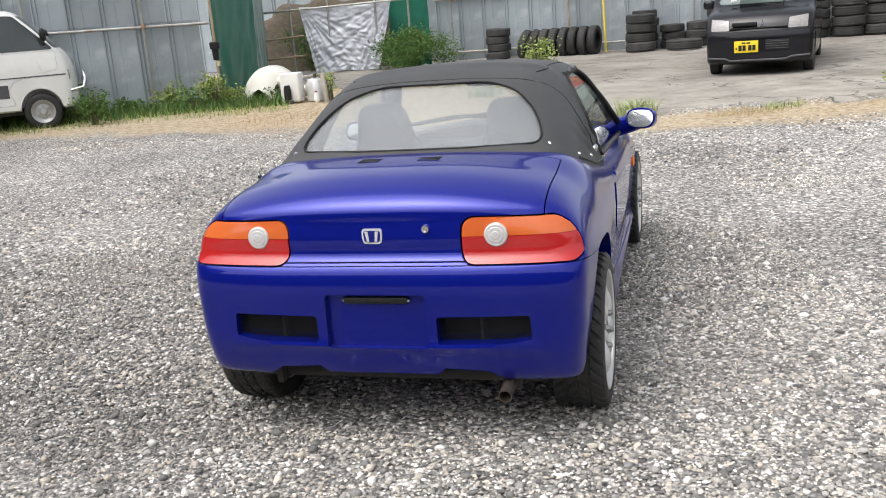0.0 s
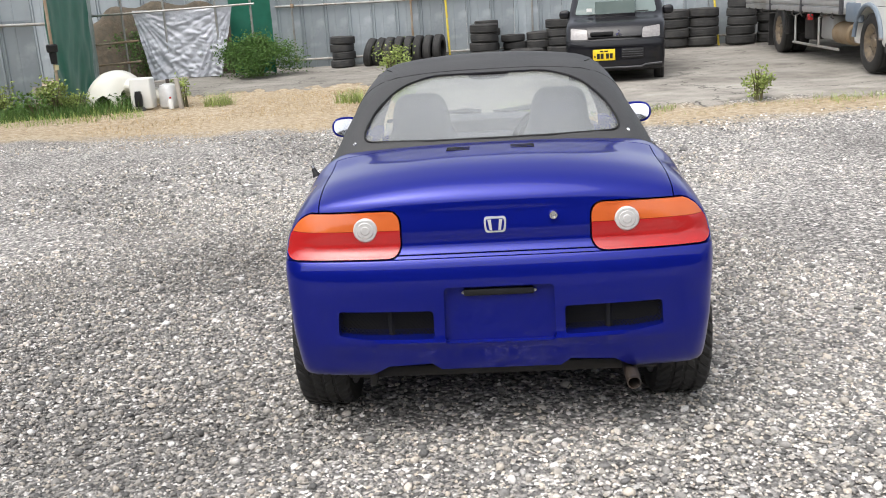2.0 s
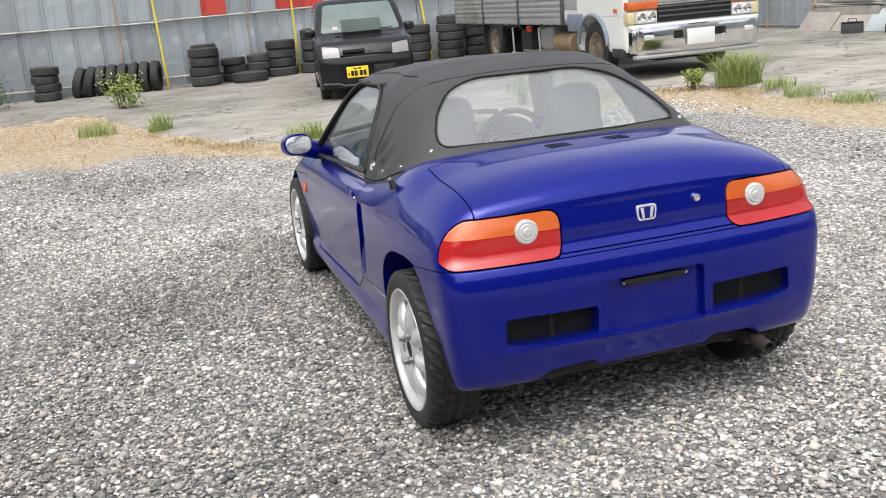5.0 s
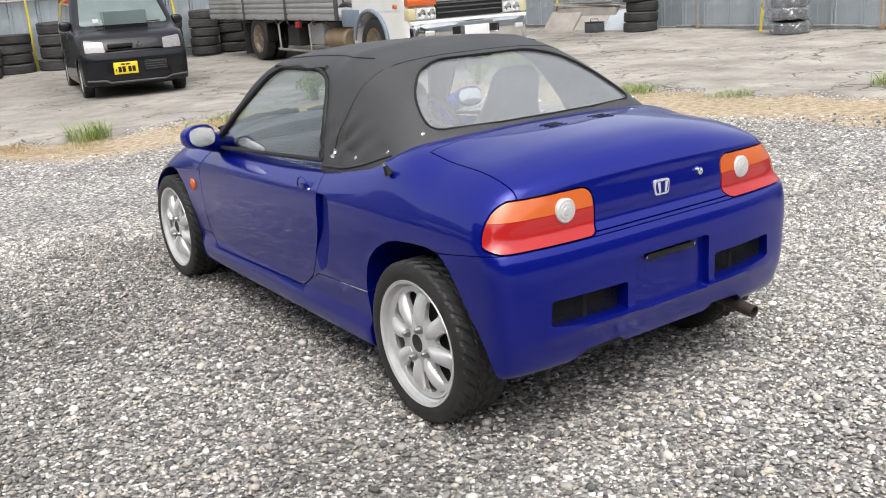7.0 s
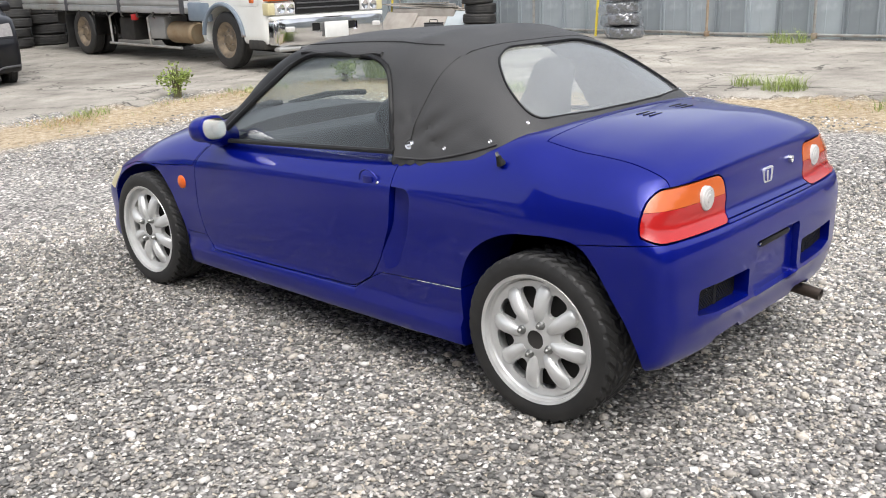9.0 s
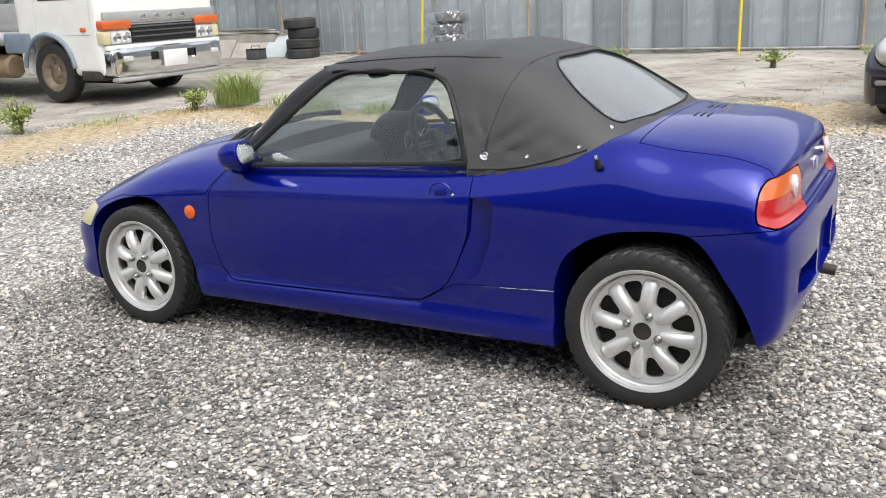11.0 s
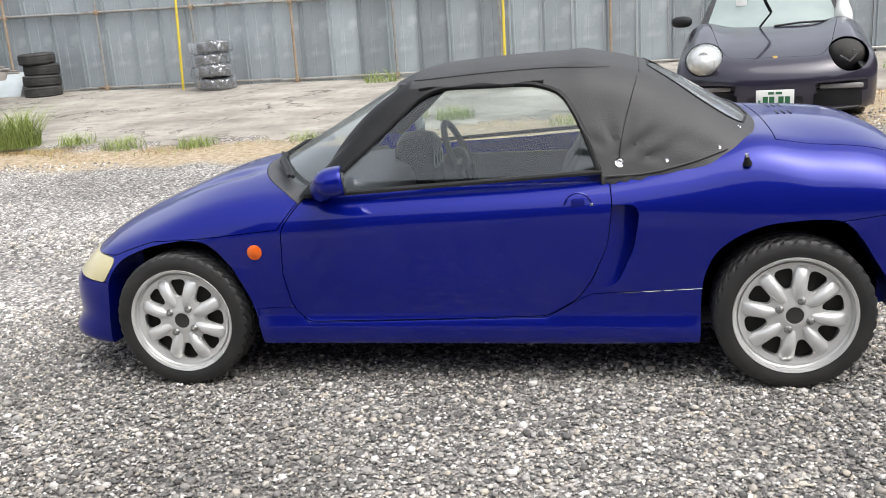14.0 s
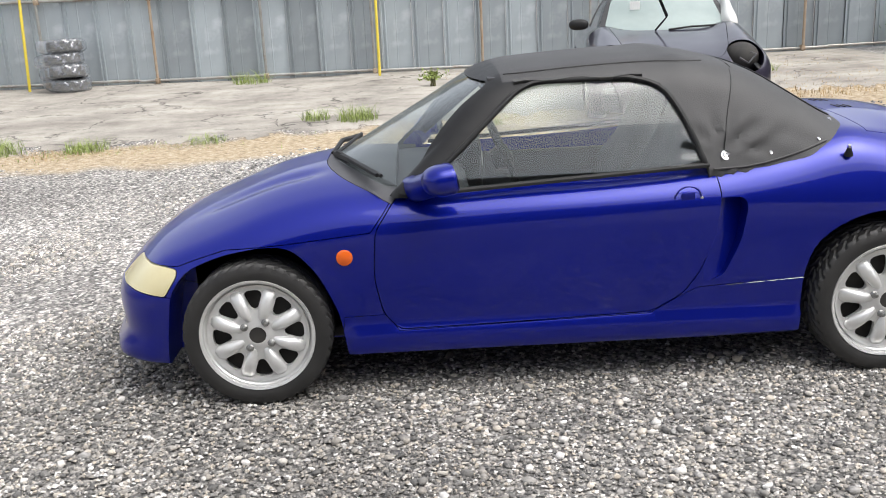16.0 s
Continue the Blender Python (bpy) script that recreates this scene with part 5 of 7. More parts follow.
def tyre_stack(x, y, n, scale=1.0, lean=0.0):
    z = rz(x, y) + 0.045
    for i in range(n):
        m = Matrix.Translation((x + trng.uniform(-0.03, 0.03) + lean * i, y + trng.uniform(-0.03, 0.03), z + 0.0925 * scale + i * 0.183 * scale)) @ pose(0, 0, 0, trng.uniform(-1.5, 1.5), trng.uniform(-1.5, 1.5), trng.uniform(0, 360))
        o = put_tyre(m)
        o.scale = (scale * trng.uniform(0.95, 1.04), scale * trng.uniform(0.95, 1.04), scale)


for a in ((-3.2, 17.75, 4, 0.92), (-0.05, 17.45, 4, 1.05), (0.02, 18.0, 5, 0.9), (0.62, 17.95, 3, 0.9), (1.15, 17.95, 3, 0.95), (1.62, 17.85, 4, 1.05), (2.45, 17.75, 4, 1.3), (3.45, 17.9, 4, 1.05), (4.1, 17.9, 4, 1.1), (4.75, 17.9, 4, 1.1),
          (5.55, 17.75, 5, 1.05), (6.25, 17.85, 4, 1.15), (7.0, 17.8, 4, 1.15), (7.75, 17.8, 4, 1.15), (10.6, 16.6, 4, 1.15), (11.4, 16.3, 5, 1.15), (11.85, 10.75, 4, 1.08)):
    tyre_stack(*a)
put_tyre(Matrix.Translation((0.85, 17.3, rz(0.85, 17.3) + 0.15)) @ pose(0, 0, 0, 0, 0, 0)).scale = (1.25, 1.25, 1.1)
for i in range(8):
    x = -2.55 + i * 0.215
    m = Matrix.Translation((x, 17.6 + trng.uniform(-0.04, 0.04), rz(x, 17.6) + 0.335)) @ pose(0, 0, 0, 0, 90 + (16 if i < 2 else 7 - 0.5 * i), 0) @ pose(0, 0, 0, 12, 0, 0)
    put_tyre(m).scale = (1.06, 1.06, 0.95)

BAGGED = glass_material("clear_plastic_film", (0.86, 0.88, 0.90), 0.10, 0.16, (0.70, 0.72, 0.76), 0.14)
for i in range(4):
    x, y = 11.85, 7.45
    z = rz(x, y) + 0.045 + 0.115 + i * 0.205
    x, y = x + trng.uniform(-0.04, 0.04), y + trng.uniform(-0.09, 0.09)
    tilt = pose(0, 0, 0, trng.uniform(-5, 5), trng.uniform(-5, 5), 0)
    t = put_tyre(Matrix.Translation((x, y, z)) @ tilt)
    ph = trng.uniform(0, 6)

    def film(px, py, pz):
        a = np.arctan2(py, px)
        r = np.hypot(px, py)
        crease = 0.022 * np.abs(np.sin(4.5 * a + ph + 12 * pz)) + 0.014 * np.abs(np.sin(9 * a - 22 * pz + ph)) - 0.02
        tail = 0.10 * np.exp(-((a - 2.2 + ph * 0.1) / 0.18) ** 2)
        return smax(r - 0.335 - crease - tail, np.abs(pz) - 0.105 - 0.5 * crease, 0.08)
    bag = hull("tyre_bag", film, (0, 0, 0), (0.55, 0.55, 0.2), (0.05, 0.05, 0.02), (34, 34, 10))
    tagged(part("tyre_bag", bag, BAGGED, None, "", 25, Matrix.Translation((x, y, z)) @ tilt), "crumpled clear plastic bag round a stored tyre", "bag", "bagged tyres")

# ---- boards and junk by the east fence ----
BOARD = material("weathered_board", (0.40, 0.37, 0.33), 0.85, 0, (0.29, 0.26, 0.23), 5, jitter=0.2, bump=0.002)
PALEBLUE = material("pale_blue_panel", (0.52, 0.58, 0.60), 0.55, 0, (0.42, 0.46, 0.47), 4, stain=(0.35, 0.30, 0.25), stain_at=0.58)
gz = rz(12.0, 12.2) + 0.045
for i, (y0, w, h, tilt, mat) in enumerate(((13.1, 0.95, 0.50, 38, BOARD), (12.2, 0.85, 0.50, 40, BOARD), (11.5, 0.55, 0.52, 35, PALEBLUE))):
    m = Matrix.Translation((11.75 + 0.04 * i, y0, gz)) @ pose(0, 0, 0, 0, tilt, 0)
    tagged(part("leaning_board", box_mesh(-0.02, 0.02, -w / 2, w / 2, 0.0, h, 0.005), mat, None, "", 30, m), "weathered flat panel leaning against the fence", "board", "leaning boards")
    for s in (-1, 1):
        tagged(part("board_batten", box_mesh(-0.03, 0.03, -0.03, 0.03, 0.0, h, 0.004), PALEBLUE, None, "", 30, m @ Matrix.Translation((0.03, s * (w / 2 - 0.05), 0))), "pale painted batten along a leaning panel", "batten", "board battens")
for i in range(5):
    tagged(part("plank", box_mesh(-0.06, 0.06, -1.05, 1.05, 0.0, 0.022, 0.003), BOARD, None, "", 30, Matrix.Translation((12.1 + 0.05 * (i % 2), 12.4 + 0.1 * i, gz + 0.47 + 0.024 * i)) @ pose(0, 0, 0, 3 - i, 0, 3 - 2 * i)), "bare wooden plank stacked on the panels", "plank", "stacked planks")
tagged(part("plank_rest", box_mesh(12.02, 12.22, 11.6, 13.4, gz, gz + 0.47, 0.02), BOARD, None, "", 30), "stack of old boards carrying planks", "boards")
bat = thing("battery", "old black and grey car battery on the concrete", "battery", Matrix.Translation((11.45, 11.65, gz)))
part("case", box_mesh(-0.12, 0.12, -0.17, 0.17, 0.0, 0.19, 0.012), GREY, bat)
part("battery_lid", box_mesh(-0.122, 0.122, -0.172, 0.172, 0.19, 0.215, 0.01), BLACK, bat)
part("handle", tube([(0, -0.12, 0.21), (0, -0.1, 0.27), (0, 0.1, 0.27), (0, 0.12, 0.21)], 0.008, 6), BLACK, bat)

# ---- north-west corner: scaffold, netting, tarpaulin, white fairing, tank ----
NET = glass_material("green_netting", (0.35, 0.6, 0.5), 0.6, 0.72, (0.012, 0.15, 0.095))
TARP = material("silver_tarpaulin", (0.50, 0.51, 0.55), 0.50, 0.15, (0.38, 0.39, 0.43), 7, 0.4, bump=0.012, bump_scale=16)


def cloth_mesh(w, h, nx, nz, wave, sag, seed, taper=0.0):
    """A hanging sheet, x along, z up: folds that run down from its upper corners, with finer creases across them."""
    verts, faces = [], []
    for i in range(nx + 1):
        for k in range(nz + 1):
            u, v = i / nx, k / nz
            x, z = (u - 0.5) * w, v * h
            left, right = math.atan2(h - z + 0.05, x + w / 2 + 0.05), math.atan2(h - z + 0.05, w / 2 - x + 0.05)
            far = math.hypot(h - z, w / 2 - abs(x))
            fold = abs(noise.noise(Vector((left * 7, far * 1.2, seed)))) * (0.5 - x / w) + abs(noise.noise(Vector((right * 7, far * 1.2, seed + 5)))) * (0.5 + x / w)
            crease = 1 - 2 * abs(noise.noise(Vector((x * 3.0, z * 9.0 + x * x * 2, seed + 9)))) + 0.5 * noise.noise(Vector((x * 9.0, z * 15.0, seed)))
            y = wave * (7 * fold * min(1, far * 2) + 1.6 * crease) * (1.15 - 0.7 * v)
            verts.append((x * (1 - taper * (1 - v)), y, z - sag * math.sin(u * math.pi) * v - 0.12 * noise.noise(Vector((u * 3, 0, seed))) * (1 - v)))
    for i in range(nx):
        for k in range(nz):
            a = i * (nz + 1) + k
            faces.append((a, a + nz + 1, a + nz + 2, a + 1))
    bm = bmesh.new()
    me = mesh_of("cloth", verts, faces)
    bm.from_mesh(me)
    bmesh.ops.solidify(bm, geom=bm.faces[:], thickness=0.004)
    return bm


zb = rz(-6, 16) + 0.04
frame_thing = thing("scaffold_frame", "galvanised scaffold pipe frame with bamboo rails", "scaffold", Matrix.Translation((-6.9, 16.6, zb)))
for x in (-1.6, -0.75, 0.15, 1.25, 2.0):
    part("upright", tube([(x, 0, 0), (x, 0, 3.0)], 0.024, 8), PIPE, frame_thing)
for x0, x1, z in ((-1.7, 2.1, 1.46), (-1.7, -0.45, 0.85), (-1.7, -0.45, 0.42), (-1.7, 2.1, 2.2)):
    part("cross_rail", tube([(x0, -0.05, z - 0.03), (x1, -0.05, z + 0.03)], 0.023, 8), PIPERUST if z < 1 else PIPE, frame_thing)
tagged(part("tarpaulin", cloth_mesh(2.15, 1.45, 100, 70, 0.020, 0.03, 3, 0.30), TARP, None, "", 60, Matrix.Translation((-6.37, 16.45, zb + 0.06)) @ pose(0, 0, 0, -7, 0, 0)), "crumpled silver tarpaulin hung from a pipe", "tarpaulin")
for x, y, w, h, ang in ((-7.15, 12.9, 2.1, 2.6, 95), (-7.78, 15.3, 2.9, 2.6, 111), (-5.0, 16.9, 0.9, 2.6, 0)):
    tagged(part("netting", cloth_mesh(w, h, 24, 14, 0.012, 0.04, int(w * 10)), NET, None, "", 60, Matrix.Translation((x, y, rz(x, y) + 0.05)) @ pose(0, 0, 0, 0, 0, ang)), "dark green mesh netting hung on the scaffold", "netting", "green netting")
BRUSH = material("brown_undergrowth", (0.055, 0.048, 0.036), 0.95, 0, (0.12, 0.095, 0.065), 9, 0.5, bump=0.05, bump_scale=14)
tagged(part("earth_bank", hull("bank", lambda x, y, z: np.abs(x / 1.6) ** 3 + np.abs(y / 0.3) ** 3 + np.abs(z / 1.0) ** 3 - 1 + 0.15 * np.sin(7 * x + 5 * z), (0, 0, 0), (2.2, 0.6, 1.5), (0.1, 0.02, 0.1), (24, 6, 18)), BRUSH, None, "", 60, Matrix.Translation((-7.3, 17.9, zb + 0.45)) @ Matrix.Diagonal((1.15, 1, 1.2, 1))), "brown brushwood heap behind the scaffold", "heap")

lamp_post = thing("post_light", "black solar lantern strapped to a fence pipe", "lamp", Matrix.Translation((-6.98, 11.72, rz(-6.98, 11.72))))
part("pole", tube([(0, 0, 0), (0, 0, 3.0)], 0.026, 10), PIPERUST, lamp_post)
part("lantern_body", lathe([(0.0, -0.16), (0.05, -0.16), (0.06, 0.02), (0.085, 0.03), (0.09, 0.13), (0.07, 0.15), (0.0, 0.15)], 16, "z"), BLACK, lamp_post, "", 35, Matrix.Translation((0.03, -0.07, 0.92)))
part("lantern_foot", lathe([(0.0, -0.08), (0.03, -0.08), (0.035, 0.0), (0.0, 0.0)], 12, "z"), YELLOWED, lamp_post, "", 35, Matrix.Translation((0.06, -0.07, 0.74)))
tagged(part("wooden_board", box_mesh(-0.17, 0.17, -0.02, 0.02, 0, 0.42, 0.006), BOARD, None, "", 30, Matrix.Translation((-7.2, 11.6, rz(-7.2, 11.6))) @ pose(0, 0, 0, -8)), "small brown board leaning at the fence foot", "board")

FAIR = material("white_fibreglass", (0.74, 0.73, 0.66), 0.35, 0, (0.66, 0.64, 0.56), 3, coat=0.3, stain=(0.50, 0.46, 0.36), stain_scale=3.5, stain_at=0.64)
gx, gy = -5.72, 11.45
gz2 = rz(gx, gy)
fair = hull("cowling", lambda x, y, z: smax(np.hypot(x * 0.8, y) - 0.42 + 0.25 * np.maximum(z - 0.1, 0) ** 1.2 + 0.05 * np.sin(4 * x + 3 * z), smax(z - 0.52 + 0.9 * (x + 0.05) ** 2, -z, 0.03), 0.12), (0, 0, 0.25), (0.8, 0.7, 0.6), (0.05, 0.05, 0.03), (24, 20, 14))
fair = boolean(fair, prism(rounded([(-0.40, -0.1), (-0.36, 0.14), (-0.22, 0.20), (-0.10, 0.10), (-0.06, -0.1)], 0.04), "y", -0.9, 0.1))
fair = boolean(fair, prism(rounded([(0.10, -0.1), (0.06, 0.22), (0.22, 0.32), (0.60, 0.34), (0.60, -0.1)], 0.05), "y", -0.9, 0.12))
tagged(part("white_cowling", fair, FAIR, None, "", 40, Matrix.Translation((gx - 0.42, gy + 0.70, gz2)) @ pose(0, 0, 0, 0, 0, 12) @ Matrix.Diagonal((0.95, 0.95, 1.15, 1))), "large curved white fibreglass cowling on the ground", "cowling")
tagged(part("white_fairing", hull("f", lambda x, y, z: smax(np.abs(x) - 0.42, np.hypot(y, z * 1.4) - 0.17 + 0.15 * x * x, 0.08), (0, 0, 0), (0.6, 0.4, 0.3), (0.2, 0.02, 0.02), (20, 10, 10)), FAIR, None, "", 40, Matrix.Translation((gx + 0.22, gy + 0.35, gz2 + 0.22)) @ pose(0, 0, 0, 0, 24, 10)), "white curved fairing panel lying on a cowling", "fairing")
tagged(part("grey_plank", box_mesh(-0.45, 0.45, -0.10, 0.10, 0.0, 0.03, 0.005), BOARD, None, "", 30, Matrix.Translation((gx + 0.42, gy + 0.30, gz2 + 0.385)) @ pose(0, 0, 0, 0, -4, 8)), "weathered plank lying across white panels", "plank")
heater = thing("white_box", "white boxy engine cover with a black pump", "engine cover", Matrix.Translation((gx + 0.28, gy - 0.15, gz2)))
part("box_case", box_mesh(-0.17, 0.17, -0.12, 0.12, 0.02, 0.50, 0.03, 3), WHITE, heater)
part("box_pump", lathe([(0.0, 0.0), (0.055, 0.0), (0.06, 0.03), (0.06, 0.16), (0.045, 0.24), (0.0, 0.24)], 16, "z"), BLACK, heater, "", 35, Matrix.Translation((-0.02, -0.17, 0.06)))
part("box_foot", box_mesh(-0.08, 0.05, -0.2, -0.1, -0.02, 0.05, 0.01), GREY, heater)
tank = thing("metal_tank", "silver round metal tank on the ground", "tank", Matrix.Translation((gx + 0.66, gy - 0.05, gz2)))
part("tank_body", lathe([(0.0, 0.0), (0.13, 0.0), (0.155, 0.03), (0.155, 0.30), (0.13, 0.36), (0.05, 0.385), (0.0, 0.385)], 28, "z"), SILVER, tank)
part("tank_valve", lathe([(0.0, 0.0), (0.03, 0.0), (0.03, 0.07), (0.0, 0.07)], 12, "z"), STEEL, tank, "", 35, Matrix.Translation((0, 0, 0.38)))
tagged(part("timber_stake", box_mesh(-0.03, 0.03, -0.03, 0.03, -0.03, 0.46, 0.005), BOARD, None, "", 30, Matrix.Translation((gx + 0.88, gy - 0.18, gz2)) @ pose(0, 0, 0, 0, -4, 0)), "pale timber stake beside the tank", "stake")
bottle = thing("plastic_bottle", "small white plastic bottle among the junk", "bottle", Matrix.Translation((gx + 0.75, gy - 0.28, gz2)))
part("bottle_body", lathe([(0.0, 0.0), (0.04, 0.0), (0.042, 0.12), (0.02, 0.16), (0.0, 0.16)], 14, "z"), WHITE, bottle)
part("bottle_cap", lathe([(0.0, 0.0), (0.016, 0.0), (0.016, 0.03), (0.0, 0.03)], 12, "z"), RED, bottle, "", 35, Matrix.Translation((0, 0, 0.158)))

# ---- plants ----
def leaf_material(name, a, b2, island=0.35):
    m = material(name, a, 0.65, 0, b2, 3.0, 0.6, island=island, spec=0.3)
    return m


GREEN = leaf_material("green_leaf", (0.10, 0.18, 0.04), (0.055, 0.12, 0.025))
FRESH = leaf_material("fresh_grass", (0.30, 0.36, 0.11), (0.20, 0.27, 0.07), 0.45)
STRAW = leaf_material("dry_straw", (0.50, 0.37, 0.19), (0.36, 0.25, 0.12))
STEM = material("plant_stem", (0.10, 0.11, 0.04), 0.8, 0, (0.14, 0.11, 0.06), 20)


def blades(n, r, h, seed, spread=0.5, width=0.006, height=None, patch=None):
    """Bent grass blades: three-quad strips from the ground."""
    rng = np.random.RandomState(seed)
    verts, faces = [], []
    for i in range(n):
        if patch is None:
            a, q = rng.uniform(0, 6.283), r * rng.rand() ** 0.6
            x, y, z = math.cos(a) * q, math.sin(a) * q, 0.0
        else:
            x, y, z = patch(rng)
        d = rng.uniform(0, 6.283)
        hh = h * rng.uniform(0.45, 1.1)
        lean = hh * spread * rng.uniform(0.1, 1.0)
        w = width * rng.uniform(0.7, 1.4)
        px, py = -math.sin(d), math.cos(d)
        k = len(verts)
        for u in (0.0, 0.35, 0.7, 1.0):
            ww = w * (1 - u) ** 0.7 + 0.0004
            cx, cy = x + math.cos(d) * lean * u * u, y + math.sin(d) * lean * u * u
            cz = z + hh * (u - 0.18 * u * u * spread)
            verts += [(cx - px * ww, cy - py * ww, cz - 0.012), (cx + px * ww, cy + py * ww, cz - 0.012)]
        for q in range(3):
            faces.append((k + 2 * q, k + 2 * q + 1, k + 2 * q + 3, k + 2 * q + 2))
    return mesh_of("blades", verts, faces)


def foliage(n, rx, ry, rz0, seed, leaf=0.05, lift=0.0):
    """Small folded leaves filling an uneven crown."""
    rng = np.random.RandomState(seed)
    verts, faces = [], []
    lumps = [(rng.normal(0, 0.42, 3), rng.uniform(0.35, 0.65)) for _ in range(16)]
    while len(faces) < 2 * n:
        c, s = lumps[rng.randint(len(lumps))]
        p = c + rng.normal(0, 1, 3) * s * 0.42
        x, y, z = p[0] * rx, p[1] * ry, (p[2] * 0.75 + 0.85) * rz0 + lift
        if z < 0.02:
            continue
        d, e = rng.normal(0, 1, 3), rng.normal(0, 1, 3)
        d[2] = abs(d[2]) * 0.6
        d /= np.linalg.norm(d)
        e -= d * e.dot(d)
        e /= np.linalg.norm(e)
        f = np.cross(d, e)
        L, W = leaf * rng.uniform(0.7, 1.4), leaf * 0.3
        o = np.array((x, y, z))
        k = len(verts)
        verts += [tuple(o), tuple(o + d * L * 0.5 + e * W + f * W * 0.3), tuple(o + d * L), tuple(o + d * L * 0.5 - e * W + f * W * 0.3), tuple(o + d * L * 0.5)]
        faces += [(k, k + 1, k + 2, k + 4), (k, k + 4, k + 2, k + 3)]
    return mesh_of("leaves", verts, faces)


def bush(name, label, x, y, r, h, n, seed, leaf=0.05, mat=None, category="bush"):
    b = thing(name, label, category, Matrix.Translation((x, y, rz(x, y) + (0.04 if edge_distance(x, y) > 0 else 0))))
    bm = bmesh.new()
    rng = random.Random(seed)
    for i in range(9):
        a, q = rng.uniform(0, 6.28), rng.uniform(0.2, 0.8)
        tube([(0.04 * math.cos(a), 0.04 * math.sin(a), -0.02), (r * 0.35 * q * math.cos(a), r * 0.35 * q * math.sin(a), h * 0.4), (r * 0.7 * q * math.cos(a), r * 0.7 * q * math.sin(a), h * 0.85)], [0.012, 0.008, 0.003], 5, bm)
    tagged(part("stems", bm, STEM, b), kind="stuff")
    tagged(part("leaves", foliage(n, r, r, h * 0.6, seed, leaf), mat or GREEN, b, "", 0), kind="stuff")
    return b


bush("green_bush", "dense green leafy bush growing by the fence", -4.75, 16.3, 0.80, 0.98, 9000, 21, 0.052)
bush("tall_weed", "leafy climbers behind the scaffold rails", -7.55, 17.35, 0.55, 1.1, 1500, 30, 0.06, None, "weed")
bush("green_bush", "green leafy bush against the steel fence", 12.1, -7.0, 0.55, 0.9, 1500, 22, 0.08)
bush("small_shrub", "small upright green shrub at the slab edge", 3.28, 8.35, 0.20, 0.40, 620, 23, 0.042, FRESH, category="shrub")
bush("tall_weed", "tall leafy weed growing from the slab", -1.75, 14.1, 0.33, 0.75, 620, 24, 0.06, FRESH, "weed")
bush("small_shrub", "light green conical shrub beside the fence post", -6.85, 11.2, 0.24, 0.60, 900, 25, 0.05, FRESH, "shrub")
bush("tall_weed", "leafy green weed at the slab edge", 5.45, 7.75, 0.17, 0.30, 320, 26, 0.05, FRESH, "weed")
bush("tall_weed", "leafy green weed on the concrete", 10.1, 1.4, 0.15, 0.28, 240, 27, 0.05, FRESH, "weed")
bush("tall_weed", "leafy weed by the white van", -7.9, 9.3, 0.26, 0.62, 480, 28, 0.06, GREEN, "weed")
bush("tall_weed", "leafy weed growing among the junk", -4.85, 11.5, 0.18, 0.40, 300, 29, 0.05, FRESH, "weed")
for i, (x, y, r, h, n) in enumerate(((0.36, 8.05, 0.28, 0.30, 420), (-2.1, 11.0, 0.32, 0.30, 360), (-1.25, 10.35, 0.20, 0.38, 300), (5.95, 7.45, 0.34, 0.62, 900), (5.78, 6.0, 0.30, 0.22, 300), (5.75, 5.1, 0.28, 0.20, 260), (6.85, 2.35, 0.28, 0.26, 340),
                                     (7.05, 2.85, 0.2, 0.2, 200), (5.95, 3.9, 0.25, 0.15, 200), (6.0, 6.7, 0.25, 0.2, 240), (2.0, 8.1, 0.3, 0.12, 200), (4.3, 8.15, 0.5, 0.12, 320), (11.8, 0.2, 0.25, 0.3, 200), (11.9, 4.4, 0.4, 0.3, 260), (9.8, -3.4, 0.3, 0.2, 220), (6.3, 1.0, 0.3, 0.2, 200), (-4.3, 11.5, 0.3, 0.3, 320))):
    tagged(part("grass_tuft", blades(int(n * 0.8), r * 0.85, h * 0.95, 40 + i, 1.3, 0.0030), FRESH, None, "", 0, Matrix.Translation((x, y, rz(x, y) + (0.04 if edge_distance(x, y) > 0.1 else 0.0)))), "tuft of green grass in the yard", "grass", "grass tufts")


for i, u in enumerate((-0.9, -0.3, 0.35, 0.8, 1.5, 2.1, 2.6, 3.3, 4.0)):
    d = 0.35 + 0.28 * ((i * 7) % 3)
    wx, wy = -7.1 - u * 0.906 + d * 0.423, 11.85 - u * 0.423 - d * 0.906
    bush("tall_weed", "leafy green weed along the fence foot", wx, wy, 0.24 + 0.05 * (i % 3), 0.26 + 0.06 * ((i * 5) % 4), 320, 70 + i, 0.06, FRESH if i % 2 else GREEN, "weed")


def strip(x0, x1, y0, y1, power=1.0):
    def f(rng):
        x, y = rng.uniform(x0, x1), y0 + (y1 - y0) * rng.rand() ** power
        return x, y, rz(x, y)
    return f


def beside_fence(d0, d1):
    def f(rng):
        u, d = rng.uniform(-1.2, 4.6), d0 + (d1 - d0) * rng.rand() ** 1.3
        x, y = -7.1 - u * 0.906 + d * 0.423, 11.85 - u * 0.423 - d * 0.906
        return x, y, rz(x, y)
    return f


def along_slab(rng):
    while True:
        x, y = rng.uniform(-2.0, 7.5), rng.uniform(0.5, 10.5)
        d = float(edge_distance(x, y))
        if -1.0 < d < 0.12 and rng.rand() < math.exp(-((d + 0.2) / 0.45) ** 2) and math.sin(3.1 * x + 2.0 * y) + math.sin(5.3 * x - 4.1 * y) + rng.normal(0, 0.7) > 0.0:
            return x, y, rz(x, y)


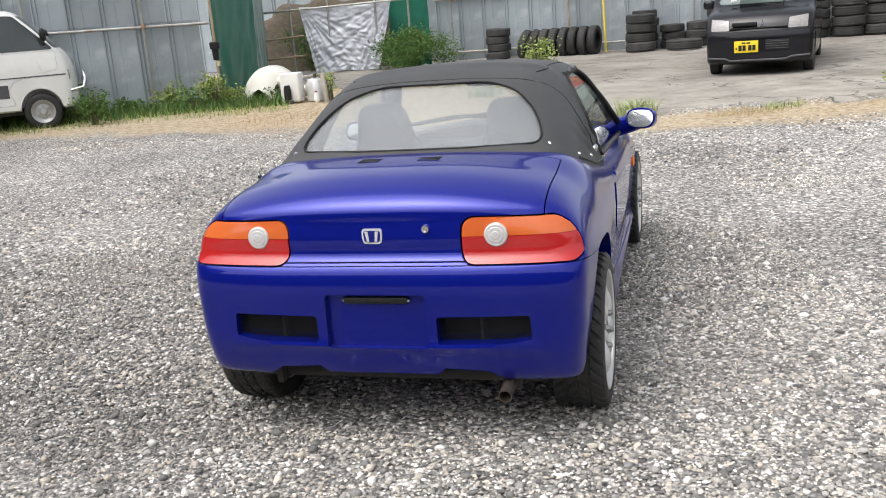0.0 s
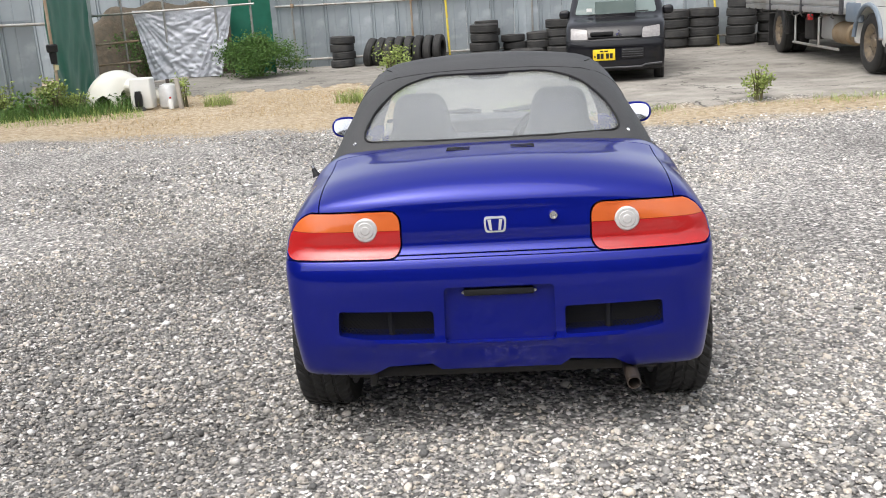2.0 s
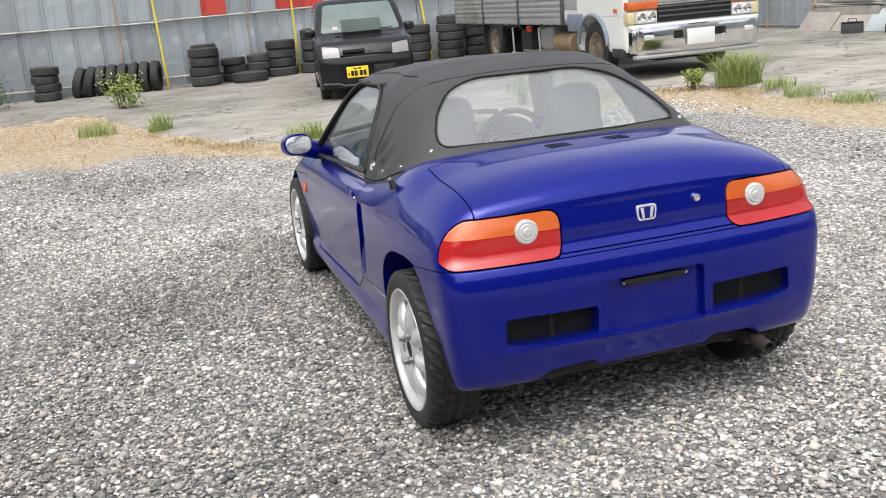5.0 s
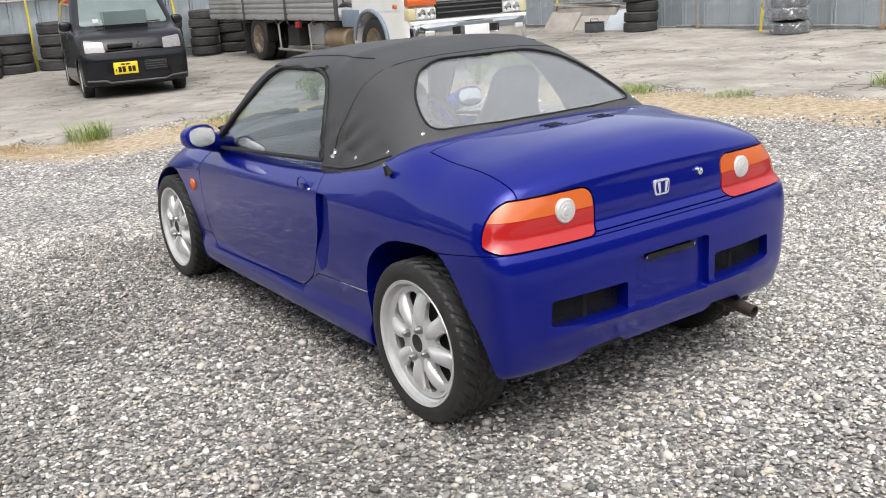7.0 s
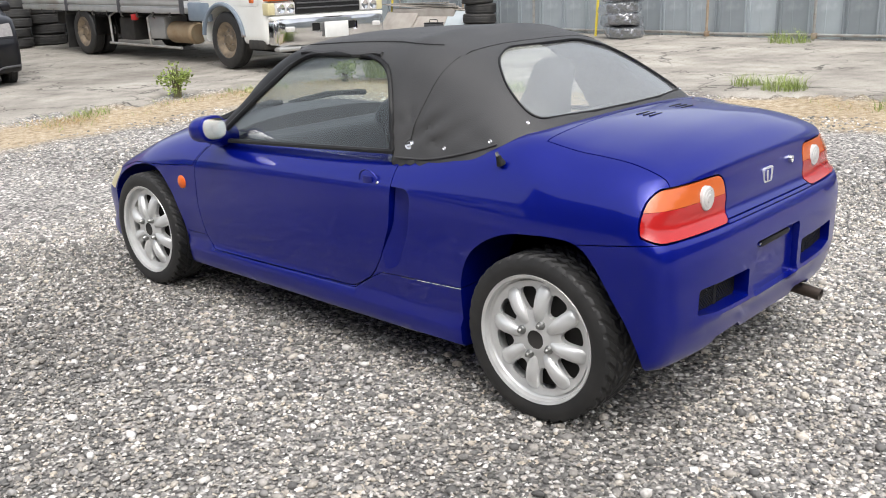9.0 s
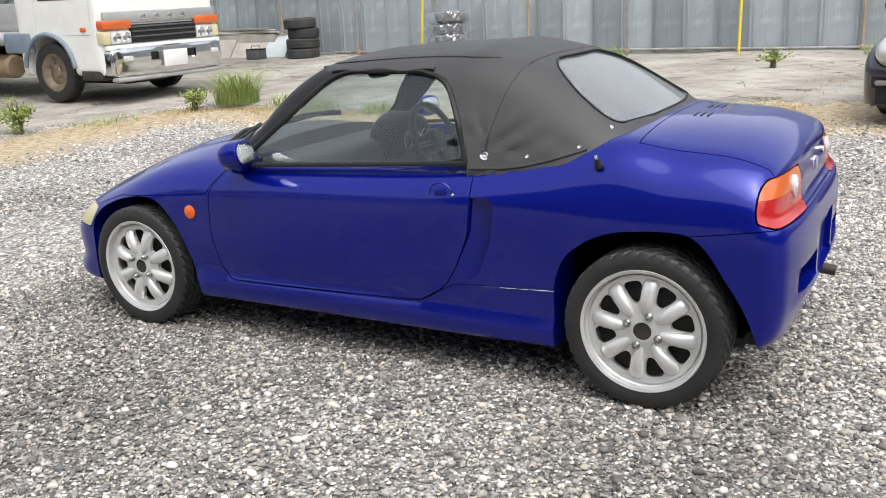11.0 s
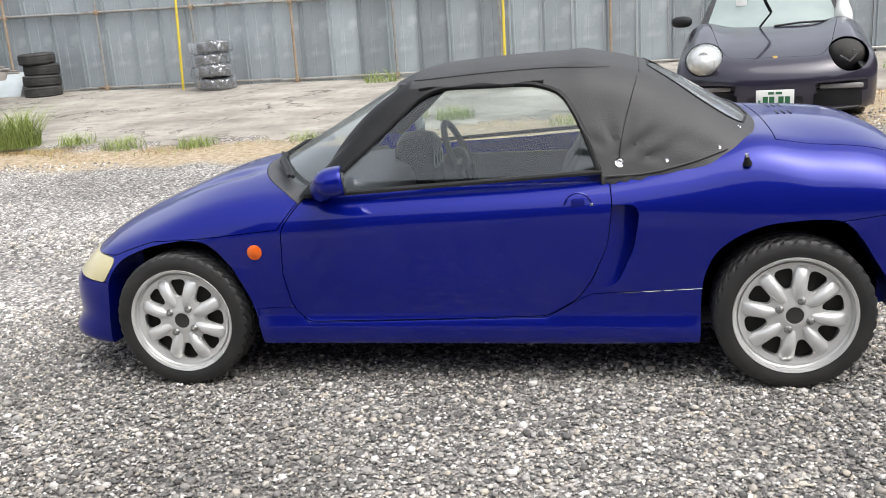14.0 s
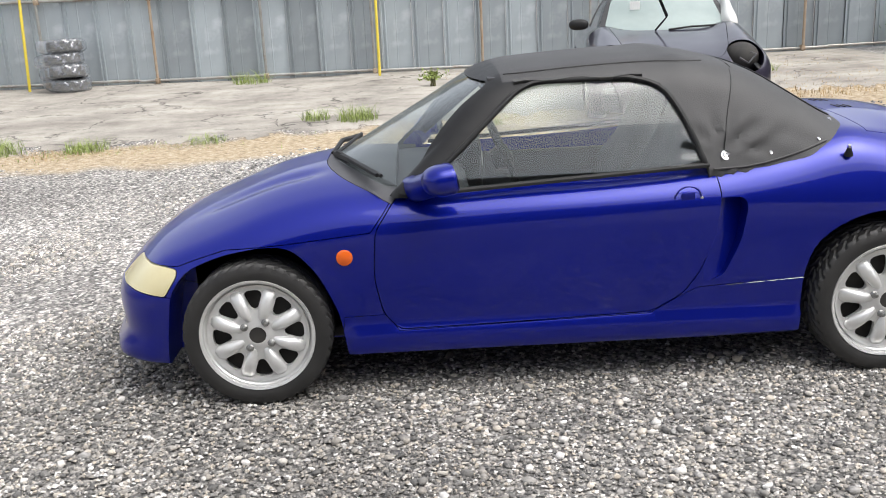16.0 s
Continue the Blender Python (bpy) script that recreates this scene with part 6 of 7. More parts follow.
def north_west(rng):
    while True:
        x, y = rng.uniform(-9.0, 0.2), rng.uniform(6.8, 13.0)
        if float(edge_distance(x, y)) < -0.1 and math.sin(x * 2.1 + y * 1.3) + math.sin(x * 0.9 - y * 2.7) + rng.normal(0, 0.8) > 0.1 - (y - 8.2) * 0.35:
            return x, y, rz(x, y)


tagged(part("weed_strip", blades(5000, 0, 0.24, 61, 0.8, 0.007, patch=beside_fence(0.05, 1.5)), GREEN, None, "", 0), "thick green weeds along the fence foot", "weeds", kind="stuff")
tagged(part("weed_strip", blades(2600, 0, 0.13, 62, 0.9, 0.005, patch=beside_fence(0.9, 2.4)), FRESH, None, "", 0), "light green grass in front of the weeds", "grass", kind="stuff")
tagged(part("dry_grass", blades(9500, 0, 0.055, 63, 1.3, 0.0028, patch=north_west), STRAW, None, "", 0), "sparse dry straw-coloured grass on gravel", "grass", kind="stuff")
tagged(part("dry_grass", blades(13000, 0, 0.045, 64, 1.3, 0.0028, patch=along_slab), STRAW, None, "", 0), "dry straw along the concrete edge", "grass", kind="stuff")
tagged(part("edge_grass", blades(900, 0, 0.08, 65, 1.2, 0.003, patch=along_slab), FRESH, None, "", 0), "thin green grass along the concrete edge", "grass", kind="stuff")
tagged(part("dry_grass", blades(5000, 0, 0.10, 66, 1.2, 0.004, patch=strip(6.9, 12.2, -5.5, 1.2)), STRAW, None, "", 0), "dry brown weeds by the east fence", "grass", kind="stuff")


# ---- parked vehicles ----
WAGONGLASS = material("grey_green_windscreen", (0.17, 0.21, 0.20), 0.08, 0, (0.11, 0.145, 0.135), 2, coat=0.3, spec=0.5, rough_vary=0.03)
GLASSDARK = material("dark_vehicle_glass", (0.022, 0.028, 0.029), 0.06, 0, (0.035, 0.043, 0.043), 3, coat=0.4, spec=0.5, rough_vary=0.03)
# coupe windscreen: the sky's reflection is put into this pale base colour
SKYGLASS = material("windscreen_painted_sky", (0.34, 0.40, 0.38), 0.08, 0, (0.24, 0.29, 0.275), 2, coat=0.3, spec=0.5, rough_vary=0.03)
PLATEYELLOW = material("yellow_plate", (0.85, 0.62, 0.02), 0.4)
PLATEWHITE = material("white_plate", (0.78, 0.78, 0.76), 0.4)
GREENINK = material("green_ink", (0.02, 0.12, 0.05), 0.5)
LAMPGREY = material("cloudy_lamp_lens", (0.27, 0.255, 0.25), 0.2, 0, (0.19, 0.18, 0.175), 30, coat=0.6)
PALELENS = material("pale_lamp_lens", (0.62, 0.63, 0.61), 0.12, 0.1, (0.48, 0.49, 0.48), 18, coat=0.9)
ALUMINIUM = material("dull_aluminium", (0.45, 0.45, 0.44), 0.5, 0.5, (0.36, 0.36, 0.35), 4, stain=(0.28, 0.26, 0.23), stain_at=0.6)
TRUCKBLUE = material("faded_blue_paint", (0.15, 0.19, 0.24), 0.5, 0, (0.21, 0.25, 0.29), 5, stain=(0.16, 0.11, 0.08), stain_scale=5, stain_at=0.62)
TANK = material("rusty_tan_tank", (0.33, 0.26, 0.17), 0.7, 0.2, (0.26, 0.17, 0.09), 6)
BRONZE = material("dusty_bronze_wheel", (0.30, 0.23, 0.15), 0.55, 0.4, (0.10, 0.085, 0.07), 12)


def plain_wheel(parent, x, y, r, w, rim, side, name="wheel", up=0.0):
    """A road wheel: tyre with a dished rim and nuts; side -1 or 1 is the outer side."""
    t = part(name, loose_tyre_mesh(r, w), RUBBER, parent, "", 40, Matrix.Translation((x, y, r + up)) @ pose(0, 0, 0, 0, 90 * side, 0))
    part("rim", lathe([(0.0, w * 0.30), (r * 0.16, w * 0.30), (r * 0.20, w * 0.22), (r * 0.42, w * 0.16), (r * 0.50, w * 0.30), (r * 0.60, w * 0.40), (r * 0.64, w * 0.42), (r * 0.64, -w * 0.3), (0.0, -w * 0.3)], 28, "z"), rim, t)
    for i in range(6):
        a = i * math.pi / 3
        part("wheel_nut", lathe([(0.0, 0.03), (0.011, 0.03), (0.013, 0.0), (0.0, 0.0)], 6, "z"), CHROME, t, "", 30, Matrix.Translation((math.cos(a) * r * 0.30, math.sin(a) * r * 0.30, w * 0.19)))
    return t


def plate(parent, x, y, z, mat, ink, w=0.33, h=0.165, bars=True):
    p = part("number_plate", box_mesh(-w / 2, w / 2, -0.006, 0.004, -h / 2, h / 2, 0.004), mat, parent, "", 30, Matrix.Translation((x, y, z)))
    if bars:
        for i, (a, b, c, d) in enumerate(((-0.105, -0.06, -0.055, 0.022), (-0.05, -0.005, -0.055, 0.022), (0.03, 0.075, -0.055, 0.022), (0.085, 0.13, -0.055, 0.022), (-0.06, -0.01, 0.042, 0.064), (0.005, 0.06, 0.042, 0.064), (-0.145, -0.125, -0.04, -0.01))):
            part("plate_bar", box_mesh(a, b, -0.0085, -0.004, c, d), ink, p)
    return p


# black kei wagon, nose towards -y
def van_field(x, y, z):
    ax = np.abs(x)
    w = 0.735 - 0.16 * np.maximum(z - 0.92, 0) ** 1.1 - 0.05 * np.maximum(0.4 - z, 0)
    front = curve((0.15, 0.05), (0.25, 0.0), (0.55, 0.0), (0.68, 0.035), (0.80, 0.10), (0.88, 0.20), (0.975, 0.56), (1.10, 0.72), (1.40, 1.08), (1.60, 1.40))(z) + 0.09 * (ax / 0.7) ** 2.5
    g = smax(ax - w, z - 1.545 + 0.03 * (ax / 0.6) ** 2 - 0.0 * y, 0.10)
    g = smax(g, front - y, 0.09)
    g = smax(g, y - 3.36 + 0.05 * ax, 0.12)
    return smax(g, 0.19 - z, 0.03)


van = thing("kei_wagon", "black tall wagon with cloudy headlamps parked on concrete", "car", Matrix.Translation((1.91, 11.03, rz(2, 11.8) + 0.035)) @ pose(0, 0, 0, 0, 0, -9))
vb = hull("van", van_field, (0, 1.7, 0.85), (0.9, 1.9, 0.85), (0.3, 1.2, 0.35), (30, 60, 32))
for y0 in (0.62, 2.96):
    for s in (-1, 1):
        cut = prism([(y0 + 0.31 * math.cos(a), 0.27 + 0.31 * math.sin(a)) for a in np.linspace(-0.6, math.pi + 0.6, 20)], "x", min(s * 0.50, s), max(s * 0.50, s))
        vb = boolean(vb, cut)
screen, vb = split(vb, rounded([(-0.625, 1.015), (-0.54, 1.45), (0.54, 1.45), (0.625, 1.015)], 0.05), "y", -0.2, 1.42, 0.006)
sides = []
for s in (-1, 1):
    for poly in ([(0.92, 0.98), (1.20, 1.40), (1.60, 1.43), (1.60, 0.98)], [(1.68, 0.98), (1.68, 1.43), (2.45, 1.42), (2.45, 0.98)], [(2.55, 1.0), (2.55, 1.41), (3.1, 1.36), (3.15, 1.0)]):
        w, vb = split(vb, rounded(poly, 0.04), "x", min(s * 0.4, s), max(s * 0.4, s), 0.005)
        sides.append(w)
vlamps = []
for s in (-1, 1):
    l, vb = split(vb, rounded([(s * 0.40, 0.655), (s * 0.41, 0.80), (s * 0.66, 0.83), (s * 0.66, 0.66)], 0.02), "y", -0.3, 0.34, 0.005)
    vlamps.append(l)
front_b, vb = split(vb, [(-0.5, 0.0), (0.30, 0.0), (0.32, 0.60), (0.1, 0.632), (-0.5, 0.632)], "x", -1, 1, 0.004)
front_b = boolean(front_b, prism(rounded([(-0.47, 0.335), (-0.43, 0.535), (0.43, 0.535), (0.47, 0.335)], 0.04), "y", -0.3, 0.025))
part("body", vb, VANBLACK, van)
part("front_bumper", front_b, VANBLACK, van)
part("windscreen", screen, WAGONGLASS, van)
for w in sides:
    part("side_window", w, GLASSDARK, van)
for l in vlamps:
    part("headlamp", l, LAMPGREY, van)
part("grille_slot", box_mesh(-0.36, -0.02, -0.005, 0.06, 0.715, 0.765, 0.008), BLACK, van)
part("grille_bar", box_mesh(-0.40, 0.40, 0.012, 0.05, 0.672, 0.690, 0.006), BLACK, van)
emblem = bmesh.new()
for a in (90, 210, 330):
    c, s = math.cos(radians(a)), math.sin(radians(a))
    vs = [emblem.verts.new((px, -0.012, pz)) for px, pz in ((0, 0), (c * 0.028 - s * 0.014, s * 0.028 + c * 0.014), (c * 0.052, s * 0.052), (c * 0.028 + s * 0.014, s * 0.028 - c * 0.014))]
    emblem.faces.new(vs)
bmesh.ops.solidify(emblem, geom=emblem.faces[:], thickness=0.01)
part("emblem", emblem, CHROME, van, "", 30, Matrix.Translation((0.06, 0.022, 0.735)))
part("lower_intake", box_mesh(0.10, 0.42, 0.005, 0.022, 0.36, 0.51, 0.01), BLACK, van)
for i in range(4):
    part("intake_bar", box_mesh(0.11, 0.41, 0.0, 0.012, 0.385 + 0.033 * i, 0.392 + 0.033 * i), GREY, van)
plate(van, -0.16, -0.002, 0.425, PLATEYELLOW, BLACK)
part("bumper_lip", tube([(-0.69, 0.07, 0.275), (-0.45, -0.012, 0.265), (-0.38, -0.018, 0.235), (0.38, -0.018, 0.235), (0.45, -0.012, 0.265), (0.69, 0.07, 0.275)], 0.014, 6), GREY, van)
for s in (-1, 1):
    m = part("door_mirror", hull("m", lambda x, y, z: (np.abs(x) / 0.085) ** 3 + (np.abs(y) / 0.06) ** 3 + (np.abs(z) / 0.07) ** 3 - 1, (0, 0, 0), (0.12, 0.1, 0.1), (0.01, 0.01, 0.01), (10, 8, 8)), VANBLACK, van, "", 50, Matrix.Translation((s * 0.80, 0.92, 1.03)))
    part("mirror_foot", tube([(-s * 0.16, 0.0, -0.05), (0, 0, 0)], 0.025, 6), BLACK, m)
    for y0 in (0.62, 2.96):
        plain_wheel(van, s * 0.655, y0, 0.262, 0.155, SILVER, s)
for x0, x1 in ((-0.42, 0.08), (0.02, 0.50)):
    part("wiper", tube([(x0, 0.58, 0.995), ((x0 + x1) / 2, 0.60, 1.03), (x1, 0.60, 1.035)], 0.009, 6), BLACK, van)
part("underbody", box_mesh(-0.6, 0.6, 0.3, 3.2, 0.16, 0.24), DARK, van)
part("inspection_sticker", box_mesh(-0.44, -0.36, 0.60, 0.605, 1.06, 1.11), PLATEWHITE, van, "", 0, pose(0, 0.02, 0, 0, 0, 0))

# flatbed truck, nose towards -y; its wheels stand DROP above the model's zero
DROP = 0.26
truck = thing("flatbed_truck", "white flatbed lorry with grey dropsides and chrome bumper", "truck", Matrix.Translation((6.27, 8.96, rz(6.0, 10.2) + 0.045 - DROP)) @ pose(0, 0, 0, 0.8, 0, -2))
cab = hull("cab", lambda x, y, z: smax(smax(np.abs(x) - 1.06 + 0.06 * np.maximum(z - 1.6, 0), z - 2.5, 0.12), smax(-y + 0.03 * (np.abs(x)) ** 3 + 0.10 * np.maximum(z - 1.45, 0), smax(y - 1.75, 0.62 - z, 0.03), 0.06), 0.10), (0, 0.9, 1.5), (1.3, 1.2, 1.2), (0.6, 0.4, 0.5), (30, 24, 28))
for s in (-1, 1):
    cut = prism([(1.10 + 0.50 * math.cos(a), 0.42 + DROP + 0.50 * math.sin(a)) for a in np.linspace(-0.5, math.pi + 0.5, 20)], "x", min(s * 0.6, s * 1.4), max(s * 0.6, s * 1.4))
    cab = boolean(cab, cut)
wind, cab = split(cab, rounded([(-0.98, 1.62), (-0.95, 2.3), (0.95, 2.3), (0.98, 1.62)], 0.06), "y", -0.5, 0.6, 0.01)
cab_doors = []
for s in (-1, 1):
    d, cab = split(cab, rounded([(0.20, 1.16), (0.20, 2.35), (1.30, 2.35), (1.30, 1.16)], 0.05), "x", min(s * 0.9, s * 1.4), max(s * 0.9, s * 1.4), 0.006)
    g, d = split(d, rounded([(0.36, 1.62), (0.42, 2.25), (1.22, 2.25), (1.22, 1.62)], 0.05), "x", min(s * 0.8, s * 1.4), max(s * 0.8, s * 1.4), 0.006)
    cab_doors.append((d, g))
part("cab", cab, WHITE, truck)
part("windscreen", wind, GLASSDARK, truck)
for d, g in cab_doors:
    do = part("cab_door", d, WHITE, truck)
    part("door_window", g, GLASSDARK, do)
part("grille", box_mesh(-0.60, 0.60, -0.03, 0.05, 1.03, 1.27, 0.02), BLACK, truck)
for z in (1.10, 1.17, 1.23):
    part("grille_bar", box_mesh(-0.58, 0.58, -0.045, -0.02, z, z + 0.022, 0.006), GREY, truck)
part("front_panel", box_mesh(-1.02, 1.02, -0.025, 0.03, 1.29, 1.45, 0.02), ALUMINIUM, truck)
for i in range(4):
    part("badge_bar", box_mesh(-0.40 + 0.24 * i, -0.32 + 0.24 * i, -0.035, -0.02, 1.33, 1.40, 0.003), CHROME, truck)
part("lower_trim", box_mesh(-1.04, 1.04, -0.05, 0.03, 0.955, 1.015, 0.015), WHITE, truck)
for s in (-1, 1):
    lamp = part("headlamp", box_mesh(min(s * 0.60, s * 0.94), max(s * 0.60, s * 0.94), -0.035, 0.05, 1.03, 1.20, 0.02), CLEARLENS, truck)
    for x in (0.69, 0.85):
        part("bulb_reflector", lathe([(0.0, 0.0), (0.03, -0.004), (0.06, -0.012), (0.066, -0.006), (0.066, 0.01)], 20, "y"), CHROME, lamp, "", 35, Matrix.Translation((s * x, -0.036, 1.115)))
    part("corner_lamp", box_mesh(min(s * 0.94, s * 1.06), max(s * 0.94, s * 1.06), -0.025, 0.12, 1.03, 1.20, 0.02), YELLOWED, truck)
    part("indicator", box_mesh(min(s * 0.58, s * 1.06), max(s * 0.58, s * 1.06), -0.035, 0.10, 1.22, 1.34, 0.02), AMBER, truck)
    part("fog_lamp", box_mesh(s * 0.80 - 0.075, s * 0.80 + 0.075, -0.175, -0.10, 0.80, 0.875, 0.02), CLEARLENS, truck)
    part("side_repeater", box_mesh(s * 1.06 - 0.02, s * 1.06 + 0.02, 0.30, 0.40, 1.20, 1.26, 0.012), AMBER, truck)
    part("wheel_arch", tube([(s * 1.08, 1.10 + 0.52 * math.cos(a), 0.42 + DROP + 0.50 * math.sin(a)) for a in np.linspace(0.1, math.pi - 0.1, 18)], 0.032, 8), TRUCKBLUE, truck)
    part("cab_step", box_mesh(min(s * 0.75, s * 1.07), max(s * 0.75, s * 1.07), 0.12, 0.50, 0.56, 0.70, 0.03), DARK, truck)
    part("cab_skirt", box_mesh(min(s * 1.0, s * 1.075), max(s * 1.0, s * 1.075), 1.45, 2.05, 0.92, 1.20, 0.03), TRUCKBLUE, truck)
bump = hull("bumper", lambda x, y, z: smax(np.abs(x) - 0.97, smax(np.abs(y - 0.06 * (x / 1.1) ** 4) - 0.075 + 0.25 * np.abs(z - 0.05) ** 1.5, np.abs(z) - 0.19, 0.03), 0.05), (0, 0, 0), (1.3, 0.3, 0.4), (0.8, 0.02, 0.08), (30, 6, 12))
bump = boolean(bump, prism(rounded([(-0.42, -0.015), (-0.42, 0.12), (0.42, 0.12), (0.42, -0.015)], 0.03), "y", -0.3, -0.03))
part("bumper", bump, CHROME, truck, "dull chrome front bumper", 40, Matrix.Translation((0, -0.09, 0.79)))
for s in (-1, 1):
    part("bumper_end", box_mesh(min(s * 0.93, s * 1.02), max(s * 0.93, s * 1.02), -0.09, 0.52, 0.62, 0.96, 0.04, 3), CHROME, truck)
part("bumper_lower", box_mesh(-1.0, 1.0, -0.14, 0.0, 0.535, 0.60, 0.03), ALUMINIUM, truck)
for s in (-1, 1):
    part("tow_recess", box_mesh(s * 0.33 - 0.08, s * 0.33 + 0.08, -0.135, -0.10, 0.79, 0.90, 0.015), BLACK, truck)
plate(truck, 0.0, -0.19, 0.80, PLATEWHITE, GREENINK, 0.44, 0.22, False)
bed = part("cargo_bed", box_mesh(-1.10, 1.10, 2.15, 8.1, 1.02, 1.12, 0.02), ALUMINIUM, truck)
for s in (-1, 1):
    for k in range(3):
        y0 = 2.18 + k * 1.98
        side = part("dropside", box_mesh(min(s * 1.075, s * 1.105), max(s * 1.075, s * 1.105), y0, y0 + 1.92, 1.13, 1.60, 0.012), ALUMINIUM, truck)
        for i in range(5):
            part("side_rib", box_mesh(min(s * 1.10, s * 1.118), max(s * 1.10, s * 1.118), y0 + 0.02, y0 + 1.90, 1.15 + 0.09 * i, 1.21 + 0.09 * i, 0.006), ALUMINIUM, side)
        part("bed_post", box_mesh(min(s * 1.07, s * 1.125), max(s * 1.07, s * 1.125), y0 - 0.05, y0 + 0.02, 1.02, 1.65, 0.01), GREY, truck)
    for i in range(11):
        part("rope_hook", tube([(s * 1.11, 2.5 + 0.52 * i, 1.04), (s * 1.13, 2.5 + 0.52 * i, 0.98), (s * 1.09, 2.5 + 0.52 * i, 0.95)], 0.012, 6), DARK, truck)
    part("chassis_rail", box_mesh(min(s * 0.38, s * 0.46), max(s * 0.38, s * 0.46), 0.6, 8.0, 0.72, 0.95), DARK, truck)
    guard = part("side_guard", tube([(s * 1.05, 2.35, 0.50), (s * 1.05, 4.7, 0.50)], 0.022, 8), PIPE, truck)
    for y0 in (3.3, 4.6):
        part("guard_hanger", tube([(s * 1.05, y0, 0.50), (s * 1.05, y0 + 0.03, 0.95), (s * 0.9, y0 + 0.05, 1.02)], 0.02, 8), PIPE, guard)
    part("rear_fender", tube([(s * 0.9, 5.64 + 0.56 * math.cos(a), 0.42 + DROP + 0.50 * math.sin(a)) for a in np.linspace(0.35, 2.1, 12)], 0.05, 6), DARK, truck)
    part("fender_stay", box_mesh(min(s * 0.75, s * 1.10), max(s * 0.75, s * 1.10), 5.07, 5.12, 0.62, 1.02), CHROME, truck)
    part("mud_flap", box_mesh(min(s * 0.65, s * 1.08), max(s * 0.65, s * 1.08), 6.27, 6.29, 0.36, 0.95), RUBBER, truck)
    plain_wheel(truck, s * 0.93, 1.10, 0.405, 0.23, BRONZE, s, up=DROP)
    plain_wheel(truck, s * 0.96, 5.64, 0.405, 0.22, BRONZE, s, up=DROP)
    plain_wheel(truck, s * 0.70, 5.64, 0.405, 0.22, BRONZE, s, up=DROP)
part("air_tank", lathe([(0.0, -0.36), (0.14, -0.36), (0.17, -0.32), (0.17, 0.32), (0.14, 0.36), (0.0, 0.36)], 20, "y"), TANK, truck, "", 35, Matrix.Translation((-0.82, 2.55, 0.72)))
part("fuel_tank", box_mesh(-0.95, -0.50, 3.0, 3.55, 0.60, 0.98, 0.05), ALUMINIUM, truck)
part("tool_box", box_mesh(-0.90, -0.50, 4.1, 4.6, 0.55, 0.92, 0.03), DARK, truck)
part("marker_lamp", box_mesh(-1.12, -1.05, 3.62, 3.76, 0.90, 1.0, 0.015), RED, truck)
part("rear_axle", tube([(-0.95, 5.64, 0.41 + DROP), (0.95, 5.64, 0.41 + DROP)], 0.10, 10), DARK, truck)
part("front_axle", tube([(-0.85, 1.10, 0.40 + DROP), (0.85, 1.10, 0.40 + DROP)], 0.06, 8), DARK, truck)
part("engine_block", box_mesh(-0.4, 0.4, 0.4, 1.9, 0.45, 0.90, 0.05), DARK, truck)
cover = hull("cover", lambda x, y, z: smax(np.abs(x) - 0.30 + 0.05 * np.sin(8 * z), smax(np.abs(y) - 0.5, np.abs(z) - 0.55, 0.1), 0.12), (0, 0, 0), (0.5, 0.7, 0.8), (0.05, 0.1, 0.1), (10, 12, 12))
tagged(part("green_cover", cover, NET, None, "", 50, Matrix.Translation((10.2, 15.9, rz(10.2, 15.9) + 0.95))), "green sheet draped over stacked tyres", "cover")

# dark sports coupe, nose towards -y before it is turned
coupe = thing("sports_coupe", "dark violet sports convertible with one headlamp missing", "car", Matrix.Translation((5.35, -0.98, rz(5.6, -1))) @ pose(0, 0, 0, 0, 0, -98) @ Matrix.Diagonal((1.04, 1.04, 1.04, 1)))
coupe_top = curve((-0.1, 0.50), (0.05, 0.585), (0.3, 0.675), (0.7, 0.775), (1.15, 0.865), (1.4, 0.90), (2.2, 0.92), (3.2, 0.90), (4.0, 0.84), (4.35, 0.72))


def coupe_field(x, y, z):
    ax = np.abs(x)
    ridge = 0.055 * np.exp(-((ax - 0.66) / 0.15) ** 2) * np.clip((y - 0.15) / 0.3, 0, 1) * np.clip((1.9 - y) / 0.6, 0, 1)
    top = coupe_top(y) + ridge - 0.05 * np.clip((ax - 0.70) / 0.2, 0, 1)
    w = 0.90 - 0.10 * np.maximum(z - 0.6, 0) - 0.03 * np.maximum(0.35 - z, 0)
    g = smax(ax - w, z - top, 0.14)
    g = smax(g, 0.24 * (ax / 0.85) ** 2.6 + curve((0.1, 0.06), (0.25, 0.0), (0.45, -0.02), (0.6, 0.02))(z) - y, 0.12)
    g = smax(g, y - 4.33 + 0.15 * (ax / 0.85) ** 3, 0.15)
    return smax(g, 0.15 - z, 0.03)


cb = hull("coupe", coupe_field, (0, 2.15, 0.48), (1.05, 2.4, 0.6), (0.4, 1.6, 0.12), (36, 76, 18))
for y0 in (0.95, 3.35):
    for s in (-1, 1):
        cb = boolean(cb, prism([(y0 + 0.34 * math.cos(a), 0.31 + 0.34 * math.sin(a)) for a in np.linspace(-0.6, math.pi + 0.6, 20)], "x", min(s * 0.6, s * 1.2), max(s * 0.6, s * 1.2)))
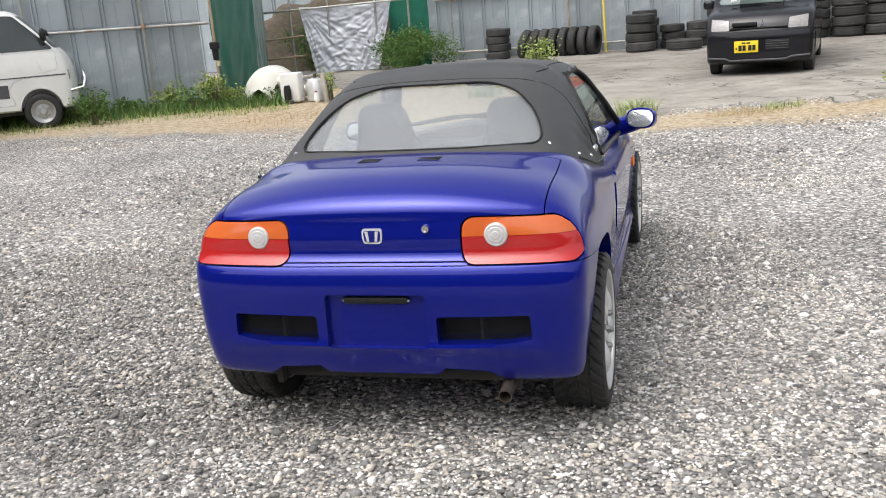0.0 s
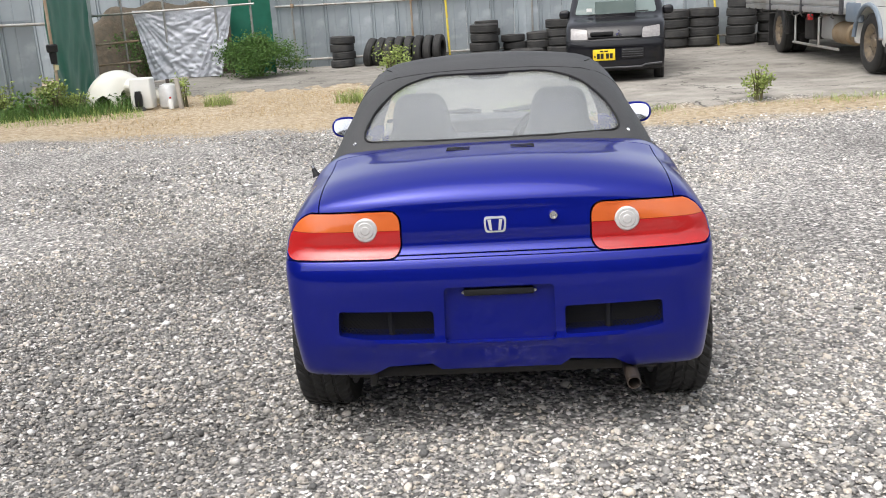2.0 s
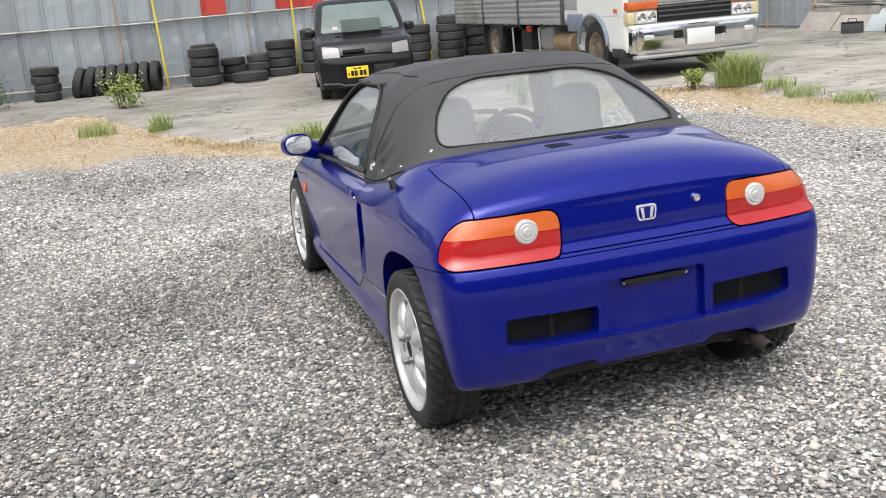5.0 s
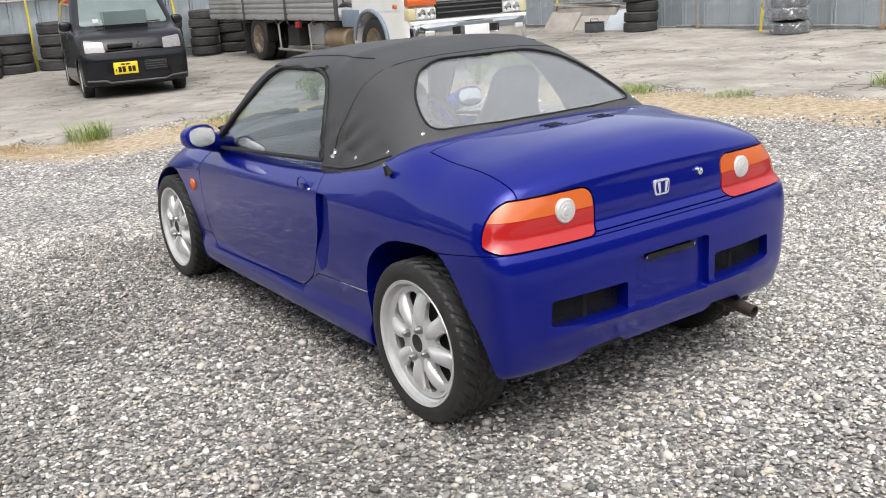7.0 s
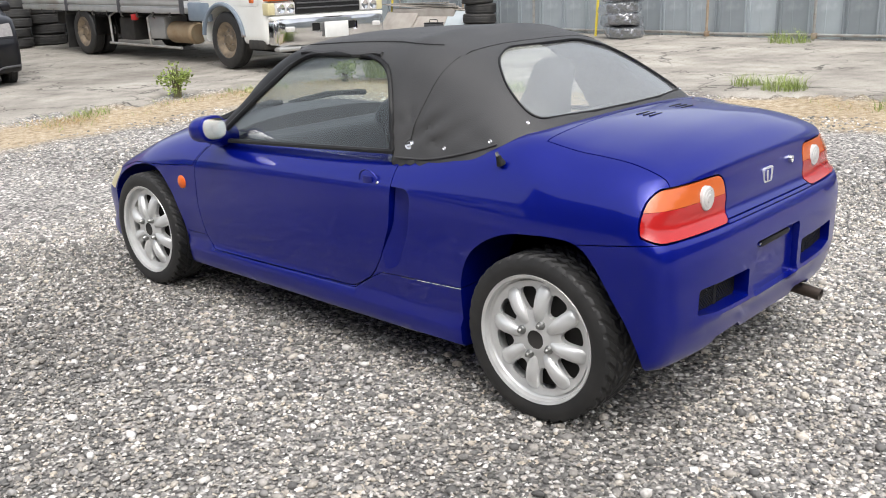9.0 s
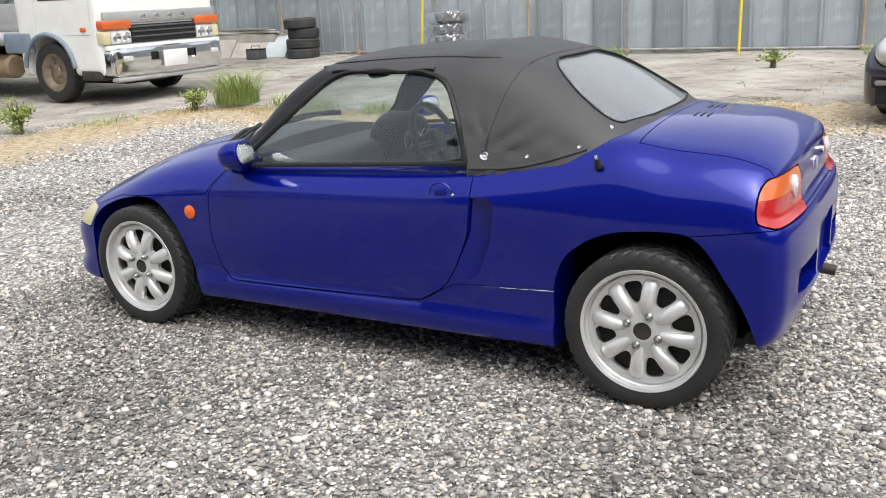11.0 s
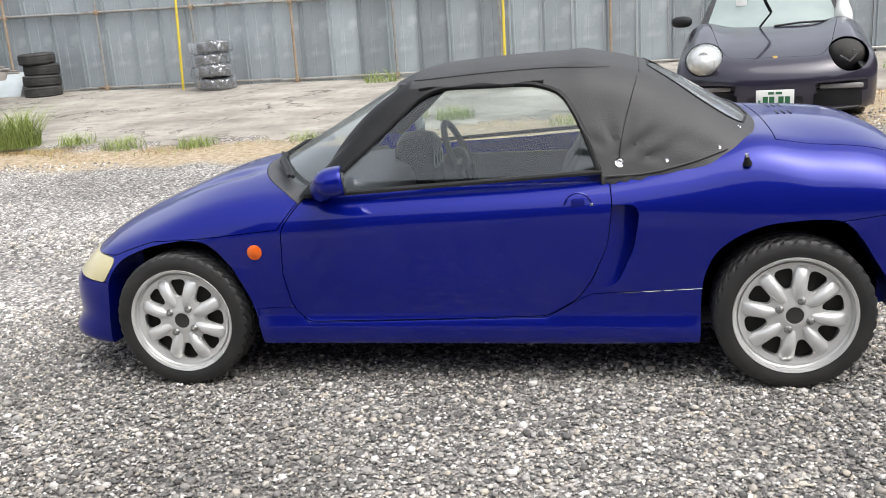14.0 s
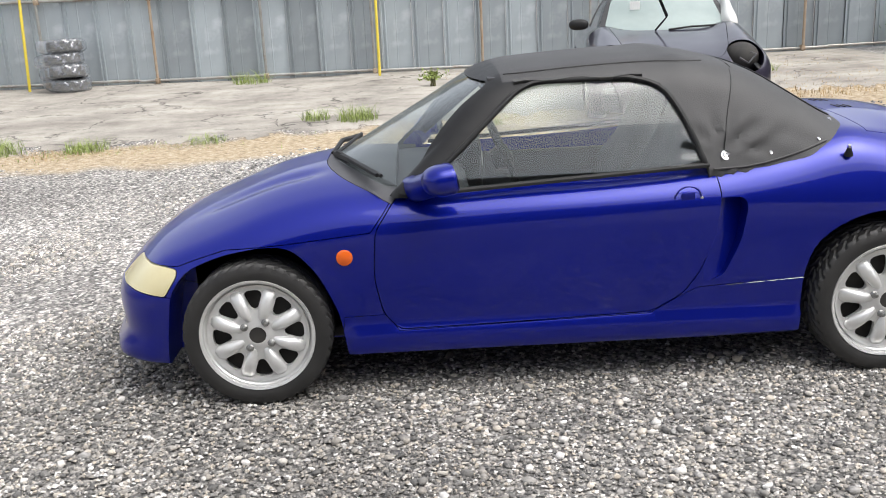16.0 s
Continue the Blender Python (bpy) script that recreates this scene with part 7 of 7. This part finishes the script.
# headlamp pockets, intakes, bonnet joint
for s in (-1, 1):
    pocket = hull("p", lambda x, y, z: (x / 0.185) ** 2 + (y / 0.50) ** 2 + (z / 0.165) ** 2 - 1, (0, 0, 0), (0.3, 0.6, 0.3), (0.01, 0.01, 0.01), (10, 10, 10))
    for v in pocket.vertices:
        v.co += Vector((s * 0.635, 0.42, 0.625))
    cb = boolean(cb, pocket)
    cb = boolean(cb, prism(rounded([(s * 0.36, 0.32), (s * 0.34, 0.41), (s * 0.80, 0.42), (s * 0.80, 0.32)], 0.02), "y", -0.3, 0.20))
    cb = boolean(cb, prism(rounded([(s * 0.33, 0.20), (s * 0.33, 0.32), (s * 0.76, 0.33), (s * 0.74, 0.20)], 0.02), "y", -0.3, 0.14))
cb = boolean(cb, prism(rounded([(-0.24, 0.20), (-0.24, 0.30), (0.24, 0.30), (0.24, 0.20)], 0.02), "y", -0.3, 0.08))
bonnet, cb = split(cb, rounded([(-0.40, 0.20), (-0.50, 0.45), (-0.62, 1.30), (0.62, 1.30), (0.50, 0.45), (0.40, 0.20)], 0.08), "z", 0.55, 1.2, 0.005)
part("body", cb, NAVY, coupe)
part("bonnet", bonnet, NAVY, coupe)
for s in (-1, 1):
    if s < 0:
        lens = part("headlamp", hull("lens", lambda x, y, z: (x / 0.178) ** 2 + (y / 0.475) ** 2 + (z / 0.158) ** 2 - 1, (0, 0, 0), (0.3, 0.6, 0.3), (0.01, 0.01, 0.01), (12, 12, 12)), PALELENS, coupe, "clear oval headlamp", 60, Matrix.Translation((-0.635, 0.42, 0.625)))
        for dx, dz, r in ((0.0, 0.06, 0.046), (-0.06, 0.0, 0.042), (0.065, -0.005, 0.046), (0.0, -0.075, 0.03)):
            part("lamp_reflector", lathe([(0.0, 0.01), (r * 0.6, 0.0), (r, -0.012), (r * 1.08, 0.0), (r, 0.03)], 20, "y"), SILVER, lens, "", 35, Matrix.Translation((dx, -0.440 + 2.2 * (dx * dx + dz * dz) * 6, dz)))
    else:
        hole = part("empty_lamp_pocket", hull("hole", lambda x, y, z: (x / 0.172) ** 2 + (y / 0.20) ** 2 + (z / 0.152) ** 2 - 1, (0, 0, 0), (0.3, 0.6, 0.3), (0.01, 0.01, 0.01), (10, 10, 10)), DARK, coupe, "black hole of a missing headlamp", 60, Matrix.Translation((0.635, 0.50, 0.615)))
        part("loose_bracket", tube([(-0.08, -0.34, 0.02), (0.0, -0.37, -0.03), (0.08, -0.33, 0.05), (0.02, -0.36, 0.07)], 0.010, 6), GREY, hole)
        part("broken_trim", hull("bt", lambda x, y, z: (x / 0.10) ** 2 + (y / 0.12) ** 2 + (z / 0.03) ** 2 - 1, (0, 0, 0), (0.2, 0.2, 0.1), (0.01, 0.01, 0.005), (8, 8, 6)), BLACK, coupe, "", 50, Matrix.Translation((0.80, 0.32, 0.50)) @ pose(0, 0, 0, 10, 40, 0))
    part("fog_lamp", box_mesh(s * 0.57 - 0.19, s * 0.57 + 0.19, 0.10, 0.20, 0.345, 0.395, 0.02), LAMPGREY, coupe, "", 35, pose(0, 0, 0, 0, 0, 0))
    part("intake_backing", box_mesh(min(s * 0.34, s * 0.75), max(s * 0.34, s * 0.75), 0.13, 0.16, 0.19, 0.34), BLACK, coupe)
    if s < 0:
        part("door_mirror", hull("m", lambda x, y, z: (np.abs(x) / 0.11) ** 2.5 + (np.abs(y) / 0.06) ** 2.2 + (np.abs(z) / 0.06) ** 2.5 - 1, (0, 0, 0), (0.15, 0.1, 0.1), (0.01, 0.01, 0.01), (10, 8, 8)), BLACK, coupe, "", 50, Matrix.Translation((s * 0.92, 1.60, 0.965)))
    for y0 in (0.95, 3.35):
        plain_wheel(coupe, s * 0.76, y0, 0.315, 0.21, SILVER, s)
part("bonnet_crest", box_mesh(-0.022, 0.022, -0.006, 0.006, -0.028, 0.028, 0.006), material("gold_crest", (0.65, 0.42, 0.12), 0.3, 0.6), coupe, "", 35, Matrix.Translation((0, 0.20, 0.640)) @ pose(0, 0, 0, -62))
plate(coupe, 0.0, -0.03, 0.285, PLATEWHITE, GREENINK)
part("lip", tube([(-0.72, 0.12, 0.175), (-0.4, 0.005, 0.165), (0.4, 0.005, 0.165), (0.72, 0.12, 0.175)], 0.016, 6), BLACK, coupe)


def coupe_house(x, y, z, inset=0.0):
    ax = np.abs(x)
    g = smax(ax - 0.76 + 0.42 * np.maximum(z - 0.85, 0), z - 1.285 + 0.04 * (ax / 0.6) ** 2 + 0.10 * np.maximum(y - 2.3, 0) ** 1.5, 0.10)
    g = smax(g, (1.22 + 0.10 * (ax / 0.6) ** 2 - y + (z - 0.86) * 1.55) * 0.54, 0.04)
    g = smax(g, (y - 3.25 + (z - 0.86) * 1.2) * 0.64, 0.12)
    return smax(g, 0.80 - z, 0.01) + inset


ch = hull("roof", coupe_house, (0, 2.2, 1.0), (1.0, 1.4, 0.5), (0.25, 0.3, 0.05), (24, 30, 16))
cw, ch = split(ch, rounded([(-0.66, 0.87), (-0.545, 1.225), (0.545, 1.225), (0.66, 0.87)], 0.06), "y", 0.9, 1.85, 0.004)
cs = []
for s in (-1, 1):
    w, ch = split(ch, rounded([(1.42, 0.88), (1.86, 1.20), (2.30, 1.21), (2.62, 1.05), (2.66, 0.88)], 0.06), "x", min(s * 0.4, s), max(s * 0.4, s), 0.004)
    cs.append(w)
part("soft_top", ch, CLOTH, coupe, "black folding roof", 40)
part("windscreen", cw, SKYGLASS, coupe)
for w in cs:
    part("side_window", w, GLASSDARK, coupe)
part("parking_slip", box_mesh(-0.36, -0.25, 1.585, 1.590, 1.10, 1.19), PLATEWHITE, coupe, "", 0, None)
for pts in ([(-0.12, 1.22, 0.885), (-0.02, 1.10, 1.02), (-0.17, 0.85, 1.30)], [(0.02, 1.22, 0.885), (0.25, 1.26, 0.905), (0.58, 1.30, 0.91)]):
    part("wiper", tube(pts, 0.011, 6), BLACK, coupe)
    a, b2 = Vector(pts[1]), Vector(pts[2])
    part("wiper_blade", tube([a + (b2 - a) * 0.05 + Vector((0.015, 0.0, 0)), b2 + (b2 - a) * 0.3 + Vector((0.015, 0, 0))], 0.009, 5), BLACK, coupe)
part("underbody", box_mesh(-0.7, 0.7, 0.3, 4.1, 0.14, 0.22), DARK, coupe)
rag = hull("rag", lambda x, y, z: (x / 0.10) ** 2 + (y / 0.25) ** 2 + (z / 0.16) ** 2 - 1 + 0.25 * np.sin(16 * y + 9 * z) + 0.2 * np.sin(21 * z - 8 * x), (0, 0, 0), (0.25, 0.5, 0.35), (0.005, 0.005, 0.005), (10, 16, 12))
tagged(part("white_sheeting", rag, WHITE, None, "", 35, coupe.matrix_world @ Matrix.Translation((0.69, 1.55, 1.0)) @ pose(0, 0, 0, 33) @ Matrix.Diagonal((0.8, 1.25, 0.75, 1))), "crumpled white plastic sheeting on the convertible's pillar", "sheeting")

# white one-box van, nose turned to +x
def wv_field(x, y, z):
    ax = np.abs(x)
    front = curve((0.3, 0.06), (0.5, 0.0), (0.8, 0.0), (1.05, 0.03), (1.2, 0.08), (1.33, 0.17), (1.9, 0.72), (2.05, 0.92))(z) + 0.10 * (ax / 0.8) ** 2.5
    g = smax(ax - 0.845 + 0.14 * np.maximum(z - 1.05, 0), z - 2.04 + 0.03 * ax, 0.12)
    g = smax(g, front - y, 0.12)
    g = smax(g, y - 4.6, 0.1)
    return smax(g, 0.34 - z, 0.03)


wvan = thing("white_van", "white one-box van with bull bar standing in weeds", "van", Matrix.Translation((-8.70, 10.15, rz(-8.7, 9.3) - 0.01)) @ pose(0, 0, 0, 0, 0, 126) @ Matrix.Scale(0.9, 4))
wb = hull("wvan", wv_field, (0, 2.3, 1.1), (1.0, 2.6, 1.0), (0.3, 1.6, 0.4), (26, 60, 26))
for y0 in (0.62, 3.2):
    for s in (-1, 1):
        wb = boolean(wb, prism([(y0 + 0.34 * math.cos(a), 0.34 + 0.36 * math.sin(a)) for a in np.linspace(-0.6, math.pi + 0.6, 20)], "x", min(s * 0.55, s * 1.2), max(s * 0.55, s * 1.2)))
ww, wb = split(wb, rounded([(-0.74, 1.36), (-0.64, 1.92), (0.64, 1.92), (0.74, 1.36)], 0.06), "y", -0.3, 1.0, 0.006)
wins = []
for s in (-1, 1):
    for poly in ([(0.30, 1.34), (0.86, 1.92), (1.58, 1.95), (1.58, 1.34)], [(1.61, 1.34), (1.61, 1.95), (3.1, 1.95), (3.1, 1.34)]):
        w, wb = split(wb, rounded(poly, 0.05), "x", min(s * 0.5, s * 1.2), max(s * 0.5, s * 1.2), 0.006)
        wins.append(w)
for s in (-1, 1):
    d, wb = split(wb, rounded([(1.02, 0.45), (1.10, 0.70), (1.0, 0.85), (0.60, 0.95), (0.28, 1.00), (0.28, 1.31), (1.58, 1.31), (1.58, 0.45)], 0.04), "x", min(s * 0.6, s * 1.2), max(s * 0.6, s * 1.2), 0.005)
    do = part("door", d, WHITE, wvan)
    part("door_handle", box_mesh(min(s * 0.83, s * 0.86), max(s * 0.83, s * 0.86), 1.34, 1.48, 1.18, 1.23, 0.01), BLACK, do)
part("body", wb, WHITE, wvan)
part("windscreen", ww, GLASSDARK, wvan)
for w in wins:
    part("side_window", w, GLASSDARK, wvan)
for s in (-1, 1):
    part("side_stripe", box_mesh(min(s * 0.845, s * 0.850), max(s * 0.845, s * 0.850), 0.16, 4.4, 0.895, 0.915), GREY, wvan)
    part("side_graphic", box_mesh(min(s * 0.842, s * 0.848), max(s * 0.842, s * 0.848), 1.10, 2.4, 0.58, 0.80), GREY, wvan)
    part("corner_lamp", box_mesh(min(s * 0.70, s * 0.80), max(s * 0.70, s * 0.80), 0.10, 0.26, 0.80, 0.98, 0.02), LAMPGREY, wvan)
    part("door_mirror", hull("m", lambda x, y, z: (np.abs(x) / 0.10) ** 3 + (np.abs(y) / 0.05) ** 3 + (np.abs(z) / 0.11) ** 3 - 1, (0, 0, 0), (0.15, 0.1, 0.15), (0.01, 0.01, 0.01), (8, 6, 8)), BLACK, wvan, "", 50, Matrix.Translation((s * 0.93, 0.42, 1.58)))
    part("mirror_arm", tube([(s * 0.78, 0.42, 1.42), (s * 0.93, 0.42, 1.52)], 0.014, 6), BLACK, wvan)
    for y0 in (0.62, 3.2):
        plain_wheel(wvan, s * 0.73, y0, 0.310, 0.22, ALUMINIUM, s)
bar = part("bull_bar", tube([(-0.80, 0.12, 0.62), (-0.80, -0.10, 0.66), (-0.78, -0.14, 0.80), (-0.70, -0.12, 0.92), (0.70, -0.12, 0.92), (0.78, -0.14, 0.80), (0.80, -0.10, 0.66), (0.80, 0.12, 0.62)], 0.03, 10), CHROME, wvan, "chrome bull bar", 60)
part("bull_bar_rail", tube([(-0.80, -0.10, 0.66), (0.80, -0.10, 0.66)], 0.028, 10), CHROME, bar)
part("underbody", box_mesh(-0.7, 0.7, 0.4, 4.3, 0.28, 0.38), DARK, wvan)
